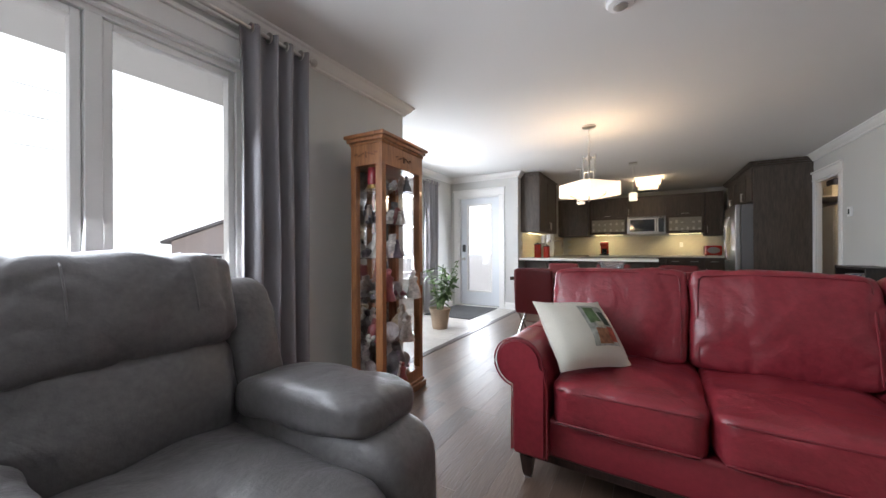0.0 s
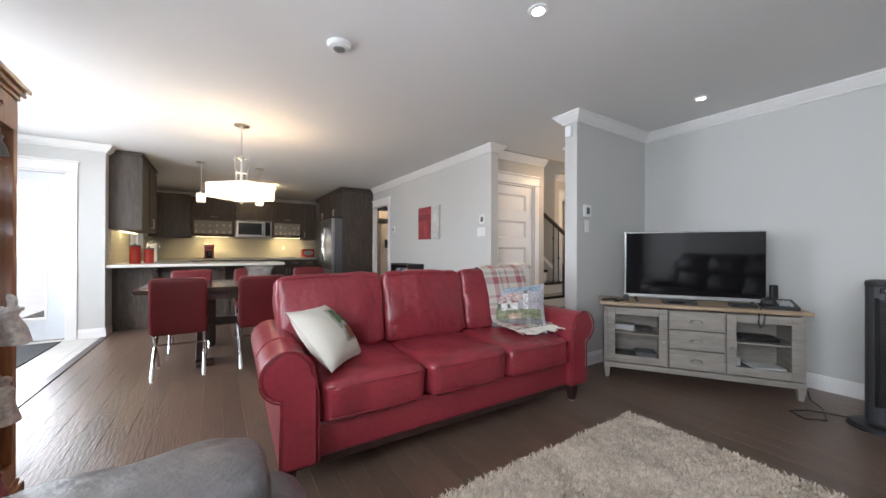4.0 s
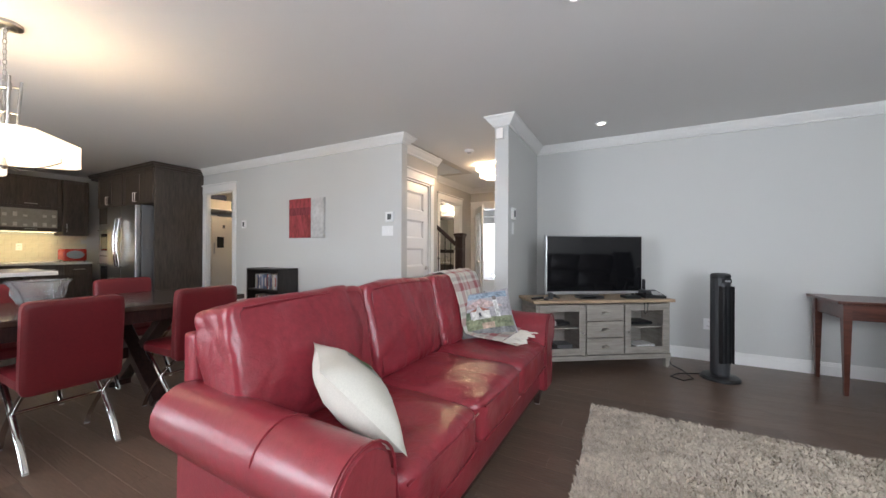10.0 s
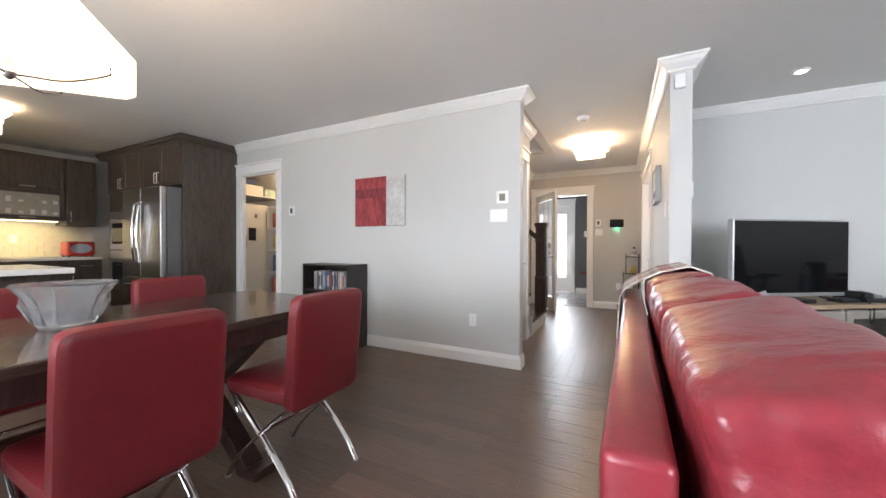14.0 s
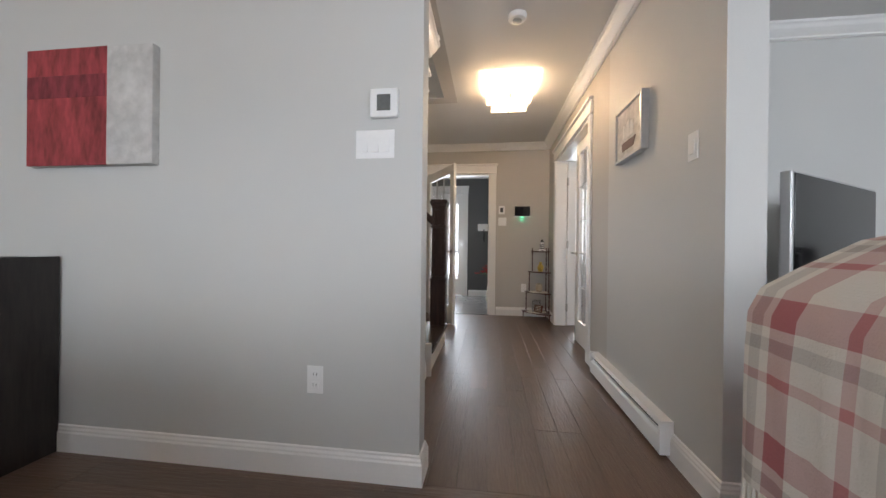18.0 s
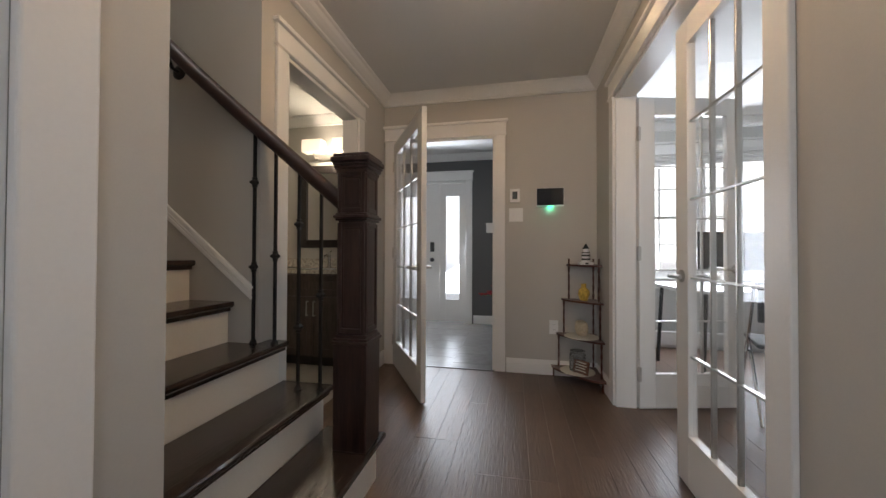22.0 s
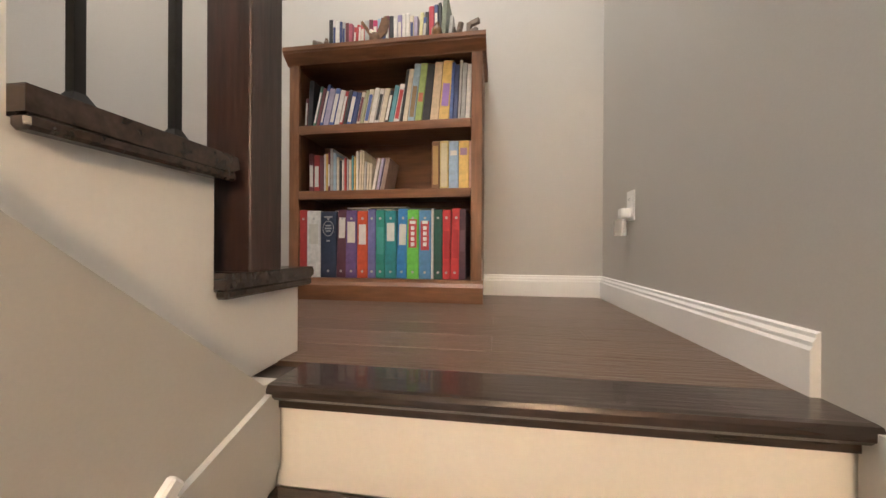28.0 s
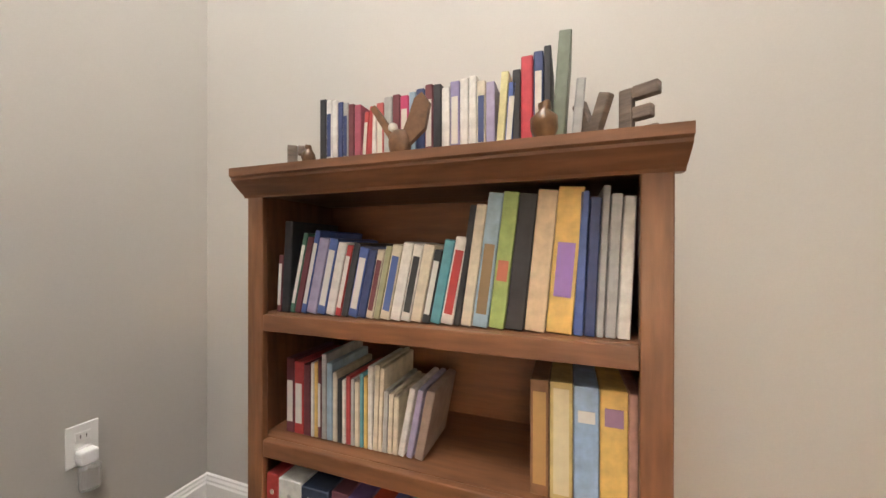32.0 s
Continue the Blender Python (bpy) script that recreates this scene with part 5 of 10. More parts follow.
prism(bm, [(-0.10, 0.0), (0.10, 0.0), (0.10, 0.065), (-0.10, 0.025)], "x", -0.09, 0.11)
part("body", bm, M["black"], ph)
bm = bmesh.new()
box(bm, -0.085, -0.035, -0.09, 0.10, 0.045, 0.075, 0.012, 3)
box(bm, -0.09, -0.03, -0.10, -0.05, 0.030, 0.070, 0.012, 3)
box(bm, -0.09, -0.03, 0.06, 0.11, 0.050, 0.085, 0.012, 3)
part("handset", bm, M["black"], ph)
bm = bmesh.new()
for i in range(3):
    for j in range(4):
        box(bm, 0.0 + i * 0.028, 0.02 + i * 0.028, -0.08 + j * 0.026, -0.062 + j * 0.026, 0.028 + j * 0.005, 0.048 + j * 0.005, 0.002)
part("keypad", bm, M["silver_plastic"], ph)
bm = bmesh.new()
tube(bm, [(-0.09, -0.1, 0.03), (-0.12, -0.15, 0.012), (-0.14, -0.165, -0.02), (-0.14, -0.168, -0.10), (-0.13, -0.168, -0.14), (-0.11, -0.166, -0.11), (-0.10, -0.16, 0.0)], 0.006, 6)
part("cord", bm, M["black"], ph)
small_box("cordless_phone", TVS @ pose(0.60, 0.10, 0.67), 0.05, 0.04, 0.17, M["black"], "black cordless phone in its cradle", "telephone", 0.01)
# things behind the glass doors
rnd = random.Random(21)
for i, (x, z, sx, sy, sz, key) in enumerate(((-0.50, 0.40, 0.16, 0.14, 0.05, "silver_plastic"), (-0.36, 0.40, 0.14, 0.14, 0.035, "black"), (-0.50, 0.135, 0.20, 0.2, 0.05, "black"), (-0.34, 0.135, 0.16, 0.16, 0.08, "grey_plastic"),
                                             (0.34, 0.135, 0.16, 0.16, 0.05, "black"), (0.50, 0.135, 0.22, 0.16, 0.06, "white_plastic"), (0.30, 0.135, 0.05, 0.12, 0.12, "white_plastic"), (0.45, 0.40, 0.24, 0.18, 0.03, "black"))):
    small_box("media_box", TVS @ pose(x, 0.0, z + 0.001, 0, 0, rnd.uniform(-14, 14)), sx, sy, sz, M[key], "small electronic box inside the tv stand", "electronics")
bm = bmesh.new()
for k in range(6):
    a0 = rnd.random() * 6
    tube(bm, [(-0.48 + 0.10 * math.cos(a0 + t * 0.7), 0.05 + 0.05 * math.sin(a0 + t * 0.9), 0.145 + 0.006 * k + (0.02 * (t % 2))) for t in range(10)], 0.004, 5)
cab = thing("cable_coil", TVS, "tangled grey cables inside the tv stand", "cable")
part("cable", bm, M["grey_plastic"], cab)

fan = thing("tower_fan", pose(2.715, 0.18, 0, 0, 0, -60), "black tower fan with a slatted grille", "fan")
bm = bmesh.new()
lathe(bm, [(0.15, 0.0), (0.15, 0.012), (0.135, 0.026), (0.07, 0.034), (0.06, 0.05)], 28)
part("base", bm, M["black"], fan, smooth=False)
bm = bmesh.new()
prof = []
for a in np.linspace(0, 2 * math.pi, 20, endpoint=False):
    prof.append((0.072 * math.cos(a), 0.075 * math.sin(a)))
prism(bm, prof, "z", 0.05, 0.90)
part("column", bm, mat("dark_grey_fan_plastic", (0.035, 0.037, 0.040), 0.45), fan, smooth=False)
bm = bmesh.new()
for k in range(46):
    z = 0.16 + 0.0145 * k
    box(bm, -0.052, 0.052, -0.086, -0.052, z, z + 0.006)
for x in (-0.054, -0.018, 0.018, 0.050):
    box(bm, x - 0.002, x + 0.004, -0.090, -0.050, 0.155, 0.83)
part("grille", bm, M["black"], fan)
bm = bmesh.new()
lathe(bm, [(0.072, 0.0), (0.076, 0.02), (0.070, 0.04), (0.045, 0.048)], 24, Matrix.Translation((0, 0, 0.895)))
box(bm, -0.04, 0.04, -0.078, -0.05, 0.86, 0.895, 0.004)
part("control_head", bm, M["black"], fan)
quick("badge", M["silver_plastic"], fan, (-0.025, 0.025, -0.0805, -0.074, 0.868, 0.885), bevel=0.002)
bm = bmesh.new()
tube(bm, [(-0.10, 0.10, 0.008), (-0.30, 0.12, 0.007), (-0.42, 0.05, 0.007), (-0.38, -0.06, 0.007), (-0.26, -0.02, 0.007), (-0.2, 0.2, 0.007), (-0.22, 0.32, 0.02), (-0.22, 0.40, 0.12)], 0.005, 6)
part("power_cord", bm, M["black"], fan)

desk = thing("desk", pose(2.955, -1.145, 0), "dark cherry wood writing desk against the wall", "desk")
quick("desktop", M["cherry"], desk, (-0.275, 0.285, -0.59, 0.59, 0.725, 0.75), bevel=0.006)
bm = bmesh.new()
box(bm, -0.245, -0.225, -0.52, 0.52, 0.60, 0.725, 0.002)
box(bm, 0.225, 0.245, -0.52, 0.52, 0.60, 0.725, 0.002)
box(bm, -0.225, 0.225, -0.54, -0.52, 0.60, 0.725, 0.002)
box(bm, -0.225, 0.225, 0.52, 0.54, 0.60, 0.725, 0.002)
part("apron", bm, M["cherry"], desk)
for x in (-0.235, 0.235):
    for y in (-0.53, 0.53):
        bm = bmesh.new()
        lathe(bm, [(0.018, 0.0), (0.036, 0.60), (0.036, 0.7245)], 4, Matrix.Translation((x, y, 0)) @ pose(0, 0, 0, 0, 0, 45))
        part("leg", bm, M["cherry"], desk)
bm = bmesh.new()
box(bm, -0.254, -0.246, -0.28, 0.28, 0.615, 0.705, 0.002)
dr = part("drawer", bm, M["cherry"], desk)
for y in (-0.16, 0.16):
    bm = bmesh.new()
    lathe(bm, [(0.006, 0.0), (0.006, 0.010), (0.014, 0.016), (0.010, 0.024)], 12, Matrix.Translation((-0.254, y, 0.66)) @ pose(0, 0, 0, 0, -90, 0))
    part("knob", bm, M["nickel"], dr)
lap = thing("laptop", pose(2.98, -1.31, 0.75, 0, 0, -90), "open black laptop computer on the desk", "laptop")
quick("base", M["black"], lap, (-0.19, 0.19, -0.13, 0.12, 0.0, 0.020), bevel=0.004)
bm = bmesh.new()
box(bm, -0.19, 0.19, 0.0, 0.010, 0.0, 0.25, 0.003, 2, Matrix.Translation((0, 0.115, 0.018)) @ pose(0, 0, 0, -22, 0, 0))
lid = part("lid", bm, M["black"], lap)
bm = bmesh.new()
box(bm, -0.175, 0.175, -0.002, 0.001, 0.015, 0.235, 0, 1, Matrix.Translation((0, 0.115, 0.018)) @ pose(0, 0, 0, -22, 0, 0))
part("screen", bm, M["screen"], lid)


def office_chair(m):
    ob = thing("office_chair", m, "grey mesh-backed office chair with armrests", "office chair")
    G = M["grey_plastic"]
    bm = bmesh.new()
    soft(bm, -0.25, 0.25, -0.25, 0.24, 0.43, 0.51, (12, 12, 5), 5, (0, 0, 0.01))
    part("seat", bm, M["black"], ob, smooth=True)
    bm = bmesh.new()
    n = 14
    cloth = mat("grey_chair_mesh_cloth", (0.055, 0.058, 0.062), 0.7, fine=300, bump=0.2)

    def back(u, v, d):
        w = 0.25 - 0.02 * v
        return Vector((u * w, 0.20 + 0.06 * v * v + 0.02 * v - 0.05 * (1 - u * u) + d, 0.56 + 0.55 * v))
    g = {}
    for d in (0.0, 0.028):
        for i in range(n + 1):
            for j in range(n + 1):
                g[i, j, d] = bm.verts.new(back(2 * i / n - 1, j / n, d))
    for i in range(n):
        for j in range(n):
            bm.faces.new((g[i, j, 0.0], g[i + 1, j, 0.0], g[i + 1, j + 1, 0.0], g[i, j + 1, 0.0]))
            bm.faces.new((g[i, j, 0.028], g[i, j + 1, 0.028], g[i + 1, j + 1, 0.028], g[i + 1, j, 0.028]))
    for k in range(n):
        for a, b, c, dd in (((k, 0), (k + 1, 0), 0, 0), ((k + 1, n), (k, n), 0, 0), ((0, k + 1), (0, k), 0, 0), ((n, k), (n, k + 1), 0, 0)):
            bm.faces.new((g[(*a, 0.0)], g[(*a, 0.028)], g[(*b, 0.028)], g[(*b, 0.0)]))
    bmesh.ops.recalc_face_normals(bm, faces=bm.faces[:])
    part("backrest", bm, cloth, ob, smooth=True)
    bm = bmesh.new()
    for s in (-1, 1):
        tube(bm, [back(s * (0.55 + 0.25 * v), v * 0.72, 0.04) for v in np.linspace(0, 1, 8)], 0.022, 8)
    tube(bm, [back(u, 0.72, 0.045) for u in np.linspace(-0.8, 0.8, 8)], 0.018, 8)
    part("back_frame", bm, G, ob, smooth=True)
    bm = bmesh.new()
    for k in range(7):
        v = 0.36 + 0.034 * k
        tube(bm, [back(u, v, 0.035) for u in np.linspace(-0.55, 0.55, 6)], 0.005, 5)
    part("lumbar_slats", bm, M["black"], ob)
    bm = bmesh.new()
    rod(bm, (0, 0, 0.10), (0, 0, 0.43), 0.03)
    part("gas_lift", bm, M["chrome"], ob)
    bm = bmesh.new()
    box(bm, -0.12, 0.12, -0.12, 0.22, 0.39, 0.43, 0.01)
    part("tilt_plate", bm, M["black"], ob)
    for k in range(5):
        a = 2 * math.pi * k / 5 + 0.3
        bm = bmesh.new()
        bar(bm, (0, 0, 0.11), (0.30 * math.cos(a), 0.30 * math.sin(a), 0.075), 0.045, 0.03, bevel=0.006)
        leg = part("leg", bm, M["black"], ob)
        bm = bmesh.new()
        c = Vector((0.30 * math.cos(a), 0.30 * math.sin(a), 0.034))
        d = Vector((-math.sin(a), math.cos(a), 0))
        rod(bm, c - d * 0.02, c + d * 0.02, 0.028, segs=14)
        part("castor", bm, M["black"], leg)
    for s in (-1, 1):
        bm = bmesh.new()
        tube(bm, [(s * 0.22, 0.06, 0.43), (s * 0.30, 0.06, 0.45), (s * 0.31, 0.05, 0.54), (s * 0.30, 0.0, 0.68)], 0.02, 8)
        arm = part("armrest", bm, M["black"], ob)
        bm = bmesh.new()
        box(bm, s * 0.30 - 0.045, s * 0.30 + 0.045, -0.14, 0.10, 0.68, 0.71, 0.012, 3)
        part("arm_pad", bm, M["black"], arm)
    return ob


office_chair(pose(2.16, -1.19, 0.004, 0, 0, 100))
chair_mat = thing("chair_mat", pose(2.38, -1.55, 0), "pale translucent plastic mat under the office chair", "floor mat")
quick("sheet", mat("pale_plastic_mat", (0.50, 0.46, 0.40), 0.35, vary=0.05), chair_mat, (-0.45, 0.45, -0.6, 0.62, 0.0005, 0.004), bevel=0.001)


def curio(m):
    """A lit oak display cabinet: glazed side and front door with figurines on glass shelves."""
    ob = thing("curio_cabinet", m, "honey oak glazed curio cabinet full of figurines", "display cabinet")
    O = M["oak_orange"]
    hx, hy, H = 0.135, 0.258, 1.866
    bm = bmesh.new()
    box(bm, -hx - 0.022, hx + 0.022, -hy - 0.022, hy + 0.022, 0, 0.05, 0.008)
    box(bm, -hx - 0.010, hx + 0.010, -hy - 0.010, hy + 0.010, 0.05, 0.075, 0.008)
    box(bm, -hx, hx, -hy, hy, 0.075, 0.16, 0.002)
    part("plinth", bm, O, ob)
    bm = bmesh.new()
    box(bm, -hx, hx, -hy, hy, H - 0.21, H - 0.07, 0.002)
    for z0, z1, g in ((H - 0.07, H - 0.05, 0.008), (H - 0.05, H - 0.025, 0.022), (H - 0.025, H, 0.036)):
        box(bm, -hx - g, hx + g, -hy - g, hy + g, z0, z1, 0.006)
    part("cornice", bm, O, ob)
    bm = bmesh.new()
    for f, (px, py, ax) in enumerate(((0.0, -hy - 0.002, "x"), (hx + 0.002, 0.0, "y"))):
        for s in (-1, 1):
            for k in range(3):
                d = s * (0.02 + 0.028 * k)
                zz = H - 0.14 + 0.012 * ((k + 1) % 2)
                p = (px + d, py, zz) if ax == "x" else (px, py + d, zz)
                q = (px + d + s * 0.026, py, zz - 0.008) if ax == "x" else (px, py + d + s * 0.026, zz - 0.008)
                rod(bm, p, q, 0.006, 0.002, 6)
        rod(bm, (px, py, H - 0.16) if ax == "x" else (px, py, H - 0.16), (px, py, H - 0.115), 0.007, 0.003, 6)
    # darker oak: the carving's shade is put into its colour
    part("carving", bm, mat("carved_oak_shadow", (0.20, 0.08, 0.035), 0.45, vary=0.2), ob, "carved leaf ornament")
    for x, w in ((-hx, 0.045), (hx - 0.055, 0.055)):
        for y in (-hy, hy - 0.045):
            quick("post", O, ob, (x, x + w, y, y + 0.045, 0.16, H - 0.21), bevel=0.003)
    bm = bmesh.new()
    box(bm, -hx, -hx + 0.008, -hy + 0.045, hy - 0.045, 0.16, H - 0.21)
    part("mirror_back", bm, mat("mirror", (0.75, 0.75, 0.75), 0.03, 1.0, vary=0, bump=0), ob, "mirrored cabinet back")
    for nm, b in (("side_pane", (-hx + 0.045, hx - 0.055, -hy + 0.018, -hy + 0.022)), ("side_pane", (-hx + 0.045, hx - 0.055, hy - 0.022, hy - 0.018)), ("door_pane", (hx - 0.024, hx - 0.020, -hy + 0.045, hy - 0.045))):
        bm = bmesh.new()
        box(bm, *b, 0.16, H - 0.21)
        part(nm, bm, M["pane"], ob).visible_shadow = False
    for z in (0.42, 0.72, 1.02, 1.26, 1.50):
        bm = bmesh.new()
        box(bm, -hx + 0.012, hx - 0.030, -hy + 0.025, hy - 0.025, z - 0.006, z)
        part("glass_shelf", bm, M["pane"], ob)
    bm = bmesh.new()
    box(bm, hx + 0.001, hx + 0.008, hy - 0.035, hy - 0.015, 0.80, 0.90, 0.002)
    lathe(bm, [(0.007, 0), (0.007, 0.012), (0.012, 0.018), (0.008, 0.026)], 10, Matrix.Translation((hx + 0.002, hy - 0.025, 0.85)) @ pose(0, 0, 0, 0, 90, 0))
    part("door_latch", bm, M["nickel"], ob)
    return ob


CUR = pose(-1.705, 1.968, 0, 0, 0, 3)
curio(CUR)


def china(colour):
    key = "china_" + "_".join(str(int(c * 100)) for c in colour)
    if key not in M:
        M[key] = mat(key, colour, 0.3, vary=0.25, fine=60, coarse=25, bump=0.05)
    return M[key]


def figurine(name, m, h, colour, seed, label, robe=True):
    """A small porcelain ornament, plainly turned."""
    ob = thing(name, m, label, "figurine")
    rnd = random.Random(seed)
    bm = bmesh.new()
    r = h * (0.26 if robe else 0.34)
    if robe:
        prof = [(r, 0), (r * 1.02, h * 0.05), (r * 0.75, h * 0.30), (r * 0.52, h * 0.55), (r * 0.62, h * 0.68), (r * 0.28, h * 0.78), (r * 0.40, h * 0.86), (r * 0.38, h * 0.94), (r * 0.12, h)]
    else:
        prof = [(r * 0.6, 0), (r * 0.7, h * 0.06), (r, h * 0.35), (r * 0.9, h * 0.6), (r * 0.45, h * 0.8), (r * 0.5, h * 0.9), (r * 0.42, h)]
    lathe(bm, prof, 12)
    for v in bm.verts:
        f = noise.noise_vector(v.co * (3.2 / h) + Vector((seed, 0, 0)))
        v.co += f * h * 0.07
        v.co.z = max(0.0, v.co.z)
    lo = min(v.co.z for v in bm.verts)
    for v in bm.verts:
        v.co.z -= lo
    part("body", bm, china(colour), ob, smooth=True)
    return ob


rnd = random.Random(5)
TONES = [(0.62, 0.58, 0.52), (0.66, 0.63, 0.58), (0.40, 0.33, 0.28), (0.55, 0.50, 0.46), (0.10, 0.09, 0.09), (0.30, 0.08, 0.08), (0.62, 0.60, 0.56), (0.35, 0.26, 0.16), (0.50, 0.42, 0.36), (0.18, 0.14, 0.18)]
spots = {0.16: 9, 0.42: 11, 0.72: 9, 1.02: 7, 1.26: 7, 1.50: 8}
for z, n in spots.items():
    for k in range(n):
        x, y = -0.17 + 0.36 * ((k * 0.618) % 1.0), -0.13 + 0.26 * ((k * 0.382 + z) % 1.0)
        h = rnd.uniform(0.09, 0.20) if z > 0.9 else rnd.uniform(0.12, 0.25)
        figurine("figurine", CUR @ pose(x, y, z + 0.001, 0, 0, rnd.uniform(0, 360)), h, TONES[(k * 3 + int(z * 10)) % 10], k + int(z * 100), "small glazed porcelain figurine on a glass shelf", k % 3 != 1)
figurine("figurine", CUR @ pose(-0.02, -0.11, 1.021), 0.24, (0.66, 0.63, 0.58), 77, "tall white porcelain lady figurine on a glass shelf")


def posy(m, r, colour, seed):
    """A lumpy cluster of porcelain petals."""
    ob = thing("porcelain_posy", m, "small cluster of porcelain roses on a glass shelf", "ornament")
    rr = random.Random(seed)
    bm = bmesh.new()
    for k in range(9):
        q = r * rr.uniform(0.35, 0.55)
        c = (r * rr.uniform(-0.7, 0.7), r * rr.uniform(-0.7, 0.7), q + r * rr.uniform(0, 0.9) * (k > 3))
        lathe(bm, [(0.001, -q), (q * 0.75, -q * 0.65), (q, 0), (q * 0.7, q * 0.7), (q * 0.25, q * 0.55)], 7, pose(*c, rr.uniform(-30, 30), rr.uniform(-30, 30), 0))
    lo = min(v.co.z for v in bm.verts)
    for v in bm.verts:
        v.co.z -= lo
    part("petal_cluster", bm, china(colour), ob)


def small_plate(m, r, colour):
    ob = thing("display_plate", m, "small decorative plate leaning on a glass shelf", "plate")
    bm = bmesh.new()
    lathe(bm, [(0.002, 0.0), (r * 0.6, 0.003), (r, 0.014), (r * 0.97, 0.018), (r * 0.58, 0.008), (0.002, 0.006)], 20, pose(0, 0, r * 0.98, 68, 0, 0))
    lo = min(v.co.z for v in bm.verts)
    for v in bm.verts:
        v.co.z -= lo
    part("dish", bm, china(colour), ob)


WHITES = [(0.62, 0.60, 0.57), (0.52, 0.50, 0.48), (0.42, 0.36, 0.34), (0.60, 0.55, 0.50), (0.09, 0.08, 0.09), (0.26, 0.07, 0.09)]
for z, n in {0.16: 12, 0.42: 14, 0.72: 12, 1.02: 5, 1.26: 8, 1.50: 5}.items():
    for k in range(n):
        x, y = -0.075 + 0.14 * ((k * 0.37 + z * 3) % 1.0), -0.195 + 0.39 * ((k * 0.71 + z) % 1.0)
        if k % 4 == 3:
            small_plate(CUR @ pose(x, y, z + 0.001, 0, 0, rnd.choice((0, 20, -25, 60))), rnd.uniform(0.04, 0.07), WHITES[k % 5])
        else:
            posy(CUR @ pose(x, y, z + 0.001, 0, 0, 40 * k), rnd.uniform(0.028, 0.05), WHITES[(k + int(z * 10)) % 6], k + int(z * 50))
lantern = thing("lantern", CUR @ pose(0.0, -0.17, 1.501), "red and brass toy lantern on the top shelf", "lantern")
bm = bmesh.new()
lathe(bm, [(0.045, 0.03), (0.05, 0.05), (0.045, 0.14), (0.04, 0.15)], 14)
part("glass_body", bm, mat("red_lantern_glass", (0.26, 0.03, 0.04), 0.2), lantern, smooth=True)
bm = bmesh.new()
lathe(bm, [(0.055, 0.0), (0.05, 0.028)], 14)
lathe(bm, [(0.046, 0.15), (0.03, 0.175), (0.032, 0.195)], 14)
part("brass_cap", bm, mat("brass", (0.55, 0.38, 0.15), 0.3, 1.0), lantern)


def curtain(m, width, height, folds, label):
    """A pleated hanging curtain; it runs along its local x."""
    ob = thing("curtain", m, label, "curtain")
    bm = bmesh.new()
    nx, nz = folds * 16, 18
    g = {}
    for i in range(nx + 1):
        for j in range(nz + 1):
            u, v = i / nx, j / nz
            amp = 0.046 + 0.022 * noise.noise(Vector((u * 5, v * 1.5, 3)))
            x = (u - 0.5) * width * (1 - 0.05 * math.sin(v * math.pi)) + 0.01 * noise.noise(Vector((u * 3, v * 3, 1)))
            g[i, j] = bm.verts.new((x, amp * math.sin(u * folds * 2 * math.pi + 0.9 * noise.noise(Vector((u * 4, v * 1.2, 0)))), v * height))
    for i in range(nx):
        for j in range(nz):
            bm.faces.new((g[i, j], g[i + 1, j], g[i + 1, j + 1], g[i, j + 1]))
    bm.normal_update()
    bmesh.ops.solidify(bm, geom=bm.faces[:], thickness=0.003)
    part("cloth", bm, M["curtain"], ob, smooth=True)
    for k in range(folds):
        bm = bmesh.new()
        x = (k + 0.5) / folds * width - width / 2
        rod(bm, (x - 0.004, 0, height - 0.02), (x + 0.004, 0, height - 0.02), 0.032, segs=14)
        part("grommet", bm, M["nickel"], ob, "metal curtain grommet")
    return ob


def curtain_rod(axis_x, y0, y1, z, name="curtain_rod"):
    ob = thing(name, pose(axis_x, y0, z), "brushed metal curtain rod with round finials", "curtain rod")
    bm = bmesh.new()
    rod(bm, (0, 0, 0), (0, y1 - y0, 0), 0.011, segs=12)
    part("rod", bm, M["nickel"], ob)
    for y, s in ((0, -1), (y1 - y0, 1)):
        bm = bmesh.new()
        lathe(bm, [(0.011, 0.0), (0.016, 0.008), (0.012, 0.016), (0.026, 0.034), (0.026, 0.048), (0.010, 0.064)], 14, Matrix.Translation((0, y, 0)) @ pose(0, 0, 0, -90 * s, 0, 0))
        part("finial", bm, M["nickel"], ob)
    for y in (0.10, y1 - y0 - 0.10):
        bm = bmesh.new()
        rod(bm, (0, y, 0), (-0.105 if axis_x > -2.5 else -0.09, y, 0), 0.007)
        part("bracket", bm, M["nickel"], ob)
    return ob


curtain(pose(-1.955, 1.235, 0.02, 0, 0, 90), 0.43, 2.325, 4, "grey satin curtain hanging beside the living room window")
curtain(pose(-1.955, -1.97, 0.02, 0, 0, 90), 0.43, 2.325, 4, "grey satin curtain hanging beside the living room window")
curtain_rod(-1.955, -2.24, 1.46, 2.325)
curtain(pose(-3.27, 5.02, 0.02, 0, 0, 90), 0.36, 2.24, 4, "grey satin curtain hanging beside the nook window")
curtain(pose(-3.27, 3.02, 0.02, 0, 0, 90), 0.36, 2.24, 4, "grey satin curtain hanging beside the nook window")
curtain_rod(-3.27, 2.80, 5.24, 2.24)


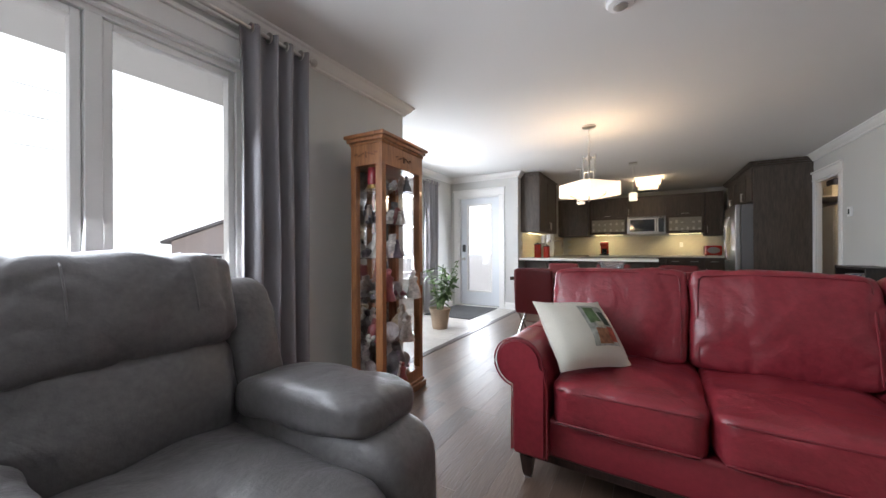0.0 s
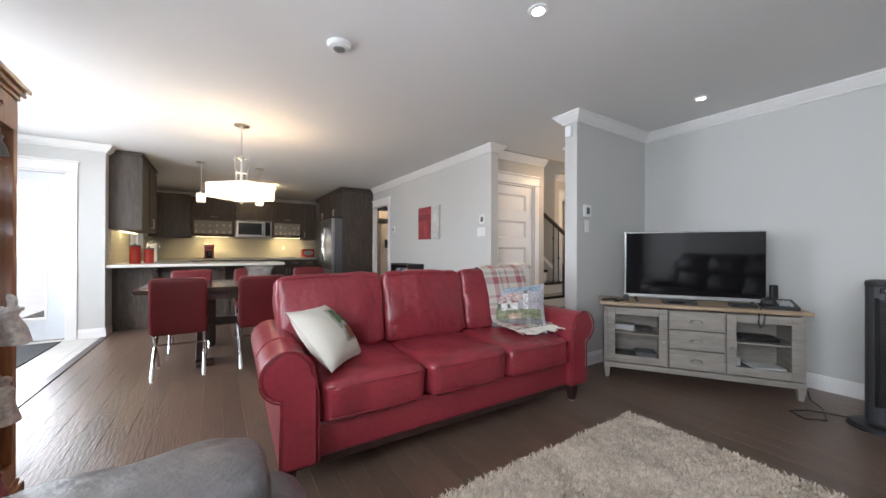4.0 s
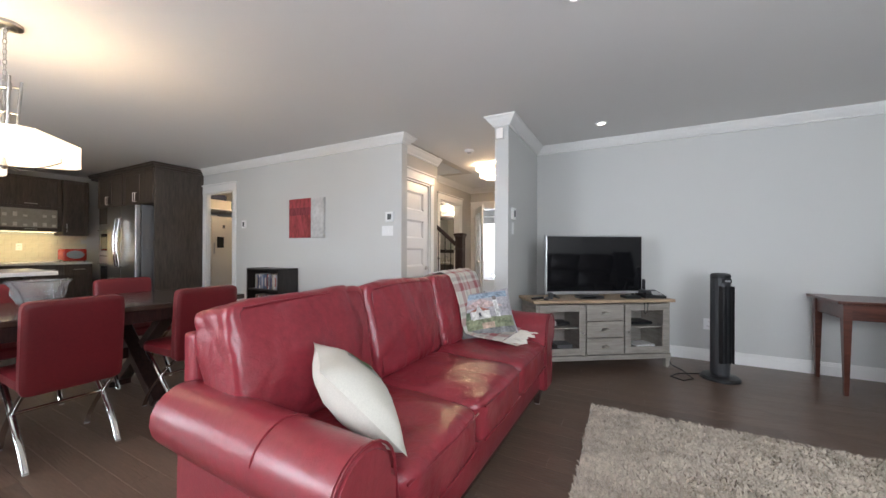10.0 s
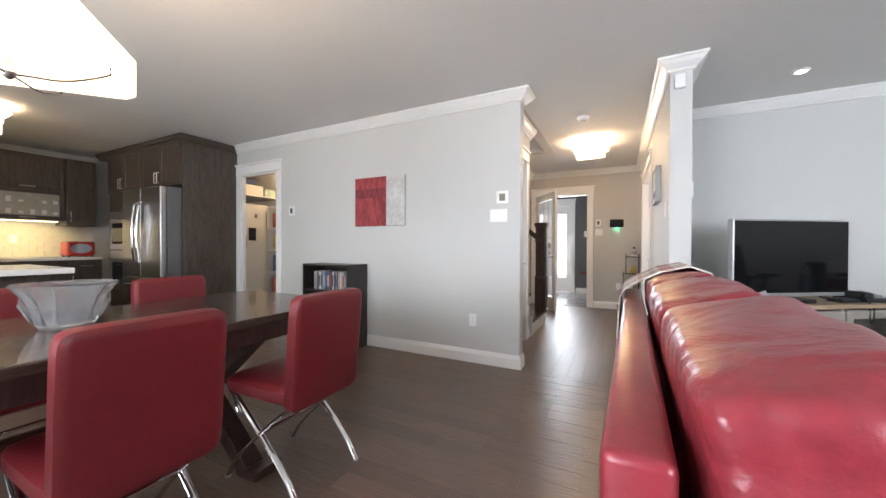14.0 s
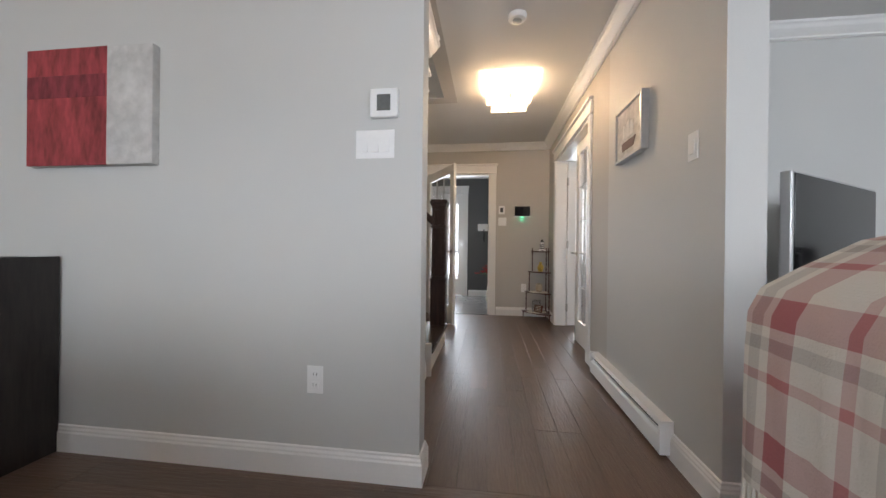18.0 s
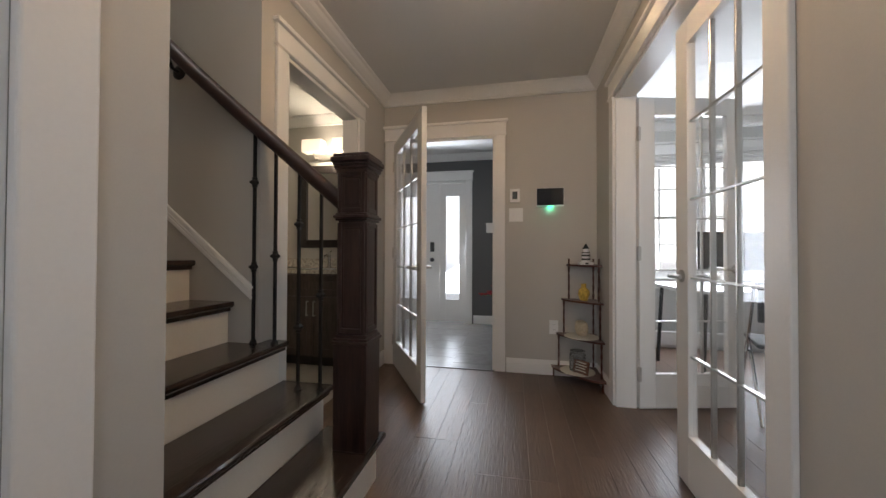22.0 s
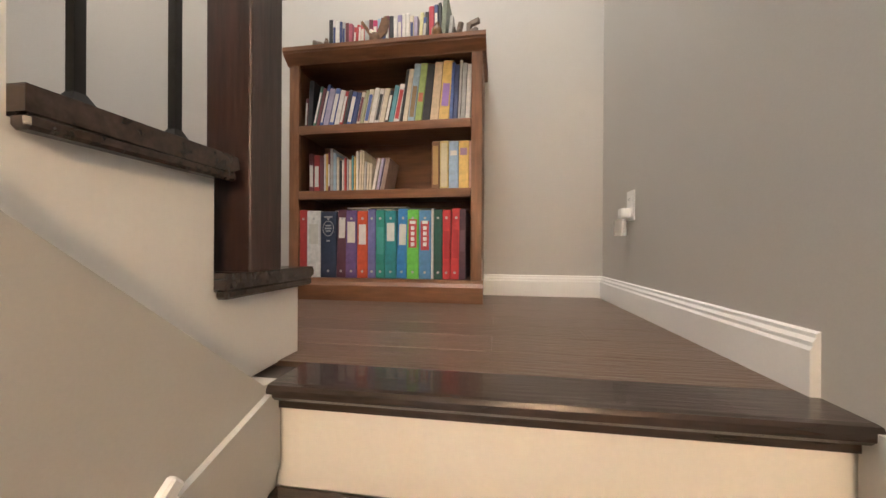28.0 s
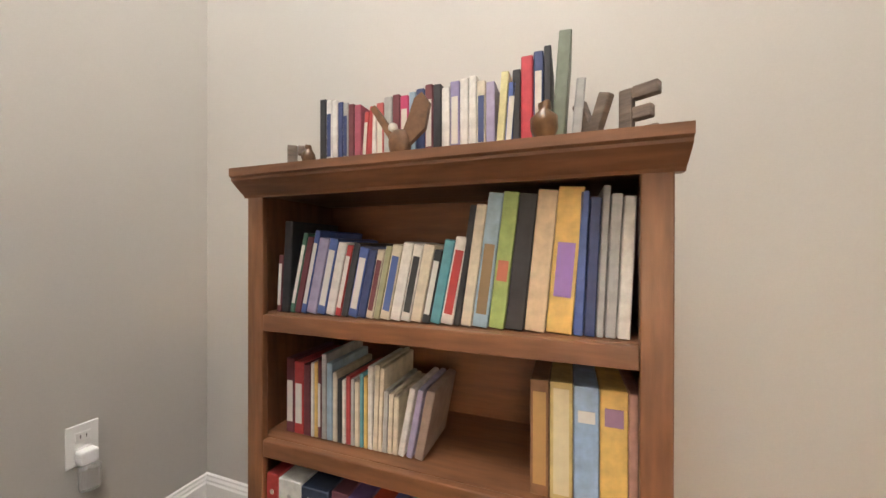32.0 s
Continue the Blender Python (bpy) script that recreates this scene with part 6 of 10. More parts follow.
def downlight(x, y, r=0.055):
    ob = thing("recessed_light", pose(x, y, CEIL - 0.006), "small round recessed ceiling light, switched on", "ceiling light", "recessed lights of the living room")
    bm = bmesh.new()
    lathe(bm, [(r * 0.62, 0.002), (r * 0.66, -0.004), (r, 0.0), (r, 0.0055)], 24)
    part("trim_ring", bm, M["white_plastic"], ob)
    bm = bmesh.new()
    lathe(bm, [(0.004, -0.006), (r * 0.55, -0.0055), (r * 0.58, 0.0)], 20)
    part("lens", bm, M["bulb"], ob)


for x, y in ((0.661, 1.158), (2.682, 1.154), (2.70, -1.027), (0.67, -1.03), (-1.3, -1.03)):
    downlight(x, y)


def smoke_alarm(x, y, z=CEIL, r=0.075, label="round white smoke detector on the ceiling"):
    ob = thing("smoke_detector", pose(x, y, z, 180, 0, 0), label, "smoke detector")
    bm = bmesh.new()
    lathe(bm, [(r, 0.001), (r, 0.016), (r * 0.86, 0.030), (r * 0.55, 0.034)], 28)
    part("body", bm, M["white_plastic"], ob)
    bm = bmesh.new()
    lathe(bm, [(r * 0.52, 0.030), (r * 0.48, 0.040), (r * 0.2, 0.043)], 22)
    part("sensor", bm, M["silver_plastic"], ob)


smoke_alarm(-0.164, 2.07)
smoke_alarm(2.97, 2.74, r=0.06)

# ---- dining area ----
def dining_chair(m):
    ob = thing("dining_chair", m, "red leather dining chair on curved chrome legs", "chair", "chairs round the dining table")
    bm = bmesh.new()
    soft(bm, -0.200, 0.200, -0.25, 0.20, 0.40, 0.475, (10, 10, 5), 8, (0, 0, 0.008))
    part("seat", bm, M["red_chair"], ob, smooth=True)
    bm = bmesh.new()
    lean = Matrix.Translation((0, 0.19, 0.44)) @ pose(0, 0, 0, -5, 0, 0) @ Matrix.Translation((0, -0.19, -0.44))
    soft(bm, -0.203, 0.203, 0.160, 0.222, 0.385, 0.872, (16, 8, 18), 14, (0, 0.004, 0.002), m=lean)
    part("backrest", bm, M["red_chair"], ob, smooth=True)
    for s in (-1, 1):
        for d in (-1, 1):
            bm = bmesh.new()
            pts = [(s * 0.180, d * 0.185 + 0.0, 0.40), (s * 0.182, d * 0.09, 0.33), (s * 0.183, -d * 0.005, 0.25), (s * 0.183, -d * 0.10, 0.165), (s * 0.182, -d * 0.175, 0.085), (s * 0.181, -d * 0.225, 0.006)]
            tube(bm, pts, 0.014, 8, 0.6)
            leg = part("leg", bm, M["chrome"], ob, smooth=True)
            bm = bmesh.new()
            lathe(bm, [(0.013, 0.0), (0.013, 0.008)], 10, Matrix.Translation((s * 0.181, -d * 0.226, 0)))
            part("glide", bm, M["silver_plastic"], leg)
    bm = bmesh.new()
    rod(bm, (-0.180, 0.0, 0.255), (0.180, 0.0, 0.255), 0.009, segs=10)
    part("crossbar", bm, M["chrome"], ob)
    return ob


first = dining_chair(pose(-1.095, 3.83, 0, 0, 0, 180))
for x, y, a in ((-0.445, 3.83, 180), (0.215, 3.80, 181), (-1.07, 4.80, 0), (-0.43, 4.80, 2), (0.265, 4.80, -1)):
    copy_thing(first, pose(x, y, 0, 0, 0, a))

table = thing("dining_table", pose(-0.385, 4.33, 0), "dark stained wooden dining table with crossed legs", "table")
DT = mat("dark_walnut_tabletop", (0.055, 0.036, 0.028), 0.22, vary=0.3, fine=9, coarse=3, bump=0.05, stretch=(1.2, 10, 10), detail=7, coat=0.3)
quick("tabletop", DT, table, (-1.055, 1.055, -0.48, 0.48, 0.715, 0.755), bevel=0.006)
bm = bmesh.new()
for y in (-0.44, 0.42):
    box(bm, -0.88, 0.88, y, y + 0.022, 0.63, 0.715, 0.002)
for x in (-0.902, 0.88):
    box(bm, x, x + 0.022, -0.44, 0.442, 0.63, 0.715, 0.002)
part("apron", bm, M["oak_dark"], table)
for x in (-0.56, 0.47):
    for s in (-1, 1):
        bm = bmesh.new()
        bar(bm, (x + (0.0 if s > 0 else 0.071), -s * 0.40, 0.035), (x + (0.0 if s > 0 else 0.071), s * 0.40, 0.69), 0.07, 0.09, up=(1, 0, 0), bevel=0.004)
        part("leg", bm, M["oak_dark"], table)
    for y in (-0.47, 0.33):
        quick("foot", M["oak_dark"], table, (x - 0.036, x + 0.107, y, y + 0.14, 0.0, 0.045), bevel=0.004)
bm = bmesh.new()
bar(bm, (-0.50, 0, 0.345), (0.45, 0, 0.345), 0.06, 0.08, bevel=0.004)
part("stretcher", bm, M["oak_dark"], table)

bowl = thing("crystal_bowl", pose(-0.405, 4.36, 0.756), "cut crystal bowl with a flared rim on the table", "bowl")
M["crystal"] = mat("cut_crystal", (0.86, 0.88, 0.90), 0.04, vary=0.05, fine=70, coarse=20, bump=0.25, trans=0.93)
bm = bmesh.new()
segs = 24
prof = [(0.075, 0.0), (0.085, 0.012), (0.095, 0.06), (0.115, 0.12), (0.150, 0.175), (0.143, 0.172), (0.108, 0.12), (0.088, 0.06), (0.07, 0.02)]
vs = lathe(bm, prof, segs)
for v in bm.verts:
    a = math.atan2(v.co.y, v.co.x)
    r = math.hypot(v.co.x, v.co.y)
    k = 1 + 0.045 * math.cos(a * 12) * (0.4 + 3 * v.co.z)
    v.co.x, v.co.y = v.co.x * k, v.co.y * k
part("glass", bm, M["crystal"], bowl)
bm = bmesh.new()
for k in range(12):
    a = 2 * math.pi * k / 12
    for t in (-0.14, -0.07, 0.0, 0.07, 0.14):
        rod(bm, (0.096 * math.cos(a), 0.096 * math.sin(a), 0.03), (0.128 * math.cos(a + t * 1.3), 0.128 * math.sin(a + t * 1.3), 0.125 - abs(t) * 0.2), 0.0025, 0.0012, 5)
part("cut_fan", bm, M["crystal"], bowl)


def chandelier(x, y):
    ob = thing("chandelier", pose(x, y, 0, 0, 0, -42), "square white glass pendant chandelier on nickel rods", "chandelier")
    bm = bmesh.new()
    lathe(bm, [(0.072, CEIL - 0.001), (0.072, CEIL - 0.018), (0.05, CEIL - 0.026), (0.012, CEIL - 0.030)][::-1], 24)
    part("canopy", bm, M["nickel"], ob)
    for k in range(9):
        bm = bmesh.new()
        z = CEIL - 0.045 - 0.030 * k
        pts = [Vector((0.009 * math.cos(a), 0, 0.019 * math.sin(a))) for a in np.linspace(0, 2 * math.pi, 10)]
        if k % 2:
            pts = [Vector((0, p.x, p.z)) for p in pts]
        tube(bm, [p + Vector((0, 0, z)) for p in pts], 0.0025, 5)
        part("chain_link", bm, M["nickel"], ob)
    bm = bmesh.new()
    rod(bm, (0, 0, 1.83), (0, 0, CEIL - 0.30), 0.007)
    lathe(bm, [(0.02, 2.058), (0.028, 2.062), (0.028, 2.102), (0.018, 2.108)], 14)
    part("stem", bm, M["nickel"], ob)
    for k in range(4):
        a = math.pi / 4 + math.pi / 2 * k
        bm = bmesh.new()
        rod(bm, (0.066 * math.cos(a), 0.066 * math.sin(a), 2.125), (0.040 * math.cos(a), 0.040 * math.sin(a), 1.70), 0.0075)
        rod(bm, (0.0, 0.0, 2.085), (0.062 * math.cos(a), 0.062 * math.sin(a), 2.085), 0.006)
        rod(bm, (0.0, 0.0, 1.93), (0.052 * math.cos(a), 0.052 * math.sin(a), 1.93), 0.005)
        part("hanger_rod", bm, M["nickel"], ob)
    # the shade: a shallow square tray of white glass panels with an open top
    h, ch, zt, zb = 0.245, 0.045, 1.798, 1.660
    ring = []
    for k in range(4):
        r = pose(0, 0, 0, 0, 0, 90 * k)
        ring += [r @ Vector((-h + ch, -h, 0)), r @ Vector((h - ch, -h, 0))]
    for k in range(8):
        a, c = ring[k], ring[(k + 1) % 8]
        bm = bmesh.new()
        q = [(a.x, a.y, zt), (c.x, c.y, zt), (c.x, c.y, zb), (a.x, a.y, zb)]
        lo = [bm.verts.new(p) for p in q]
        hi = [bm.verts.new((p[0] * 0.978, p[1] * 0.978, p[2])) for p in q]
        for i in range(4):
            bm.faces.new((lo[i], lo[(i + 1) % 4], hi[(i + 1) % 4], hi[i]))
        bm.faces.new(lo[::-1])
        bm.faces.new(hi)
        bmesh.ops.recalc_face_normals(bm, faces=bm.faces[:])
        part("side_panel", bm, M["shade"], ob, "glowing frosted glass panel")
    # the bottom: a flat glass plate let into the box, a little above its lower edge
    bm = bmesh.new()
    lo = [bm.verts.new((p.x * 0.972, p.y * 0.972, zb + 0.004)) for p in ring]
    hi = [bm.verts.new((p.x * 0.972, p.y * 0.972, zb + 0.010)) for p in ring]
    for k in range(8):
        bm.faces.new((lo[k], lo[(k + 1) % 8], hi[(k + 1) % 8], hi[k]))
    bm.faces.new(lo[::-1])
    bm.faces.new(hi)
    part("bottom_glass", bm, M["shade"], ob, "flat frosted glass plate")
    for k in range(4):
        r = pose(0, 0, 0, 0, 0, 90 * k)
        bm = bmesh.new()
        pts = [r @ Vector((0, -h - 0.004, zb + 0.020)), r @ Vector((0, -h - 0.005, zb - 0.004))]
        pts += [r @ Vector((0, -h + (h - 0.02) * t, zb - 0.008 - 0.040 * math.sin(math.pi * min(1.0, t * 1.25) * 0.62))) for t in np.linspace(0.05, 1, 9)]
        tube(bm, pts, 0.003, 6)
        part("scroll_band", bm, M["iron"], ob, "curved metal band under the shade")
    bm = bmesh.new()
    lathe(bm, [(0.004, zb - 0.062), (0.014, zb - 0.052), (0.018, zb - 0.040), (0.010, zb - 0.030), (0.006, zb + 0.004)], 14)
    part("finial", bm, M["nickel"], ob, smooth=True)
    return ob


chandelier(-0.605, 4.10)


def mini_pendant(x, y):
    ob = thing("pendant_lamp", pose(x, y, 0), "small white glass pendant lamp over the counter", "pendant lamp", "pendants over the peninsula")
    bm = bmesh.new()
    box(bm, -0.06, 0.06, -0.06, 0.06, CEIL - 0.022, CEIL - 0.001, 0.006)
    part("canopy", bm, M["nickel"], ob)
    bm = bmesh.new()
    rod(bm, (0, 0, 1.99), (0, 0, CEIL - 0.02), 0.006)
    lathe(bm, [(0.030, 1.965), (0.030, 1.985), (0.010, 1.998)], 16)
    part("stem", bm, M["nickel"], ob)
    bm = bmesh.new()
    box(bm, -0.058, 0.058, -0.058, 0.058, 1.835, 1.965, 0.015, 3)
    part("shade", bm, M["shade"], ob, "glowing square glass shade")


for x in (-1.03, -0.245):
    mini_pendant(x, 6.25)


def flush_light(x, y, label, s=0.165):
    """A two-tier square glass box under a nickel plate, held by a thin bowed strap with an upright in each side."""
    ob = thing("ceiling_light", pose(x, y, 0), label, "ceiling light")
    quick("ceiling_plate", M["nickel"], ob, (-0.10, 0.10, -0.10, 0.10, CEIL - 0.03, CEIL - 0.001), bevel=0.004)
    for h, z0, z1 in ((s + 0.045, CEIL - 0.105, CEIL - 0.030), (s, CEIL - 0.195, CEIL - 0.106)):
        for k in range(4):
            bm = bmesh.new()
            box(bm, -h, h - 0.0065, -h, -h + 0.006, z0, z1, 0.0015, 1, pose(0, 0, 0, 0, 0, 90 * k))
            part("glass_panel", bm, M["shade"], ob, "glowing frosted glass panel")
    bm = bmesh.new()
    box(bm, -s + 0.007, s - 0.007, -s + 0.007, s - 0.007, CEIL - 0.194, CEIL - 0.188, 0.001, 1)
    part("bottom_glass", bm, M["shade"], ob)
    for k in range(4):
        r = pose(0, 0, 0, 0, 0, 90 * k)
        bm = bmesh.new()
        tube(bm, [r @ Vector((u * s, -s - 0.006, CEIL - 0.178 + 0.022 * u * u)) for u in np.linspace(-1, 1, 9)], 0.0022, 6)
        part("scroll_band", bm, M["iron"], ob)
        bm = bmesh.new()
        rod(bm, r @ Vector((0, -s - 0.007, CEIL - 0.199)), r @ Vector((0, -s - 0.007, CEIL - 0.085)), 0.0032)
        rod(bm, r @ Vector((0, -s - 0.007, CEIL - 0.199)), r @ Vector((0, -0.01, CEIL - 0.199)), 0.0026)
        part("upright", bm, M["iron"], ob, "thin dark metal upright")
    return ob


flush_light(3.90, 2.735, "square white glass flush ceiling light in the hall")
flush_light(-0.04, 7.85, "square white glass flush ceiling light in the kitchen")

# the low black shelf with films and ornaments
SHY = 5.165
sh = thing("bookcase", pose(2.045, SHY, 0, 0, 0, -90), "low black-brown open shelf unit holding films and ornaments", "bookcase")
# local: x along the wall, y back from the front (towards the wall)
for x in (-0.325, 0.300):
    quick("side_panel", M["black_wood"], sh, (x, x + 0.025, -0.300, 0.0, 0.0, 0.885), bevel=0.002)
for i, z in enumerate((0.03, 0.31, 0.59, 0.86)):
    quick("shelf", M["black_wood"], sh, (-0.300, 0.300, -0.296, -0.006, z, z + 0.022), bevel=0.001)
quick("back_panel", M["black_wood"], sh, (-0.300, 0.300, -0.006, 0.0, 0.0, 0.86), bevel=0)
SHM = pose(1.945, SHY, 0, 0, 0, -90)


def book(m, w, d, h, colour, label="film case standing on a shelf", category="dvd case", name="dvd_case", tag=None):
    ob = thing(name, m, label, category)
    key = "cover_%d_%d_%d" % tuple(int(c * 255) for c in colour)
    if key not in M:
        M[key] = mat(key, colour, 0.5, vary=0.12, fine=40, coarse=20, bump=0.02)
    bm = bmesh.new()
    box(bm, -w / 2, w / 2, 0, d, 0, h, min(0.002, w * 0.2), 1)
    part("cover", bm, M[key], ob)
    if tag:
        z0, z1, tc = tag
        kt = "label_%d_%d_%d" % tuple(int(c * 255) for c in tc)
        if kt not in M:
            M[kt] = mat(kt, tc, 0.6, vary=0.05, fine=40, coarse=20, bump=0)
        bm = bmesh.new()
        box(bm, -w * 0.34, w * 0.34, -0.0008, 0.0006, h * z0, h * z1)
        part("spine_label", bm, M[kt], ob)
    return ob


PAL = [(0.30, 0.30, 0.32), (0.05, 0.05, 0.06), (0.32, 0.28, 0.22), (0.06, 0.08, 0.16), (0.30, 0.05, 0.05), (0.50, 0.50, 0.50), (0.10, 0.14, 0.20), (0.42, 0.36, 0.30), (0.16, 0.10, 0.08), (0.55, 0.50, 0.42)]
rnd = random.Random(31)
for z, x0, x1 in ((0.612, -0.19, 0.28), (0.332, -0.20, 0.26), (0.052, -0.24, 0.06)):
    x = x0
    while x < x1:
        w = rnd.uniform(0.014, 0.024)
        book(SHM @ pose(x + w / 2, -0.165 + rnd.uniform(0, 0.012), z + 0.0005), w, 0.13, rnd.uniform(0.185, 0.20), rnd.choice(PAL), tag=(0.2, 0.8, rnd.choice(PAL)))
        x += w + 0.001
tb = thing("tissue_box", SHM @ pose(-0.02, -0.185, 0.3325, 0, 0, 4), "green and cream tissue box with a tissue pulled up", "tissue box")
quick("carton", mat("green_cream_carton", (0.38, 0.42, 0.22), 0.6, vary=0.35, fine=18, coarse=9), tb, (-0.12, 0.12, -0.06, 0.012, 0.0, 0.085), bevel=0.002)
bm = bmesh.new()
lathe(bm, [(0.030, 0.084), (0.022, 0.11), (0.034, 0.14), (0.008, 0.165)], 9)
for v in bm.verts:
    v.co += noise.noise_vector(v.co * 30) * 0.012
    v.co.y -= 0.025
part("tissue", bm, M["white_plastic"], tb, smooth=True)
figurine("ornament", SHM @ pose(0.16, -0.13, 0.0525), 0.20, (0.60, 0.58, 0.52), 91, "white ceramic ornament on the lowest shelf", False)

# the abstract canvas on the dining wall
cv = thing("wall_canvas", pose(2.058, 4.667, 1.292), "red and white abstract canvas painting on the wall", "painting")
quick("canvas", mat("white_canvas_paint", (0.55, 0.54, 0.52), 0.8, vary=0.12, fine=22, coarse=6, bump=0.25), cv, (-0.038, 0.0, -0.32, 0.32, 0.0, 0.52), bevel=0.004)
quick("red_field", mat("red_canvas_paint", (0.30, 0.045, 0.05), 0.7, vary=0.3, fine=14, coarse=5, bump=0.3, stretch=(1, 3, 1)), cv, (-0.0402, -0.030, -0.095, 0.3205, -0.0005, 0.5205), bevel=0.002)
quick("dark_red_band", mat("dark_red_canvas_paint", (0.20, 0.03, 0.04), 0.7, vary=0.3, fine=16, coarse=6, bump=0.3, stretch=(1, 3, 1)), cv, (-0.0412, -0.036, -0.09, 0.3195, 0.30, 0.40), bevel=0.0015)


def thermostat(m, label="white wall thermostat with a small grey screen", w=0.085, h=0.115):
    ob = thing("thermostat", m, label, "thermostat")
    quick("body", M["white_plastic"], ob, (-w / 2, w / 2, -0.026, 0.0, -h / 2, h / 2), bevel=0.006)
    quick("display", mat("grey_display", (0.10, 0.11, 0.11), 0.2, vary=0.1), ob, (-w * 0.24, w * 0.24, -0.0275, -0.024, -h * 0.28, h * 0.28), bevel=0.001)
    return ob


def switch_plate(m, gangs, label):
    ob = thing("light_switch", m, label, "light switch")
    w = 0.070 + 0.046 * (gangs - 1)
    quick("plate", M["white_plastic"], ob, (-w / 2, w / 2, -0.006, 0.0, -0.058, 0.058), bevel=0.003)
    for g in range(gangs):
        x = -0.023 * (gangs - 1) + 0.046 * g
        bm = bmesh.new()
        prism(bm, [(-0.006, -0.033), (-0.011, -0.033), (-0.0065, 0.033), (-0.006, 0.033)], "x", x - 0.016, x + 0.016)
        part("rocker", bm, M["white_plastic"], ob)
    return ob


def outlet(m, label="white electrical outlet on the wall", plug=False):
    ob = thing("wall_outlet", m, label, "outlet")
    quick("plate", M["white_plastic"], ob, (-0.036, 0.036, -0.006, 0.0, -0.058, 0.058), bevel=0.003)
    for z in (-0.022, 0.022):
        s = quick("socket", M["white_plastic"], ob, (-0.017, 0.017, -0.0085, -0.005, z - 0.014, z + 0.014), bevel=0.003)
        bm = bmesh.new()
        for x in (-0.007, 0.006):
            box(bm, x, x + 0.002, -0.0092, -0.008, z - 0.004, z + 0.006)
        part("slot", bm, M["black"], s)
    if plug:
        p = quick("plug_in", M["white_plastic"], ob, (-0.020, 0.020, -0.045, -0.009, -0.048, -0.010), bevel=0.006, label="white plug-in night light")
        bm = bmesh.new()
        lathe(bm, [(0.022, -0.115), (0.026, -0.10), (0.024, -0.055), (0.012, -0.049)], 14, Matrix.Translation((0, -0.040, 0)))
        part("clear_vial", bm, mat("clear_plastic", (0.85, 0.85, 0.85), 0.1, vary=0, bump=0, trans=0.8), p, "clear plastic vial")
    return ob


DW = lambda y, z: Matrix.Translation((2.06, y, z)) @ pose(0, 0, 0, 0, 0, -90)   # on the dining wall, facing -x
thermostat(DW(3.325, 1.517), w=0.115, h=0.115)
switch_plate(DW(3.365, 1.358), 3, "white triple light switch on the wall")
outlet(DW(3.61, 0.394))
thermostat(DW(6.017, 1.511))
LW = lambda x, z: Matrix.Translation((x, 1.935, z))                              # on the living side wall, facing -y
thermostat(LW(2.20, 1.505), w=0.10)
switch_plate(LW(2.21, 1.358), 1, "white single light switch on the wall")
EW = Matrix.Translation((2.06, 2.013, 2.27)) @ pose(0, 0, 0, 0, 0, -90)
ob = thing("motion_sensor", EW, "small white alarm sensor near the ceiling", "alarm sensor")
quick("body", M["white_plastic"], ob, (-0.035, 0.035, -0.035, 0.0, -0.05, 0.05), bevel=0.008)
RW = lambda y, z: Matrix.Translation((3.29, y, z)) @ pose(0, 0, 0, 0, 0, -90)
outlet(RW(0.175, 0.38), "white electrical outlet behind the tower fan")

# the plant by the patio door
pl = thing("potted_plant", pose(-2.50, 4.02, 0), "leafy green houseplant in a beige pot", "potted plant")
bm = bmesh.new()
lathe(bm, [(0.10, 0.0), (0.105, 0.01), (0.135, 0.24), (0.145, 0.245), (0.147, 0.275), (0.135, 0.275), (0.125, 0.235)], 24)
part("pot", bm, mat("beige_clay_pot", (0.34, 0.25, 0.18), 0.7, vary=0.1), pl, smooth=False)
bm = bmesh.new()
lathe(bm, [(0.01, 0.228), (0.125, 0.232), (0.126, 0.236)], 18)
part("soil", bm, mat("potting_soil", (0.03, 0.022, 0.016), 0.95, vary=0.4), pl)
rnd = random.Random(12)
LEAF = mat("houseplant_leaf", (0.10, 0.17, 0.055), 0.4, vary=0.3, fine=12, coarse=5, random_tint=0.3, bump=0.05)
stems = []
for k in range(12):
    a, s = rnd.uniform(0, 6.28), rnd.uniform(0.10, 0.26)
    h = rnd.uniform(0.30, 0.72)
    pts = [Vector((0.03 * math.cos(a), 0.03 * math.sin(a), 0.23)), Vector((s * 0.45 * math.cos(a), s * 0.45 * math.sin(a), 0.23 + h * 0.6)), Vector((s * math.cos(a), s * math.sin(a), 0.23 + h))]
    bm = bmesh.new()
    tube(bm, pts, 0.005, 5)
    part("stem", bm, LEAF, pl)
    stems.append(pts)


def leaf_mesh(l, w):
    bm = bmesh.new()
    rows = []
    for i in range(6):
        t = i / 5
        ww = w * math.sin(math.pi * min(1, t * 0.9 + 0.1)) ** 0.8 * (1 if i < 5 else 0.05)
        z = -0.35 * l * t * t
        rows.append([bm.verts.new((l * t, -ww / 2, z - ww * 0.1)), bm.verts.new((l * t, 0, z)), bm.verts.new((l * t, ww / 2, z - ww * 0.1))])
    for a, b in zip(rows, rows[1:]):
        for i in range(2):
            bm.faces.new((a[i], b[i], b[i + 1], a[i + 1]))
    me = bpy.data.meshes.new("leaf")
    bm.to_mesh(me)
    bm.free()
    me.materials.append(LEAF)
    me.polygons.foreach_set("use_smooth", [True] * len(me.polygons))
    return me


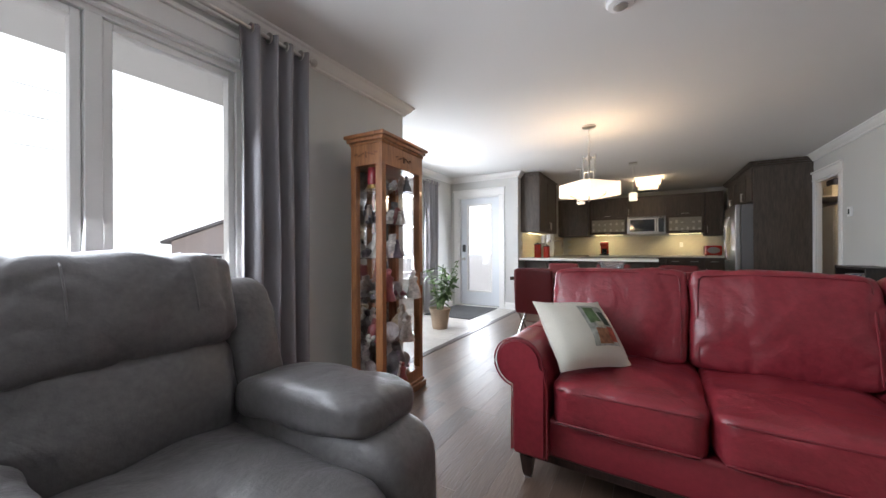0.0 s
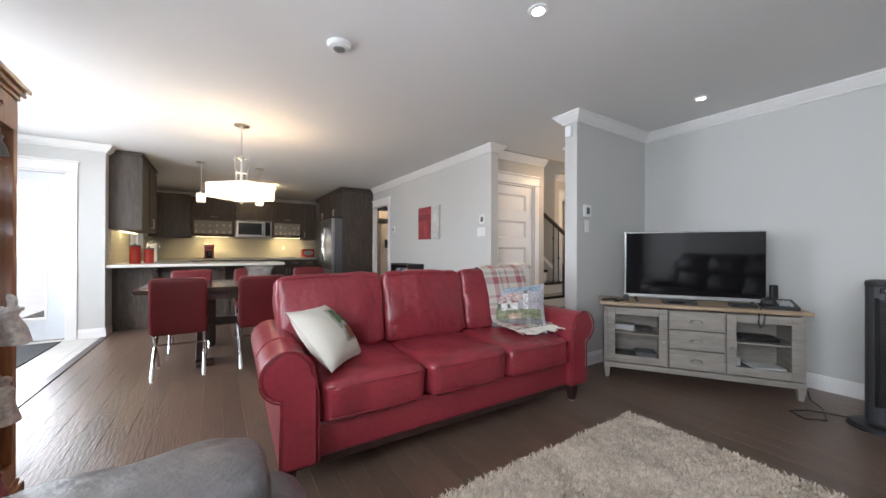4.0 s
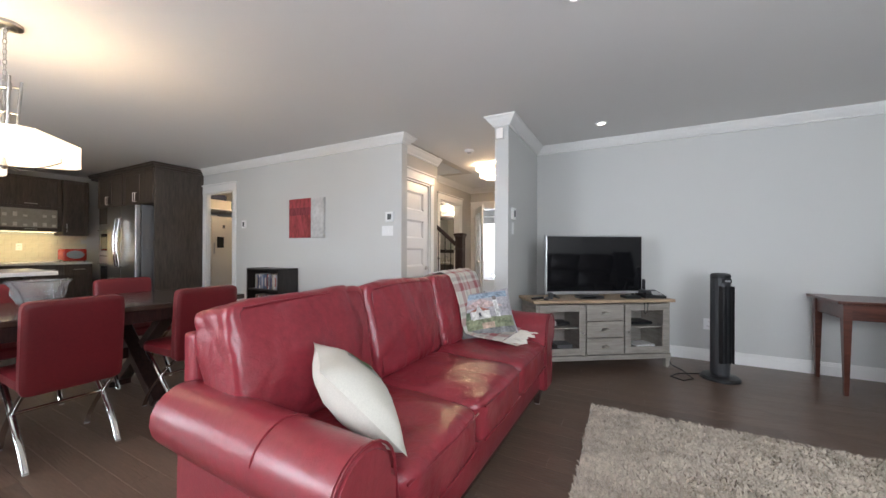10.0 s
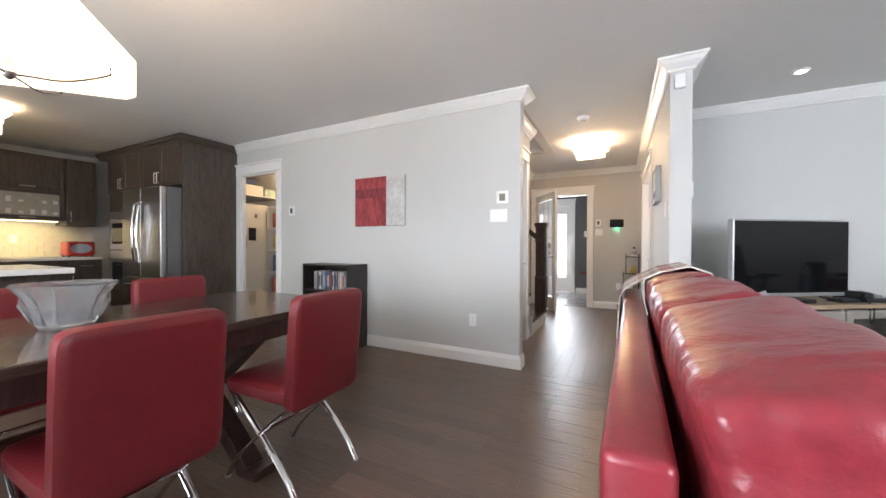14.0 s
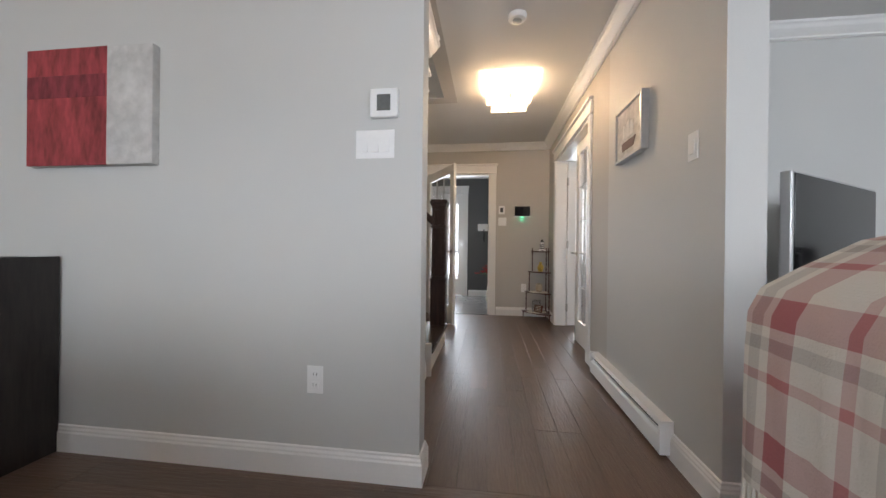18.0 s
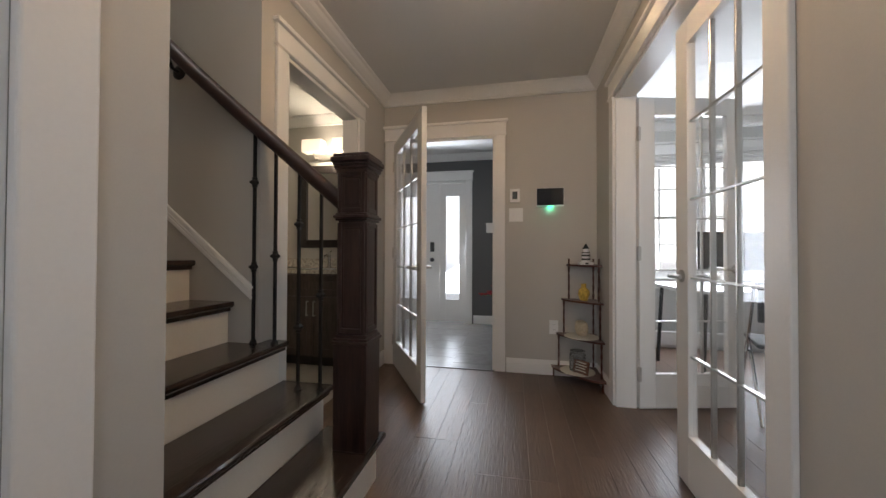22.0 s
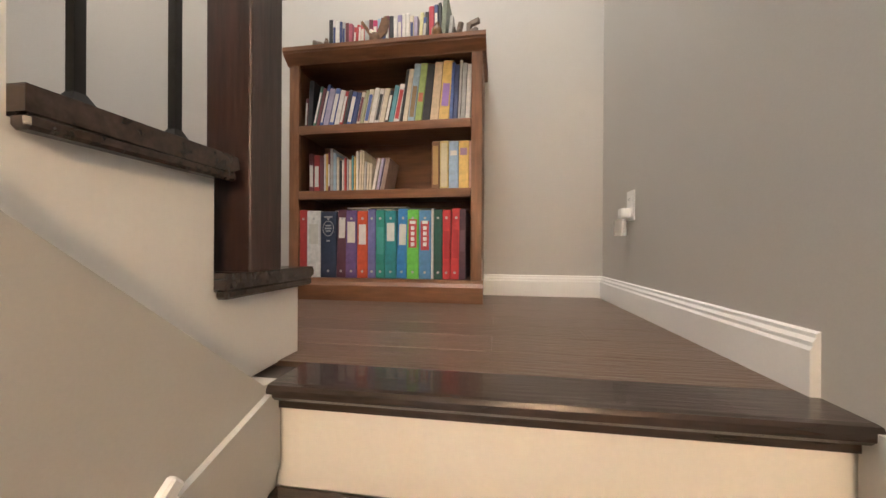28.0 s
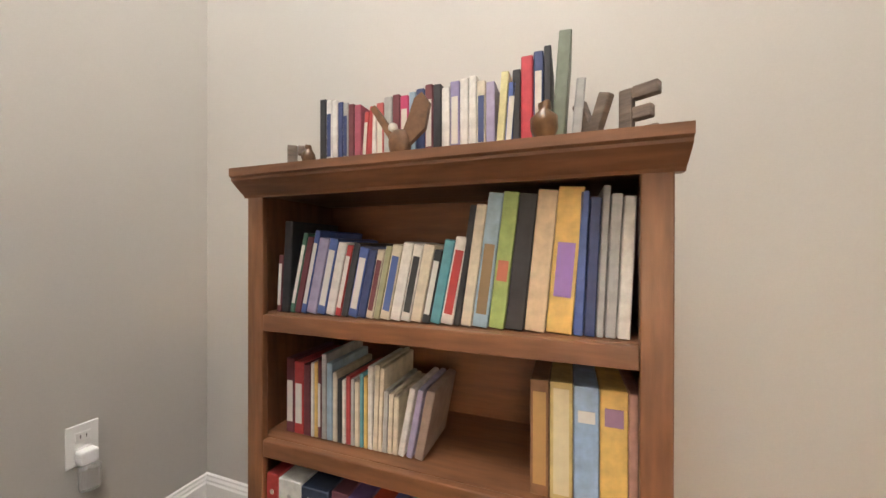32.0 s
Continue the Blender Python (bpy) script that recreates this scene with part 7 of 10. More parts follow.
LEAVES = [leaf_mesh(0.10, 0.045), leaf_mesh(0.13, 0.052), leaf_mesh(0.085, 0.036)]
for pts in stems:
    for k in range(16):
        t = rnd.uniform(0.25, 1.0)
        p = pts[0].lerp(pts[1], t * 2) if t < 0.5 else pts[1].lerp(pts[2], t * 2 - 1)
        lf = new("leaf", rnd.choice(LEAVES))
        lf.matrix_basis = Matrix.Translation(p) @ pose(0, 0, 0, rnd.uniform(-25, 25), rnd.uniform(-45, 30), rnd.uniform(0, 360))
        lf.parent = pl

dm = thing("doormat", pose(-2.82, 5.28, 0), "charcoal ribbed doormat on the tile by the door", "doormat")
quick("mat_pad", M["mat"], dm, (-0.40, 0.43, -0.57, 0.55, 0.0005, 0.012), bevel=0.003)


# ---- kitchen ----
def shaker(bm, axis, pos, a0, a1, z0, z1, out, frame=0.055):
    """A shaker front on a plane: frame proud of a recessed panel."""
    m = board_m(axis, pos, out)
    for b in ((a0, a0 + frame, z0, z1), (a1 - frame, a1, z0, z1), (a0 + frame, a1 - frame, z0, z0 + frame), (a0 + frame, a1 - frame, z1 - frame, z1)):
        box(bm, b[0], b[1], 0.0005, 0.020, b[2], b[3], 0.002, 1, m)
    box(bm, a0 + frame, a1 - frame, 0.0005, 0.012, z0 + frame, z1 - frame, 0, 1, m)
    bmesh.ops.recalc_face_normals(bm, faces=bm.faces[:])


def pull(bm, axis, pos, out, a, z, length=0.13, upright=True):
    m = board_m(axis, pos, out)
    d = (0, 0, length / 2) if upright else (length / 2, 0, 0)
    c = Vector((a, 0.045, z))
    pts = [c - Vector(d) + Vector((0, -0.025, 0)), c - Vector(d), c, c + Vector(d), c + Vector(d) + Vector((0, -0.025, 0))]
    tube(bm, [m @ p for p in pts], 0.006, 8)


def cabinet(name, x0, x1, y0, y1, z0, z1, face, doors, label, upright=True, glass_low=False, drawers=0, cornice=False, side_panel=False):
    """A kitchen unit; face is (axis, out) of its front; doors split its width."""
    ob = thing(name, pose(0, 0, 0), label, "cabinet", "kitchen cabinets")
    quick("body", M["cabinet"], ob, (x0, x1, y0, y1, z0, z1), bevel=0.002)
    axis, out = face
    pos = {("x", -1): y0, ("x", 1): y1, ("y", -1): x0, ("y", 1): x1}[face]
    a0, a1 = (x0, x1) if axis == "x" else (y0, y1)
    w = (a1 - a0) / doors
    for k in range(doors):
        b0, b1 = a0 + w * k + 0.003, a0 + w * (k + 1) - 0.003
        zs = [(z0 + 0.003, z1 - 0.003)]
        if glass_low:
            mid = z0 + (z1 - z0) * 0.46
            zs = [(z0 + 0.003, mid - 0.002), (mid + 0.002, z1 - 0.003)]
        elif drawers:
            zs = [(z0 + 0.003, z1 - 0.165), (z1 - 0.16, z1 - 0.003)]
        for i, (c0, c1) in enumerate(zs):
            bm = bmesh.new()
            if glass_low and i == 0:
                m = board_m(axis, pos, out)
                f = 0.05
                for b in ((b0, b0 + f, c0, c1), (b1 - f, b1, c0, c1), (b0 + f, b1 - f, c0, c0 + f), (b0 + f, b1 - f, c1 - f, c1)):
                    box(bm, b[0], b[1], 0.0005, 0.020, b[2], b[3], 0.002, 1, m)
                bmesh.ops.recalc_face_normals(bm, faces=bm.faces[:])
                d = part("flip_door", bm, M["cabinet"], ob)
                bm = bmesh.new()
                box(bm, b0 + f, b1 - f, 0.004, 0.012, c0 + f, c1 - f, 0, 1, m)
                bmesh.ops.recalc_face_normals(bm, faces=bm.faces[:])
                part("frosted_pane", bm, M["frosted"], d, "frosted glass pane with dishes behind it")
                bm = bmesh.new()
                rnd = random.Random(int(b0 * 100))
                for q in range(2):
                    zz = c0 + f + 0.02 + q * (c1 - c0 - 2 * f) * 0.5
                    for g in range(6):
                        if rnd.random() < 0.75:
                            xx = b0 + f + 0.04 + (b1 - b0 - 2 * f - 0.08) * g / 5
                            bm = bmesh.new()
                            box(bm, xx - 0.022, xx + 0.022, 0.0125, 0.0145, zz, zz + rnd.uniform(0.03, 0.07), 0.0, 1, m)
                            bmesh.ops.recalc_face_normals(bm, faces=bm.faces[:])
                            part("dish", bm, M["dish"], d)
                bm = bmesh.new()
                pull(bm, axis, pos + out * 0.02, out, (b0 + b1) / 2, c0 + 0.025, 0.13, False)
            else:
                shaker(bm, axis, pos, b0, b1, c0, c1, out)
                d = part("drawer" if (drawers and i == 1) else "door", bm, M["cabinet"], ob)
                bm = bmesh.new()
                if glass_low or (drawers and i == 1):
                    pull(bm, axis, pos + out * 0.02, out, (b0 + b1) / 2, c0 + 0.03 if glass_low else (c0 + c1) / 2, 0.13, False)
                else:
                    side = b1 - 0.03 if k % 2 == 0 and doors > 1 else b0 + 0.03
                    pull(bm, axis, pos + out * 0.02, out, side, c0 + 0.12 if z0 > 1.0 else c1 - 0.12)
            part("handle", bm, M["nickel"], d, "brushed metal bar handle")
    if cornice:
        bm = bmesh.new()
        for c0, c1, g in ((z1, z1 + 0.025, 0.012), (z1 + 0.025, z1 + 0.055, 0.035)):
            box(bm, x0 - (g if face != ("y", 1) else 0), x1 + (g if face != ("y", -1) else 0), y0 - (g if face != ("x", 1) else 0), y1 + (g if face != ("x", -1) and axis == "y" else 0), c0, c1, 0.006)
        part("cornice", bm, M["cabinet"], ob)
    return ob


M["frosted"] = mat("frosted_cabinet_glass", (0.34, 0.33, 0.29), 0.5, vary=0.08, fine=20, coarse=4, bump=0.02)
M["dish"] = mat("pale_dishes_behind_glass", (0.62, 0.61, 0.57), 0.5, vary=0.1)
KB = 9.75
cabinet("wall_cabinet", -2.019, -1.70, 6.05, 7.36, 1.38, 2.37, ("y", 1), 2, "dark stained wall cabinet over the peninsula", cornice=True)
cabinet("corner_cabinet", -2.019, -1.32, 9.10, KB - 0.001, 1.38, 2.30, ("x", -1), 1, "dark stained corner wall cabinet")
cabinet("wall_cabinet", -1.318, -0.482, 9.40, KB - 0.001, 1.42, 2.30, ("x", -1), 1, "dark wall cabinet with a frosted glass flip door", glass_low=True)
cabinet("wall_cabinet", -0.48, 0.306, 9.40, KB - 0.001, 1.82, 2.30, ("x", -1), 1, "dark wall cabinet above the microwave")
cabinet("wall_cabinet", 0.308, 1.02, 9.40, KB - 0.001, 1.42, 2.30, ("x", -1), 1, "dark wall cabinet with a frosted glass flip door", glass_low=True)
cabinet("wall_cabinet", 1.022, 1.34, 9.36, KB - 0.001, 1.36, 2.30, ("x", -1), 1, "dark narrow wall cabinet beside the fridge run")
for i, (a, b) in enumerate(((-1.30, -0.50), (-0.50, 0.30), (0.30, 0.98))):
    cabinet("base_cabinet", a + 0.001, b - 0.001, 9.16, KB - 0.001, 0.10, 0.87, ("x", -1), 2, "dark stained base cabinet with a drawer", drawers=1)
cabinet("base_cabinet", 0.981, 1.33, 9.16, KB - 0.001, 0.10, 0.87, ("x", -1), 1, "dark stained base cabinet with a drawer", drawers=1)
for a, b in ((6.90, 7.50), (7.50, 8.25), (8.25, 9.15)):
    cabinet("base_cabinet", -2.019, -1.33, a + 0.001, b - 0.001, 0.10, 0.87, ("y", 1), 2, "dark stained base cabinet under the sink counter", drawers=1)
ct = thing("worktop", pose(0, 0, 0), "white quartz kitchen worktop", "worktop")
bm = bmesh.new()
box(bm, -2.018, -1.30, 6.871, KB - 0.002, 0.871, 0.91, 0.004)
box(bm, -1.299, 1.335, 9.13, KB - 0.002, 0.871, 0.91, 0.004)
part("slab", bm, M["quartz"], ct)
pn = thing("peninsula", pose(0, 0, 0), "dark stained breakfast peninsula with bracketed overhang", "peninsula")
quick("body", M["cabinet"], pn, (-2.019, 0.03, 6.24, 6.85, 0.0, 0.868), bevel=0.003)
for k in range(3):
    bm = bmesh.new()
    shaker(bm, "x", 6.24, -1.96 + 0.66 * k, -1.32 + 0.66 * k, 0.12, 0.85, -1, 0.07)
    part("back_panel", bm, M["cabinet"], pn)
for x in (-1.55, -0.75, -0.05):
    bm = bmesh.new()
    prism(bm, [(6.218, 0.60), (6.218, 0.868), (5.99, 0.868), (6.01, 0.82), (6.11, 0.78), (6.18, 0.70)], "x", x - 0.03, x + 0.03)
    part("corbel", bm, M["cabinet"], pn, "curved wooden bracket under the counter")
pc = thing("worktop", pose(0, 0, 0), "white quartz worktop on the peninsula", "worktop")
quick("slab", M["quartz"], pc, (-2.018, 0.09, 5.94, 6.869, 0.875, 0.915), bevel=0.004)
bs = thing("backsplash", pose(0, 0, 0), "cream glazed tile backsplash behind the counters", "backsplash")
tile_me = {}
for wallside in ("back", "left"):
    for r in range(6):
        n = 22 if wallside == "back" else 28
        for c in range(n):
            tw, th = 0.148, 0.076
            a = (-1.9 if wallside == "back" else 6.06) + tw * c + (tw / 2 if r % 2 else 0)
            if wallside == "back" and a > 1.30 or wallside == "left" and (a > 9.6 or (7.3 < a < 8.58 and r > 1)):
                continue
            if wallside not in tile_me:
                bm = bmesh.new()
                if wallside == "back":
                    box(bm, -tw / 2 + 0.001, tw / 2 - 0.001, -0.006, 0.0, -th / 2 + 0.001, th / 2 - 0.001)
                else:
                    box(bm, 0.0, 0.006, -tw / 2 + 0.001, tw / 2 - 0.001, -th / 2 + 0.001, th / 2 - 0.001)
                tile_me[wallside] = bpy.data.meshes.new("tile")
                bm.to_mesh(tile_me[wallside])
                bm.free()
                tile_me[wallside].materials.append(M["backsplash"])
            t = new("tile", tile_me[wallside])
            z = 0.912 + th * (r + 0.5)
            t.location = (a + tw / 2, KB - 0.001, z) if wallside == "back" else (-2.019, a + tw / 2, z)
            t.parent = bs
mw = thing("microwave", pose(0, 0, 0), "stainless steel over-range microwave oven", "microwave")
quick("body", M["steel"], mw, (-0.472, 0.298, 9.34, KB - 0.01, 1.405, 1.815), bevel=0.004)
quick("door_window", M["screen"], mw, (-0.412, 0.083, 9.333, 9.341, 1.47, 1.75), bevel=0.002)
quick("control_panel", M["screen"], mw, (0.158, 0.268, 9.333, 9.341, 1.45, 1.775), bevel=0.002)
bm = bmesh.new()
tube(bm, [(0.118, 9.338, 1.46), (0.118, 9.295, 1.48), (0.118, 9.295, 1.74), (0.118, 9.338, 1.76)], 0.009, 8)
part("handle", bm, M["chrome"], mw)
bm = bmesh.new()
for k in range(9):
    box(bm, -0.457, 0.283, 9.336, 9.341, 1.782 + 0.0035 * k, 1.784 + 0.0035 * k)
part("vent_grille", bm, M["black"], mw)
for x0, x1 in ((-1.25, -0.58), (0.36, 0.98)):
    ob = thing("cabinet_light", pose(0, 0, 0), "slim warm under-cabinet light bar, switched on", "light bar", "under-cabinet lights")
    quick("housing", M["white_plastic"], ob, (x0, x1, 9.46, 9.51, 1.404, 1.4195), bevel=0.001)
    quick("diffuser", M["strip"], ob, (x0 + 0.01, x1 - 0.01, 9.463, 9.507, 1.400, 1.4035), bevel=0)
    area_lamp("cabinet_glow", look(((x0 + x1) / 2, 9.485, 1.396), ((x0 + x1) / 2, 9.55, 0.9)), 0.6, 0.03, 3.0, (1.0, 0.80, 0.42))
ob = thing("cabinet_light", pose(0, 0, 0), "slim warm under-cabinet light bar, switched on", "light bar", "under-cabinet lights")
quick("housing", M["white_plastic"], ob, (-1.95, -1.90, 6.15, 7.25, 1.364, 1.3795), bevel=0.001)
quick("diffuser", M["strip"], ob, (-1.947, -1.903, 6.16, 7.24, 1.360, 1.3635), bevel=0)
area_lamp("cabinet_glow", look((-1.925, 6.70, 1.356), (-1.97, 6.70, 0.9)), 0.03, 1.0, 3.0, (1.0, 0.80, 0.42))

# fridge and the tall cabinets round it
FX = 1.385
tall = thing("tall_cabinet", pose(0, 0, 0), "tall dark stained cabinet surround for the fridge", "cabinet", "kitchen cabinets")
quick("end_panel", M["cabinet"], tall, (FX - 0.005, 2.059, 7.115, 7.14, 0.0, 2.34), bevel=0.002)
quick("over_fridge_box", M["cabinet"], tall, (FX, 2.059, 7.141, 8.099, 1.82, 2.34), bevel=0.002)
quick("inner_panel", M["cabinet"], tall, (FX, 2.059, 8.10, 8.125, 0.0, 2.34), bevel=0.002)
for k, (a, b) in enumerate(((7.145, 7.62), (7.622, 8.097))):
    bm = bmesh.new()
    shaker(bm, "y", FX, a, b, 1.83, 2.335, -1)
    d = part("door", bm, M["cabinet"], tall)
    bm = bmesh.new()
    pull(bm, "y", FX - 0.02, -1, b - 0.03 if k == 0 else a + 0.03, 1.93)
    part("handle", bm, M["nickel"], d)
bm = bmesh.new()
for c0, c1, g in ((2.34, 2.37, 0.015), (2.37, 2.40, 0.045), (2.40, 2.425, 0.06)):
    box(bm, FX - g, 2.059, 7.115 - g, 9.36, c0, c1, 0.006)
part("cornice", bm, M["cabinet"], tall)
ov = thing("oven_cabinet", pose(0, 0, 0), "tall dark stained cabinet with built-in ovens", "cabinet", "kitchen cabinets")
quick("body", M["cabinet"], ov, (FX, 2.059, 8.126, 9.05, 0.0, 2.34), bevel=0.002)
for k, (a, b) in enumerate(((8.13, 8.585), (8.588, 9.045))):
    bm = bmesh.new()
    shaker(bm, "y", FX, a, b, 1.83, 2.335, -1)
    d = part("door", bm, M["cabinet"], ov)
    bm = bmesh.new()
    pull(bm, "y", FX - 0.02, -1, b - 0.03 if k == 0 else a + 0.03, 1.93)
    part("handle", bm, M["nickel"], d)
for z0, z1 in ((0.45, 1.0), (1.02, 1.55)):
    q = quick("oven", M["steel"], ov, (FX - 0.028, FX - 0.0005, 8.21, 8.96, z0, z1), bevel=0.003)
    quick("oven_window", M["screen"], q, (FX - 0.032, FX - 0.027, 8.28, 8.89, z0 + 0.08, z1 - 0.16), bevel=0.002)
    bm = bmesh.new()
    pull(bm, "y", FX - 0.028, -1, 8.585, z1 - 0.11, 0.62, False)
    part("oven_handle", bm, M["chrome"], q)
fr = thing("refrigerator", pose(0, 0, 0), "stainless steel french-door refrigerator", "refrigerator")
quick("body", mat("grey_fridge_side", (0.16, 0.16, 0.165), 0.4, 0.3, vary=0.03), fr, (1.24, 2.0, 7.16, 8.08, 0.02, 1.78), bevel=0.004)
for k, (a, b) in enumerate(((7.16, 7.618), (7.622, 8.08))):
    d = quick("door", M["steel"], fr, (1.165, 1.235, a, b, 0.70, 1.775), bevel=0.012)
    bm = bmesh.new()
    s = b - 0.045 if k == 0 else a + 0.045
    tube(bm, [(1.166, s, 0.86), (1.125, s, 0.88), (1.105, s, 1.05), (1.10, s, 1.22), (1.105, s, 1.40), (1.125, s, 1.57), (1.166, s, 1.60)], 0.013, 10)
    part("handle", bm, M["chrome"], d, "curved chrome handle")
d = quick("freezer_drawer", M["steel"], fr, (1.165, 1.235, 7.16, 8.08, 0.08, 0.692), bevel=0.012)
bm = bmesh.new()
tube(bm, [(1.166, 7.30, 0.60), (1.11, 7.32, 0.60), (1.10, 7.62, 0.605), (1.11, 7.92, 0.60), (1.166, 7.94, 0.60)], 0.012, 10)
part("handle", bm, M["chrome"], d)

# things on the counters
RED = mat("glossy_red_enamel", (0.42, 0.03, 0.02), 0.25, vary=0.04, bump=0, coat=0.3)
for x, y, h, r in ((-1.80, 6.36, 0.24, 0.062), (-1.66, 6.44, 0.20, 0.058), (-1.84, 6.56, 0.17, 0.055)):
    c = thing("canister", pose(x, y, 0.9155), "round red kitchen canister on the counter", "canister", "red canisters")
    bm = bmesh.new()
    lathe(bm, [(r, 0.0), (r, h)], 22)
    part("body", bm, RED, c)
    bm = bmesh.new()
    lathe(bm, [(r + 0.002, h), (r + 0.002, h + 0.015), (r * 0.7, h + 0.022), (0.012, h + 0.023), (0.014, h + 0.04)], 22)
    part("lid", bm, M["black"], c)
pt = thing("paper_towel", pose(-1.66, 6.74, 0.9155), "white paper towel roll on a holder", "paper towel")
bm = bmesh.new()
lathe(bm, [(0.06, 0.02), (0.062, 0.03), (0.062, 0.28), (0.058, 0.285)], 22)
part("roll", bm, M["white_plastic"], pt)
bm = bmesh.new()
lathe(bm, [(0.08, 0.0), (0.08, 0.012), (0.012, 0.016), (0.012, 0.32), (0.018, 0.33)], 18)
part("holder", bm, M["chrome"], pt)
fa = thing("kitchen_faucet", pose(-1.89, 8.00, 0.9105), "tall chrome gooseneck kitchen faucet", "faucet")
bm = bmesh.new()
tube(bm, [(0, 0, 0), (0, 0, 0.26)] + [(0.09 - 0.09 * math.cos(a), 0, 0.26 + 0.09 * math.sin(a)) for a in np.linspace(0.2, 3.0, 10)] + [(0.18, 0, 0.20)], 0.013, 10)
lathe(bm, [(0.03, 0.0), (0.03, 0.02), (0.016, 0.03)], 16)
part("spout", bm, M["chrome"], fa, smooth=True)
bm = bmesh.new()
rod(bm, (0, 0.02, 0.06), (0, 0.075, 0.11), 0.008)
part("lever", bm, M["chrome"], fa)
cm = thing("coffee_maker", pose(-0.98, 9.42, 0.9105), "red coffee machine on the back counter", "coffee maker")
quick("base", M["black"], cm, (-0.10, 0.10, -0.13, 0.12, 0.0, 0.03), bevel=0.006)
quick("column", RED, cm, (-0.09, 0.09, 0.0, 0.12, 0.03, 0.24), bevel=0.02)
quick("head", RED, cm, (-0.095, 0.095, -0.12, 0.12, 0.22, 0.33), bevel=0.03)
bm = bmesh.new()
lathe(bm, [(0.05, 0.032), (0.062, 0.06), (0.058, 0.14), (0.045, 0.16)], 18, Matrix.Translation((0, -0.06, 0)))
part("carafe", bm, M["screen"], cm)
to = thing("toaster_oven", pose(1.16, 9.42, 0.9105), "red toaster oven with an oval window", "toaster")
quick("body", RED, to, (-0.15, 0.15, -0.12, 0.14, 0.012, 0.22), bevel=0.025)
bm = bmesh.new()
lathe(bm, [(0.10, -0.005), (0.11, 0.0), (0.11, 0.006)], 24, Matrix.Translation((0, -0.121, 0.12)) @ pose(0, 0, 0, 90, 0, 0))
for v in bm.verts:
    v.co.z = 0.12 + (v.co.z - 0.12) * 0.62
part("window", bm, M["steel"], to)
for x in (-0.12, 0.12):
    bm = bmesh.new()
    rod(bm, (x, -0.10, 0.0), (x, -0.10, 0.016), 0.012)
    rod(bm, (x, 0.12, 0.0), (x, 0.12, 0.016), 0.012)
    part("foot", bm, M["black"], to)
outlet(Matrix.Translation((0.62, KB - 0.007, 1.16)), "white electrical outlet on the backsplash")

# ---- doors ----
def lever(m, parent, material=None, mirror=1):
    """A lever handle on a round rose; it sticks out along -y and points along +x * mirror."""
    bm = bmesh.new()
    lathe(bm, [(0.028, 0.0), (0.028, 0.006), (0.020, 0.012)], 18, m @ pose(0, 0, 0, 90, 0, 0))
    tube(bm, [m @ Vector(p) for p in ((0, -0.005, 0), (0, -0.045, 0), (0.012 * mirror, -0.055, 0), (0.05 * mirror, -0.055, 0.002), (0.105 * mirror, -0.052, 0.0))], 0.009, 8)
    return part("lever_handle", bm, material or M["nickel"], parent, "brushed nickel lever handle")


def panel_door(name, m, w, h, rows, label, handle_x, kind="structure"):
    """A moulded door with stacked horizontal panels; local x along it, its face along -y."""
    ob = thing(name, m, label, "door")
    if kind:
        ob["kind"] = kind
    bm = bmesh.new()
    t = 0.036
    s, rail = 0.118, 0.130
    ph = (h - 0.172 - 0.12 - rail * (rows - 1)) / rows
    box(bm, 0, s, 0, t, 0, h, 0.002)
    box(bm, w - s, w, 0, t, 0, h, 0.002)
    zs = [0.172 + k * (ph + rail) for k in range(rows)]
    box(bm, s, w - s, 0, t, 0, 0.172)
    box(bm, s, w - s, 0, t, h - 0.12, h)
    for k in range(rows - 1):
        box(bm, s, w - s, 0, t, zs[k] + ph, zs[k] + ph + rail)
    leaf = part("door_leaf", bm, M["trim"], ob)
    for z in zs:
        bm = bmesh.new()
        box(bm, s, w - s, 0.021, t - 0.008, z, z + ph)
        # sloped moulding round the recess
        for a0, a1, b0, b1 in ((s, w - s, z, z + 0.024), (s, w - s, z + ph - 0.024, z + ph)):
            prism(bm, [(0.021, b0), (0.002 if b0 == z else 0.0205, b0), (0.0205 if b0 == z else 0.002, b1), (0.021, b1)], "x", a0, a1)
        for a0, a1 in ((s, s + 0.024), (w - s - 0.024, w - s)):
            lo = a0 == s
            prism(bm, [(a0, 0.021), (a0, 0.002 if lo else 0.0205), (a1, 0.0205 if lo else 0.002), (a1, 0.021)], "z", z + 0.024, z + ph - 0.024)
        part("panel", bm, M["trim"], leaf)
    lever(Matrix.Translation((handle_x, 0, 0.880)), ob, mirror=-1)
    return ob


panel_door("door_1", pose(2.240, 3.385, 0.008), 0.768, 2.01, 5, "white five-panel closet door, closed", 0.723)


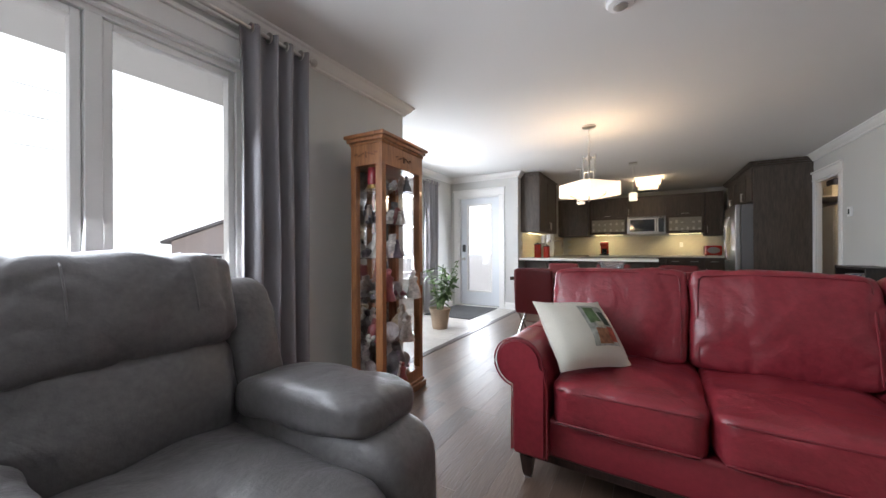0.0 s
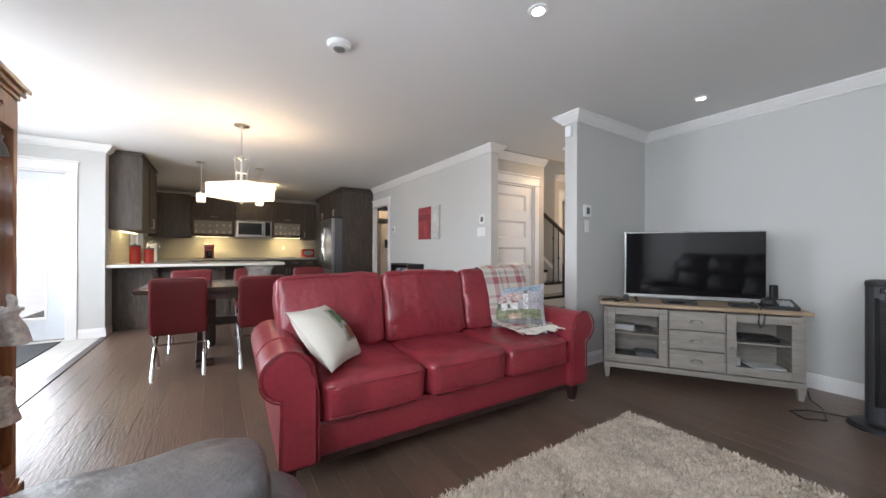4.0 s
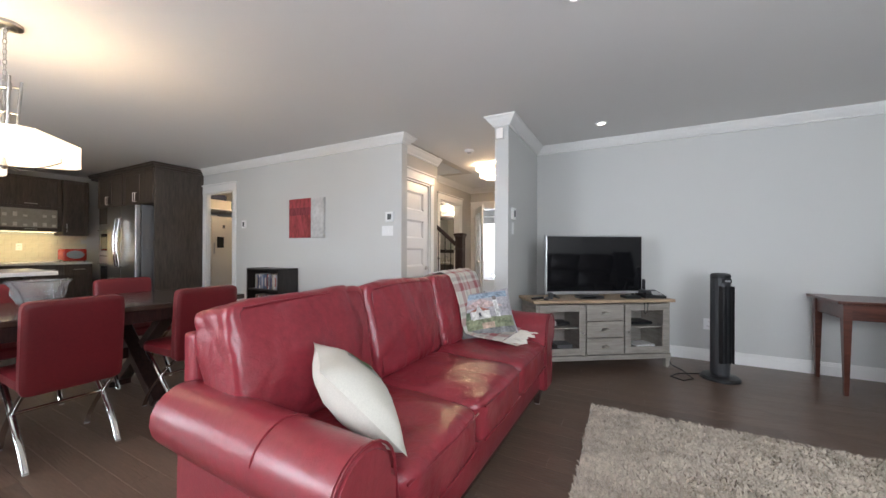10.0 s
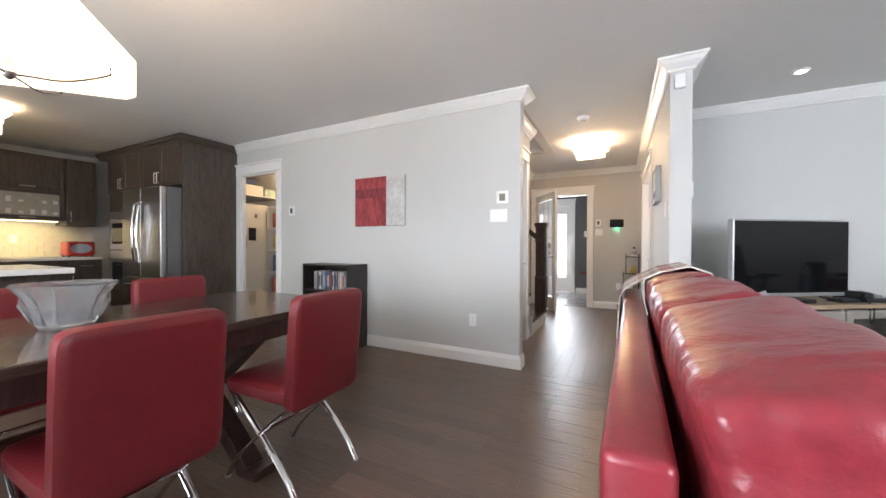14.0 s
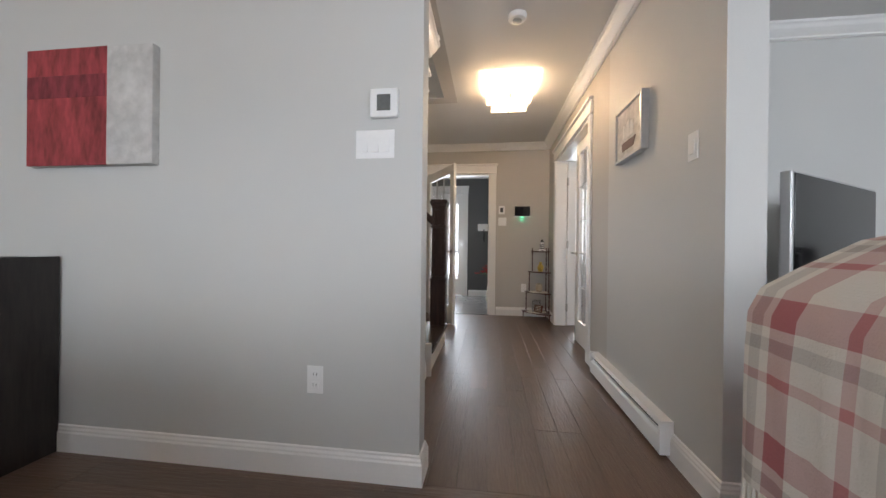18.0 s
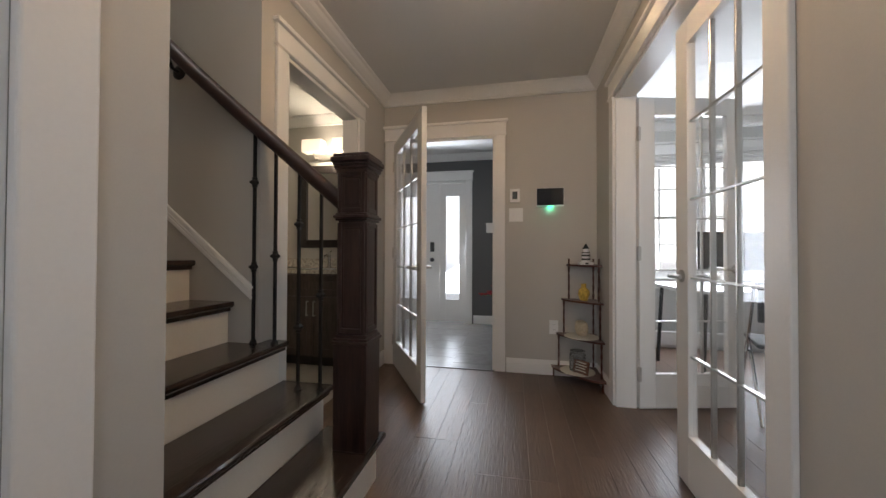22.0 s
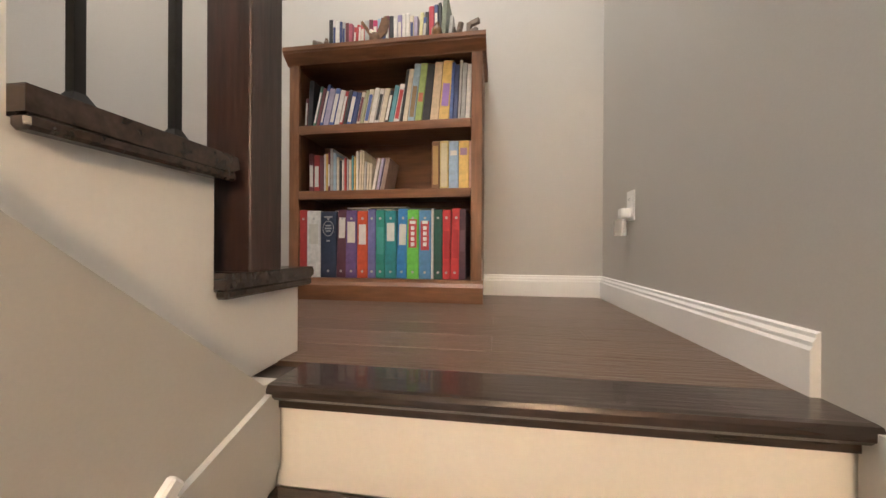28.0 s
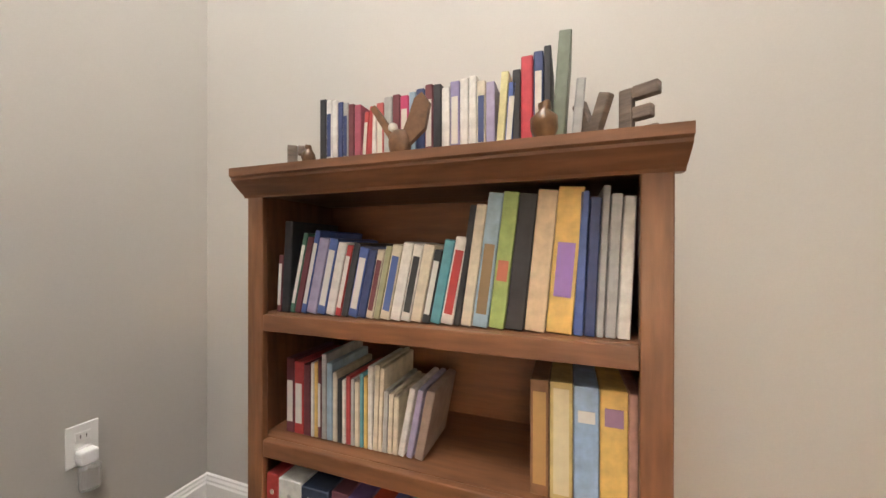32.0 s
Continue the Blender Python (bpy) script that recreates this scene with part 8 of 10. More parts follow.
def glazed_leaf(name, m, w, h, cols, rows, label, handle=True, lead=False, handle_side=1):
    """A glazed interior door leaf; local x from its hinge, face along -y."""
    ob = thing(name, m, label, "door")
    ob["kind"] = "structure"
    t, s, bot, top = 0.036, 0.105, 0.22, 0.115
    bm = bmesh.new()
    box(bm, 0, s, -t / 2, t / 2, 0, h, 0.003)
    box(bm, w - s, w, -t / 2, t / 2, 0, h, 0.003)
    box(bm, s, w - s, -t / 2, t / 2, 0, bot, 0.002)
    box(bm, s, w - s, -t / 2, t / 2, h - top, h, 0.002)
    leaf = part("door_leaf", bm, M["trim"], ob)
    gw, gh = (w - 2 * s) / cols, (h - bot - top) / rows
    b = 0.005 if lead else 0.010
    bar_m = M["nickel"] if lead else M["trim"]
    for c in range(1, cols):
        bm = bmesh.new()
        box(bm, s + gw * c - b, s + gw * c + b, -0.010, 0.010, bot, h - top, 0.002, 1)
        part("glazing_bar", bm, bar_m, leaf)
    for r in range(1, rows):
        bm = bmesh.new()
        box(bm, s, w - s, -0.0095, 0.0095, bot + gh * r - b, bot + gh * r + b, 0.002, 1)
        part("glazing_bar", bm, bar_m, leaf)
    for c in range(cols):
        for r in range(rows):
            bm = bmesh.new()
            box(bm, s + gw * c + b, s + gw * (c + 1) - b, -0.003, 0.003, bot + gh * r + b, bot + gh * (r + 1) - b, 0.0025, 1)
            part("pane", bm, M["pane"], leaf).visible_shadow = False
    if handle:
        lever(Matrix.Translation((w - 0.055, -t / 2, 0.90)), ob, mirror=-1)
        lever(Matrix.Translation((w - 0.055, t / 2, 0.90)) @ pose(0, 0, 0, 0, 0, 180), ob, mirror=1)
    for z in (0.22, 1.0, 1.78):
        bm = bmesh.new()
        box(bm, -0.012, 0.012, -t / 2 - 0.003, -t / 2 + 0.010, z - 0.045, z + 0.045, 0.002)
        rod(bm, (-0.004, -t / 2 - 0.003, z - 0.048), (-0.004, -t / 2 - 0.003, z + 0.048), 0.006)
        part("hinge", bm, M["nickel"], ob, "brushed metal hinge")
    return ob


glazed_leaf("door_2", pose(5.73, 3.79, 0.008, 0, 0, 211.3), 0.90, 1.985, 3, 5, "white glazed hall door standing open", lead=True)
glazed_leaf("door_3", pose(3.795, 1.985, 0.008, 0, 0, 0), 0.69, 2.02, 3, 5, "white glazed office door, closed", lead=True)
glazed_leaf("door_4", pose(5.19, 1.94, 0.008, 0, 0, 283), 0.69, 2.02, 3, 5, "white glazed office door, swung open", lead=True)

# patio door
pd = thing("door_5", pose(-3.18, 5.985, 0.02), "white patio door with a tall glass light", "door")
pd["kind"] = "structure"
bm = bmesh.new()
for b in ((0, 0.14, 0, 2.02), (0.63, 0.802, 0, 2.02), (0.14, 0.63, 0, 0.26), (0.14, 0.63, 1.89, 2.02)):
    box(bm, b[0], b[1], -0.022, 0.022, b[2], b[3], 0.002)
leaf = part("door_leaf", bm, mat("white_painted_steel_door", (0.72, 0.75, 0.78), 0.4, vary=0.01, bump=0), pd)
bm = bmesh.new()
for b in ((0.125, 0.15, 0.245, 1.905), (0.617, 0.642, 0.245, 1.905), (0.15, 0.617, 0.245, 0.27), (0.15, 0.617, 1.88, 1.905)):
    box(bm, b[0], b[1], -0.030, 0.030, b[2], b[3], 0.004)
part("glass_bead", bm, M["trim"], leaf)
bm = bmesh.new()
box(bm, 0.15, 0.617, -0.004, 0.004, 0.27, 1.88)
part("pane", bm, M["pane"], leaf).visible_shadow = False
quick("keypad_lock", M["black"], pd, (0.038, 0.098, -0.050, -0.022, 1.00, 1.14), bevel=0.008, label="black electronic keypad lock")
bm = bmesh.new()
lathe(bm, [(0.030, 0.0), (0.030, 0.006), (0.012, 0.012), (0.012, 0.034), (0.026, 0.045), (0.028, 0.058), (0.016, 0.066)], 18, Matrix.Translation((0.065, -0.022, 0.865)) @ pose(0, 0, 0, 90, 0, 0))
part("door_knob", bm, M["nickel"], pd)

# front door and sidelight
M["bright_pane"] = mat("obscure_door_glass", (0.85, 0.88, 0.92), 0.25, vary=0.05, fine=60, coarse=20, bump=0.2, trans=0.9)
fd = thing("door_6", pose(7.76, 3.805, 0.01, 0, 0, 90), "white front door with a tall glass light", "door")
fd["kind"] = "structure"
bm = bmesh.new()
for b in ((0, 0.25, 0, 2.02), (0.68, 0.925, 0, 2.02), (0.25, 0.68, 0, 0.32), (0.25, 0.68, 1.84, 2.02)):
    box(bm, b[0], b[1], -0.022, 0.022, b[2], b[3], 0.002)
leaf = part("door_leaf", bm, M["trim"], fd)
bm = bmesh.new()
box(bm, 0.25, 0.68, -0.004, 0.004, 0.32, 1.84)
part("pane", bm, M["bright_pane"], leaf).visible_shadow = False
bm = bmesh.new()
for z in (0.62, 0.92, 1.22, 1.52):
    box(bm, 0.25, 0.68, 0.004, 0.010, z - 0.004, z + 0.004)
for x in (0.33, 0.60):
    box(bm, x - 0.004, x + 0.004, 0.0045, 0.0105, 0.32, 1.84)
part("leading", bm, M["nickel"], leaf, "lead strips in the door glass")
quick("keypad_lock", M["black"], fd, (0.08, 0.14, 0.022, 0.052, 1.02, 1.16), bevel=0.008)
bm = bmesh.new()
lathe(bm, [(0.030, 0.0), (0.030, 0.006), (0.012, 0.012), (0.012, 0.034), (0.026, 0.045), (0.028, 0.058), (0.016, 0.066)], 18, Matrix.Translation((0.11, 0.022, 0.90)) @ pose(0, 0, 0, -90, 0, 0))
part("door_knob", bm, M["black"], fd)
sl = thing("window_5", pose(7.76, 3.43, 0.01, 0, 0, 90), "white sidelight window beside the front door", "window")
sl["kind"] = "structure"
bm = bmesh.new()
for b in ((0, 0.085, 0, 2.02), (0.285, 0.372, 0, 2.02), (0.085, 0.285, 0, 0.32), (0.085, 0.285, 1.84, 2.02)):
    box(bm, b[0], b[1], -0.022, 0.022, b[2], b[3], 0.002)
fr2 = part("window_frame", bm, M["trim"], sl)
bm = bmesh.new()
box(bm, 0.085, 0.285, -0.004, 0.004, 0.32, 1.84)
part("pane", bm, M["bright_pane"], fr2).visible_shadow = False

# ---- hall things ----
HW = lambda x, z: Matrix.Translation((x, 2.07, z)) @ pose(0, 0, 0, 0, 0, 180)    # on the hall side wall, facing +y
pic = thing("framed_picture", HW(2.86, 1.645), "small grey framed picture of a sailing boat", "picture")
bm = bmesh.new()
for b in ((-0.195, -0.178, -0.16, 0.16), (0.178, 0.195, -0.16, 0.16), (-0.178, 0.178, -0.16, -0.143), (-0.178, 0.178, 0.143, 0.16)):
    box(bm, b[0], b[1], -0.042, 0.0, b[2], b[3], 0.003)
part("frame", bm, M["silver_plastic"], pic)
quick("print", mat("pale_seascape_print", (0.52, 0.50, 0.47), 0.6, vary=0.25, fine=20, coarse=8, bump=0), pic, (-0.178, 0.178, -0.030, -0.004, -0.143, 0.143), bevel=0)
bm = bmesh.new()
prism(bm, [(-0.09, -0.105), (0.07, -0.105), (0.10, -0.055), (-0.10, -0.055)], "y", -0.033, -0.0305)
part("hull", bm, mat("dark_brown_hull_print", (0.10, 0.05, 0.04), 0.6), pic)
for x in (-0.06, -0.01, 0.045):
    bm = bmesh.new()
    prism(bm, [(x - 0.024, -0.035), (x + 0.022, -0.035), (x + 0.018, 0.07 - abs(x) * 0.5), (x - 0.016, 0.05)], "y", -0.033, -0.0305)
    part("sail", bm, mat("white_sail_print", (0.72, 0.70, 0.66), 0.6), pic)
switch_plate(HW(2.257, 1.375), 1, "white dimmer switch on the hall wall")
bh = thing("baseboard_heater", pose(2.93, 2.07, 0), "white electric baseboard heater in the hall", "heater")
bm = bmesh.new()
prism(bm, [(0.0, 0.02), (0.058, 0.02), (0.058, 0.10), (0.050, 0.115), (0.034, 0.115), (0.034, 0.13), (0.056, 0.145), (0.050, 0.165), (0.0, 0.170)], "x", -0.53, 0.53)
part("casing", bm, M["white_plastic"], bh)
bm = bmesh.new()
box(bm, -0.52, 0.52, 0.030, 0.036, 0.112, 0.134)
part("heating_slot", bm, M["black"], bh)
for x in (-0.545, 0.53):
    quick("end_cap", M["white_plastic"], bh, (x, x + 0.015, 0.0, 0.060, 0.018, 0.172), bevel=0.002)
END = lambda y, z: Matrix.Translation((5.74, y, z)) @ pose(0, 0, 0, 0, 0, -90)   # on the hall end wall, facing -x
thermostat(END(2.725, 1.498))
switch_plate(END(2.715, 1.335), 2, "white double light switch on the wall")
tab = thing("alarm_panel", END(2.4375, 1.478), "black wall tablet with a green status light", "control panel")
quick("bezel", M["white_plastic"], tab, (-0.112, 0.112, -0.020, 0.0, -0.078, 0.075), bevel=0.004)
quick("screen", M["screen"], tab, (-0.108, 0.108, -0.024, -0.019, -0.068, 0.072), bevel=0.002)
quick("status_light", mat("green_led", (0.2, 1.0, 0.6), 0.4, vary=0, bump=0, emit=(0.10, 1.0, 0.55), emit_strength=3.0), tab, (-0.022, 0.022, -0.022, -0.010, -0.080, -0.0785), bevel=0)
point_lamp("status_glow", (5.715, 2.4375, 1.39), 0.12, (0.10, 1.0, 0.55), 0.01)
outlet(END(2.407, 0.395), "white electrical outlet behind the corner shelf")

# corner shelf with keepsakes
rk = thing("corner_shelf", pose(5.725, 2.085, 0), "small dark spindle corner shelf with four tiers", "shelf")
DK = M["cherry"]
TZ = (0.075, 0.345, 0.625, 0.905)
RR = (0.345, 0.305, 0.265, 0.225)
for z, r in zip(TZ, RR):
    bm = bmesh.new()
    outline = [(0, 0)] + [(-r * math.cos(a) * (0.94 + 0.06 * math.cos(4 * a)), r * math.sin(a) * (0.94 + 0.06 * math.cos(4 * a))) for a in np.linspace(0, math.pi / 2, 14)]
    prism(bm, outline, "z", z, z + 0.014)
    part("tier", bm, DK, rk)
for i in range(4):
    z0 = 0.0 if i == 0 else TZ[i - 1] + 0.014
    r = RR[i] - 0.018
    for px, py in ((-r, 0.02), (-0.02, r), (-0.02, 0.02)):
        for za, zb in ((z0, TZ[i]),) + (((TZ[3] + 0.014, TZ[3] + 0.06),) if i == 3 else ()):
            bm = bmesh.new()
            l = zb - za
            lathe(bm, [(0.006, 0), (0.009, l * 0.1), (0.005, l * 0.2), (0.008, l * 0.35), (0.0055, l * 0.5), (0.008, l * 0.65), (0.005, l * 0.8), (0.009, l * 0.9), (0.006, l)], 8, Matrix.Translation((px, py, za)))
            part("spindle", bm, DK, rk)
RK = lambda x, y, z: pose(5.725 + x, 2.085 + y, z + 0.0145)
lh = thing("lighthouse_ornament", RK(-0.09, 0.09, TZ[3]), "black and white toy lighthouse on the top tier", "ornament")
bm = bmesh.new()
box(bm, -0.05, 0.05, -0.05, 0.05, 0.0, 0.02, 0.003)
lathe(bm, [(0.034, 0.02), (0.024, 0.09)], 14)
lathe(bm, [(0.020, 0.098), (0.020, 0.125)], 12)
part("tower", bm, M["white_plastic"], lh)
bm = bmesh.new()
lathe(bm, [(0.030, 0.09), (0.030, 0.098)], 14)
lathe(bm, [(0.028, 0.125), (0.012, 0.148), (0.004, 0.165)], 14)
for a in range(4):
    box(bm, -0.012, 0.012, 0.046, 0.052, 0.004, 0.016, 0, 1, pose(0, 0, 0, 0, 0, 90 * a))
for z in (0.035, 0.065):
    lathe(bm, [(0.0325, z), (0.030, z + 0.014)], 14)
part("black_trim", bm, M["black"], lh)
figurine("figurine", RK(-0.11, 0.11, TZ[2]), 0.13, (0.60, 0.42, 0.08), 51, "small yellow painted figurine on the shelf", False)
hat = thing("straw_hat_ornament", RK(-0.13, 0.13, TZ[1]), "small cream rounded ornament on a doily", "ornament")
bm = bmesh.new()
lathe(bm, [(0.13, 0.0), (0.13, 0.003), (0.08, 0.006)], 20)
part("doily", bm, M["white_cloth"], hat)
bm = bmesh.new()
soft(bm, -0.065, 0.065, -0.045, 0.045, 0.006, 0.125, (10, 8, 9), 3.2)
part("body", bm, mat("cream_stone", (0.50, 0.44, 0.33), 0.8, vary=0.15), hat, smooth=True)
cj = thing("candle_jar", RK(-0.13, 0.16, TZ[0]), "clear glass candle jar on a doily", "candle")
bm = bmesh.new()
lathe(bm, [(0.13, 0.0), (0.13, 0.003), (0.06, 0.005)], 20)
part("doily", bm, M["white_cloth"], cj)
bm = bmesh.new()
lathe(bm, [(0.055, 0.006), (0.06, 0.02), (0.06, 0.13), (0.05, 0.145), (0.055, 0.16)], 20)
part("jar", bm, M["crystal"], cj)
pq = thing("wooden_plaque", RK(-0.20, 0.15, TZ[0]) @ pose(0, 0, 0, 0, 0, 40), "small brown wooden plaque with pale lettering", "plaque")
bm = bmesh.new()
box(bm, -0.065, 0.065, -0.006, 0.006, 0.0, 0.10, 0.002, 1, pose(0, 0, 0.004, -12, 0, 180))
bd = part("board", bm, mat("brown_plaque_wood", (0.16, 0.06, 0.035), 0.5, vary=0.2), pq)
bm = bmesh.new()
for k in range(4):
    box(bm, -0.05 + 0.006 * (k % 2), 0.05 - 0.008 * (k % 2), -0.0075, -0.0062, 0.018 + 0.020 * k, 0.026 + 0.020 * k, 0, 1, pose(0, 0, 0.004, -12, 0, 180))
part("lettering_bar", bm, M["white_cloth"], bd)

# ---- entry ----
kh = thing("key_holder", Matrix.Translation((7.70, 3.02, 1.36)) @ pose(0, 0, 0, 0, 0, -90), "white wooden key rack with hanging keys", "key holder")
quick("shelf_board", M["trim"], kh, (-0.10, 0.10, -0.09, 0.0, 0.06, 0.075), bevel=0.002)
quick("back_board", M["trim"], kh, (-0.10, 0.10, -0.015, 0.0, -0.06, 0.06), bevel=0.002)
bm = bmesh.new()
tube(bm, [(0.02, -0.02, -0.03), (0.02, -0.025, -0.12), (0.015, -0.022, -0.25), (0.03, -0.022, -0.28), (0.03, -0.024, -0.10)], 0.010, 6)
part("lanyard", bm, M["black"], kh)
fl = thing("flower_vase", pose(6.95, 2.86, 0), "tall vase of red artificial flowers in the entry", "vase")
bm = bmesh.new()
lathe(bm, [(0.07, 0.0), (0.09, 0.05), (0.06, 0.28), (0.045, 0.40), (0.06, 0.46)], 18)
part("vase", bm, M["white_cloth"], fl, smooth=True)
PET = mat("red_petal", (0.40, 0.02, 0.03), 0.6, vary=0.2)
rnd = random.Random(8)
for k in range(26):
    a, r, z = rnd.uniform(0, 6.28), rnd.uniform(0.06, 0.27), rnd.uniform(0.47, 0.62)
    bm = bmesh.new()
    tube(bm, [(0.0, 0.0, 0.44), (r * 0.5 * math.cos(a), r * 0.5 * math.sin(a), (0.44 + z) / 2 + 0.03), (r * math.cos(a), r * math.sin(a), z)], 0.003, 5)
    st = part("stem", bm, LEAF, fl)
    bm = bmesh.new()
    for p in range(6):
        m = Matrix.Translation((r * math.cos(a), r * math.sin(a), z)) @ pose(0, 0, 0, 0, -35, 60 * p)
        vs = [bm.verts.new(m @ Vector(q)) for q in ((0, 0, 0), (0.034, -0.024, 0.004), (0.060, 0, -0.004), (0.034, 0.024, 0.004))]
        bm.faces.new(vs)
    bmesh.ops.solidify(bm, geom=bm.faces[:], thickness=0.002)
    part("blossom", bm, PET, st)
# entry ceiling light, unlit, made with the smoke detector's shape and name
smoke_alarm(6.7, 3.4, r=0.10, label="round white ceiling light fitting in the entry")

# ---- bathroom ----
vn = thing("bathroom_vanity", pose(0, 0, 0), "dark stained bathroom vanity with two doors", "vanity")
VX = 5.50
quick("body", M["cabinet"], vn, (VX, 6.049, 4.06, 5.30, 0.09, 0.82), bevel=0.002)
quick("toe_kick", M["black_wood"], vn, (VX + 0.05, 6.049, 4.06, 5.30, 0.0, 0.089), bevel=0)
for k, (a, b) in enumerate(((4.07, 4.46), (4.465, 4.855))):
    bm = bmesh.new()
    shaker(bm, "y", VX, a, b, 0.11, 0.62, -1)
    d = part("door", bm, M["cabinet"], vn)
    bm = bmesh.new()
    pull(bm, "y", VX - 0.02, -1, b - 0.03 if k == 0 else a + 0.03, 0.52, 0.12)
    part("handle", bm, M["nickel"], d)
bm = bmesh.new()
shaker(bm, "y", VX, 4.07, 4.855, 0.63, 0.81, -1)
part("false_front", bm, M["cabinet"], vn)
for z0, z1 in ((0.11, 0.34), (0.35, 0.58), (0.59, 0.81)):
    bm = bmesh.new()
    shaker(bm, "y", VX, 4.87, 5.29, z0, z1, -1, 0.045)
    d = part("drawer", bm, M["cabinet"], vn)
    bm = bmesh.new()
    pull(bm, "y", VX - 0.02, -1, 5.08, (z0 + z1) / 2, 0.12, False)
    part("handle", bm, M["nickel"], d)
vt = thing("countertop", pose(0, 0, 0), "speckled beige vanity top with a white basin", "countertop")
bm = bmesh.new()
for b in ((VX - 0.025, 6.048, 4.03, 4.33), (VX - 0.025, 6.048, 4.83, 5.33), (VX - 0.025, 5.58, 4.33, 4.83), (5.92, 6.048, 4.33, 4.83)):
    box(bm, b[0], b[1], b[2], b[3], 0.821, 0.855)
box(bm, 6.030, 6.048, 4.03, 5.33, 0.855, 0.945, 0.003)
part("slab", bm, mat("speckled_beige_stone", (0.50, 0.46, 0.40), 0.25, vary=0.3, fine=140, coarse=40, bump=0), vt)
bm = bmesh.new()
soft(bm, 5.58, 5.92, 4.33, 4.83, 0.70, 0.856, (10, 12, 6), 5)
for f in [f for f in bm.faces if f.calc_center_median().z > 0.85]:
    bm.faces.remove(f)
part("basin", bm, M["white_plastic"], vt, smooth=True)
bf = thing("bathroom_faucet", pose(5.965, 4.58, 0.8555), "chrome single-lever bathroom faucet", "faucet")
bm = bmesh.new()
lathe(bm, [(0.026, 0), (0.024, 0.01), (0.018, 0.015), (0.018, 0.13)], 16)
tube(bm, [(0, 0, 0.10), (-0.05, 0, 0.125), (-0.11, 0, 0.115), (-0.12, 0, 0.095)], 0.011, 8)
part("spout", bm, M["chrome"], bf)
bm = bmesh.new()
rod(bm, (0, 0, 0.13), (0, 0, 0.16), 0.014)
rod(bm, (0, 0, 0.15), (0.05, 0, 0.17), 0.006)
part("lever", bm, M["chrome"], bf)
mi = thing("wall_mirror", pose(6.049, 4.58, 1.06), "rectangular wall mirror in a wide dark frame", "mirror")
bm = bmesh.new()
for b in ((-0.38, -0.30, 0.0, 0.86), (0.30, 0.38, 0.0, 0.86), (-0.30, 0.30, 0.0, 0.08), (-0.30, 0.30, 0.78, 0.86)):
    box(bm, -0.030, 0.0, b[0], b[1], b[2], b[3], 0.004)
part("frame", bm, M["black_wood"], mi)
quick("mirror_glass", mat("mirror_glass", (0.8, 0.8, 0.8), 0.02, 1.0, vary=0, bump=0), mi, (-0.012, -0.004, -0.30, 0.30, 0.08, 0.78), bevel=0)
vl = thing("vanity_light", pose(6.049, 4.58, 2.0), "two-shade vanity light above the mirror, switched on", "wall lamp")
quick("wall_plate", M["nickel"], vl, (-0.025, 0.0, -0.28, 0.28, -0.035, 0.035), bevel=0.004)
for y in (-0.17, 0.17):
    bm = bmesh.new()
    tube(bm, [(-0.02, y, 0.0), (-0.09, y, -0.02), (-0.11, y, 0.0), (-0.11, y, 0.03)], 0.008, 8)
    arm = part("arm", bm, M["nickel"], vl)
    bm = bmesh.new()
    box(bm, -0.165, -0.055, y - 0.11, y + 0.11, 0.03, 0.16, 0.012, 3)
    part("shade", bm, M["shade"], arm, "glowing white glass shade")

# ---- pantry ----
frz = thing("upright_freezer", pose(0, 0, 0), "white upright freezer in the pantry", "freezer")
quick("body", M["white_plastic"], frz, (2.42, 3.09, 7.62, 8.28, 0.02, 1.74), bevel=0.01)
d = quick("door", mat("cream_white_enamel", (0.76, 0.73, 0.66), 0.35, vary=0.01), frz, (2.42, 3.09, 7.56, 7.615, 0.06, 1.735), bevel=0.015)
bm = bmesh.new()
rod(bm, (2.47, 7.55, 1.05), (2.47, 7.55, 1.25), 0.012)
part("handle", bm, M["silver_plastic"], d)
quick("black_magnet", M["black"], d, (2.52, 2.64, 7.552, 7.5595, 1.16, 1.36), bevel=0.002, label="black magnetic holder")
quick("white_magnet", M["grey_plastic"], d, (2.62, 2.66, 7.553, 7.5595, 1.52, 1.58), bevel=0.001)
psh = thing("pantry_shelf", pose(0, 0, 0), "white wooden pantry shelves full of groceries", "shelf")
for z in (0.30, 0.65, 1.0, 1.35, 1.70):
    quick("shelf_board", M["trim"], psh, (2.80, 3.099, 6.25, 7.5, z, z + 0.018), bevel=0.001)
quick("top_board", M["trim"], psh, (2.20, 3.099, 7.55, 8.59, 1.86, 1.88), bevel=0.001)
for y in (6.25, 7.485):
    quick("upright", M["trim"], psh, (2.80, 3.099, y, y + 0.014, 0.0, 1.72), bevel=0.001)
rnd = random.Random(17)
GR = [(0.40, 0.10, 0.06), (0.06, 0.10, 0.22), (0.55, 0.45, 0.12), (0.10, 0.24, 0.10), (0.55, 0.52, 0.46), (0.30, 0.16, 0.08), (0.05, 0.05, 0.06), (0.42, 0.30, 0.20)]
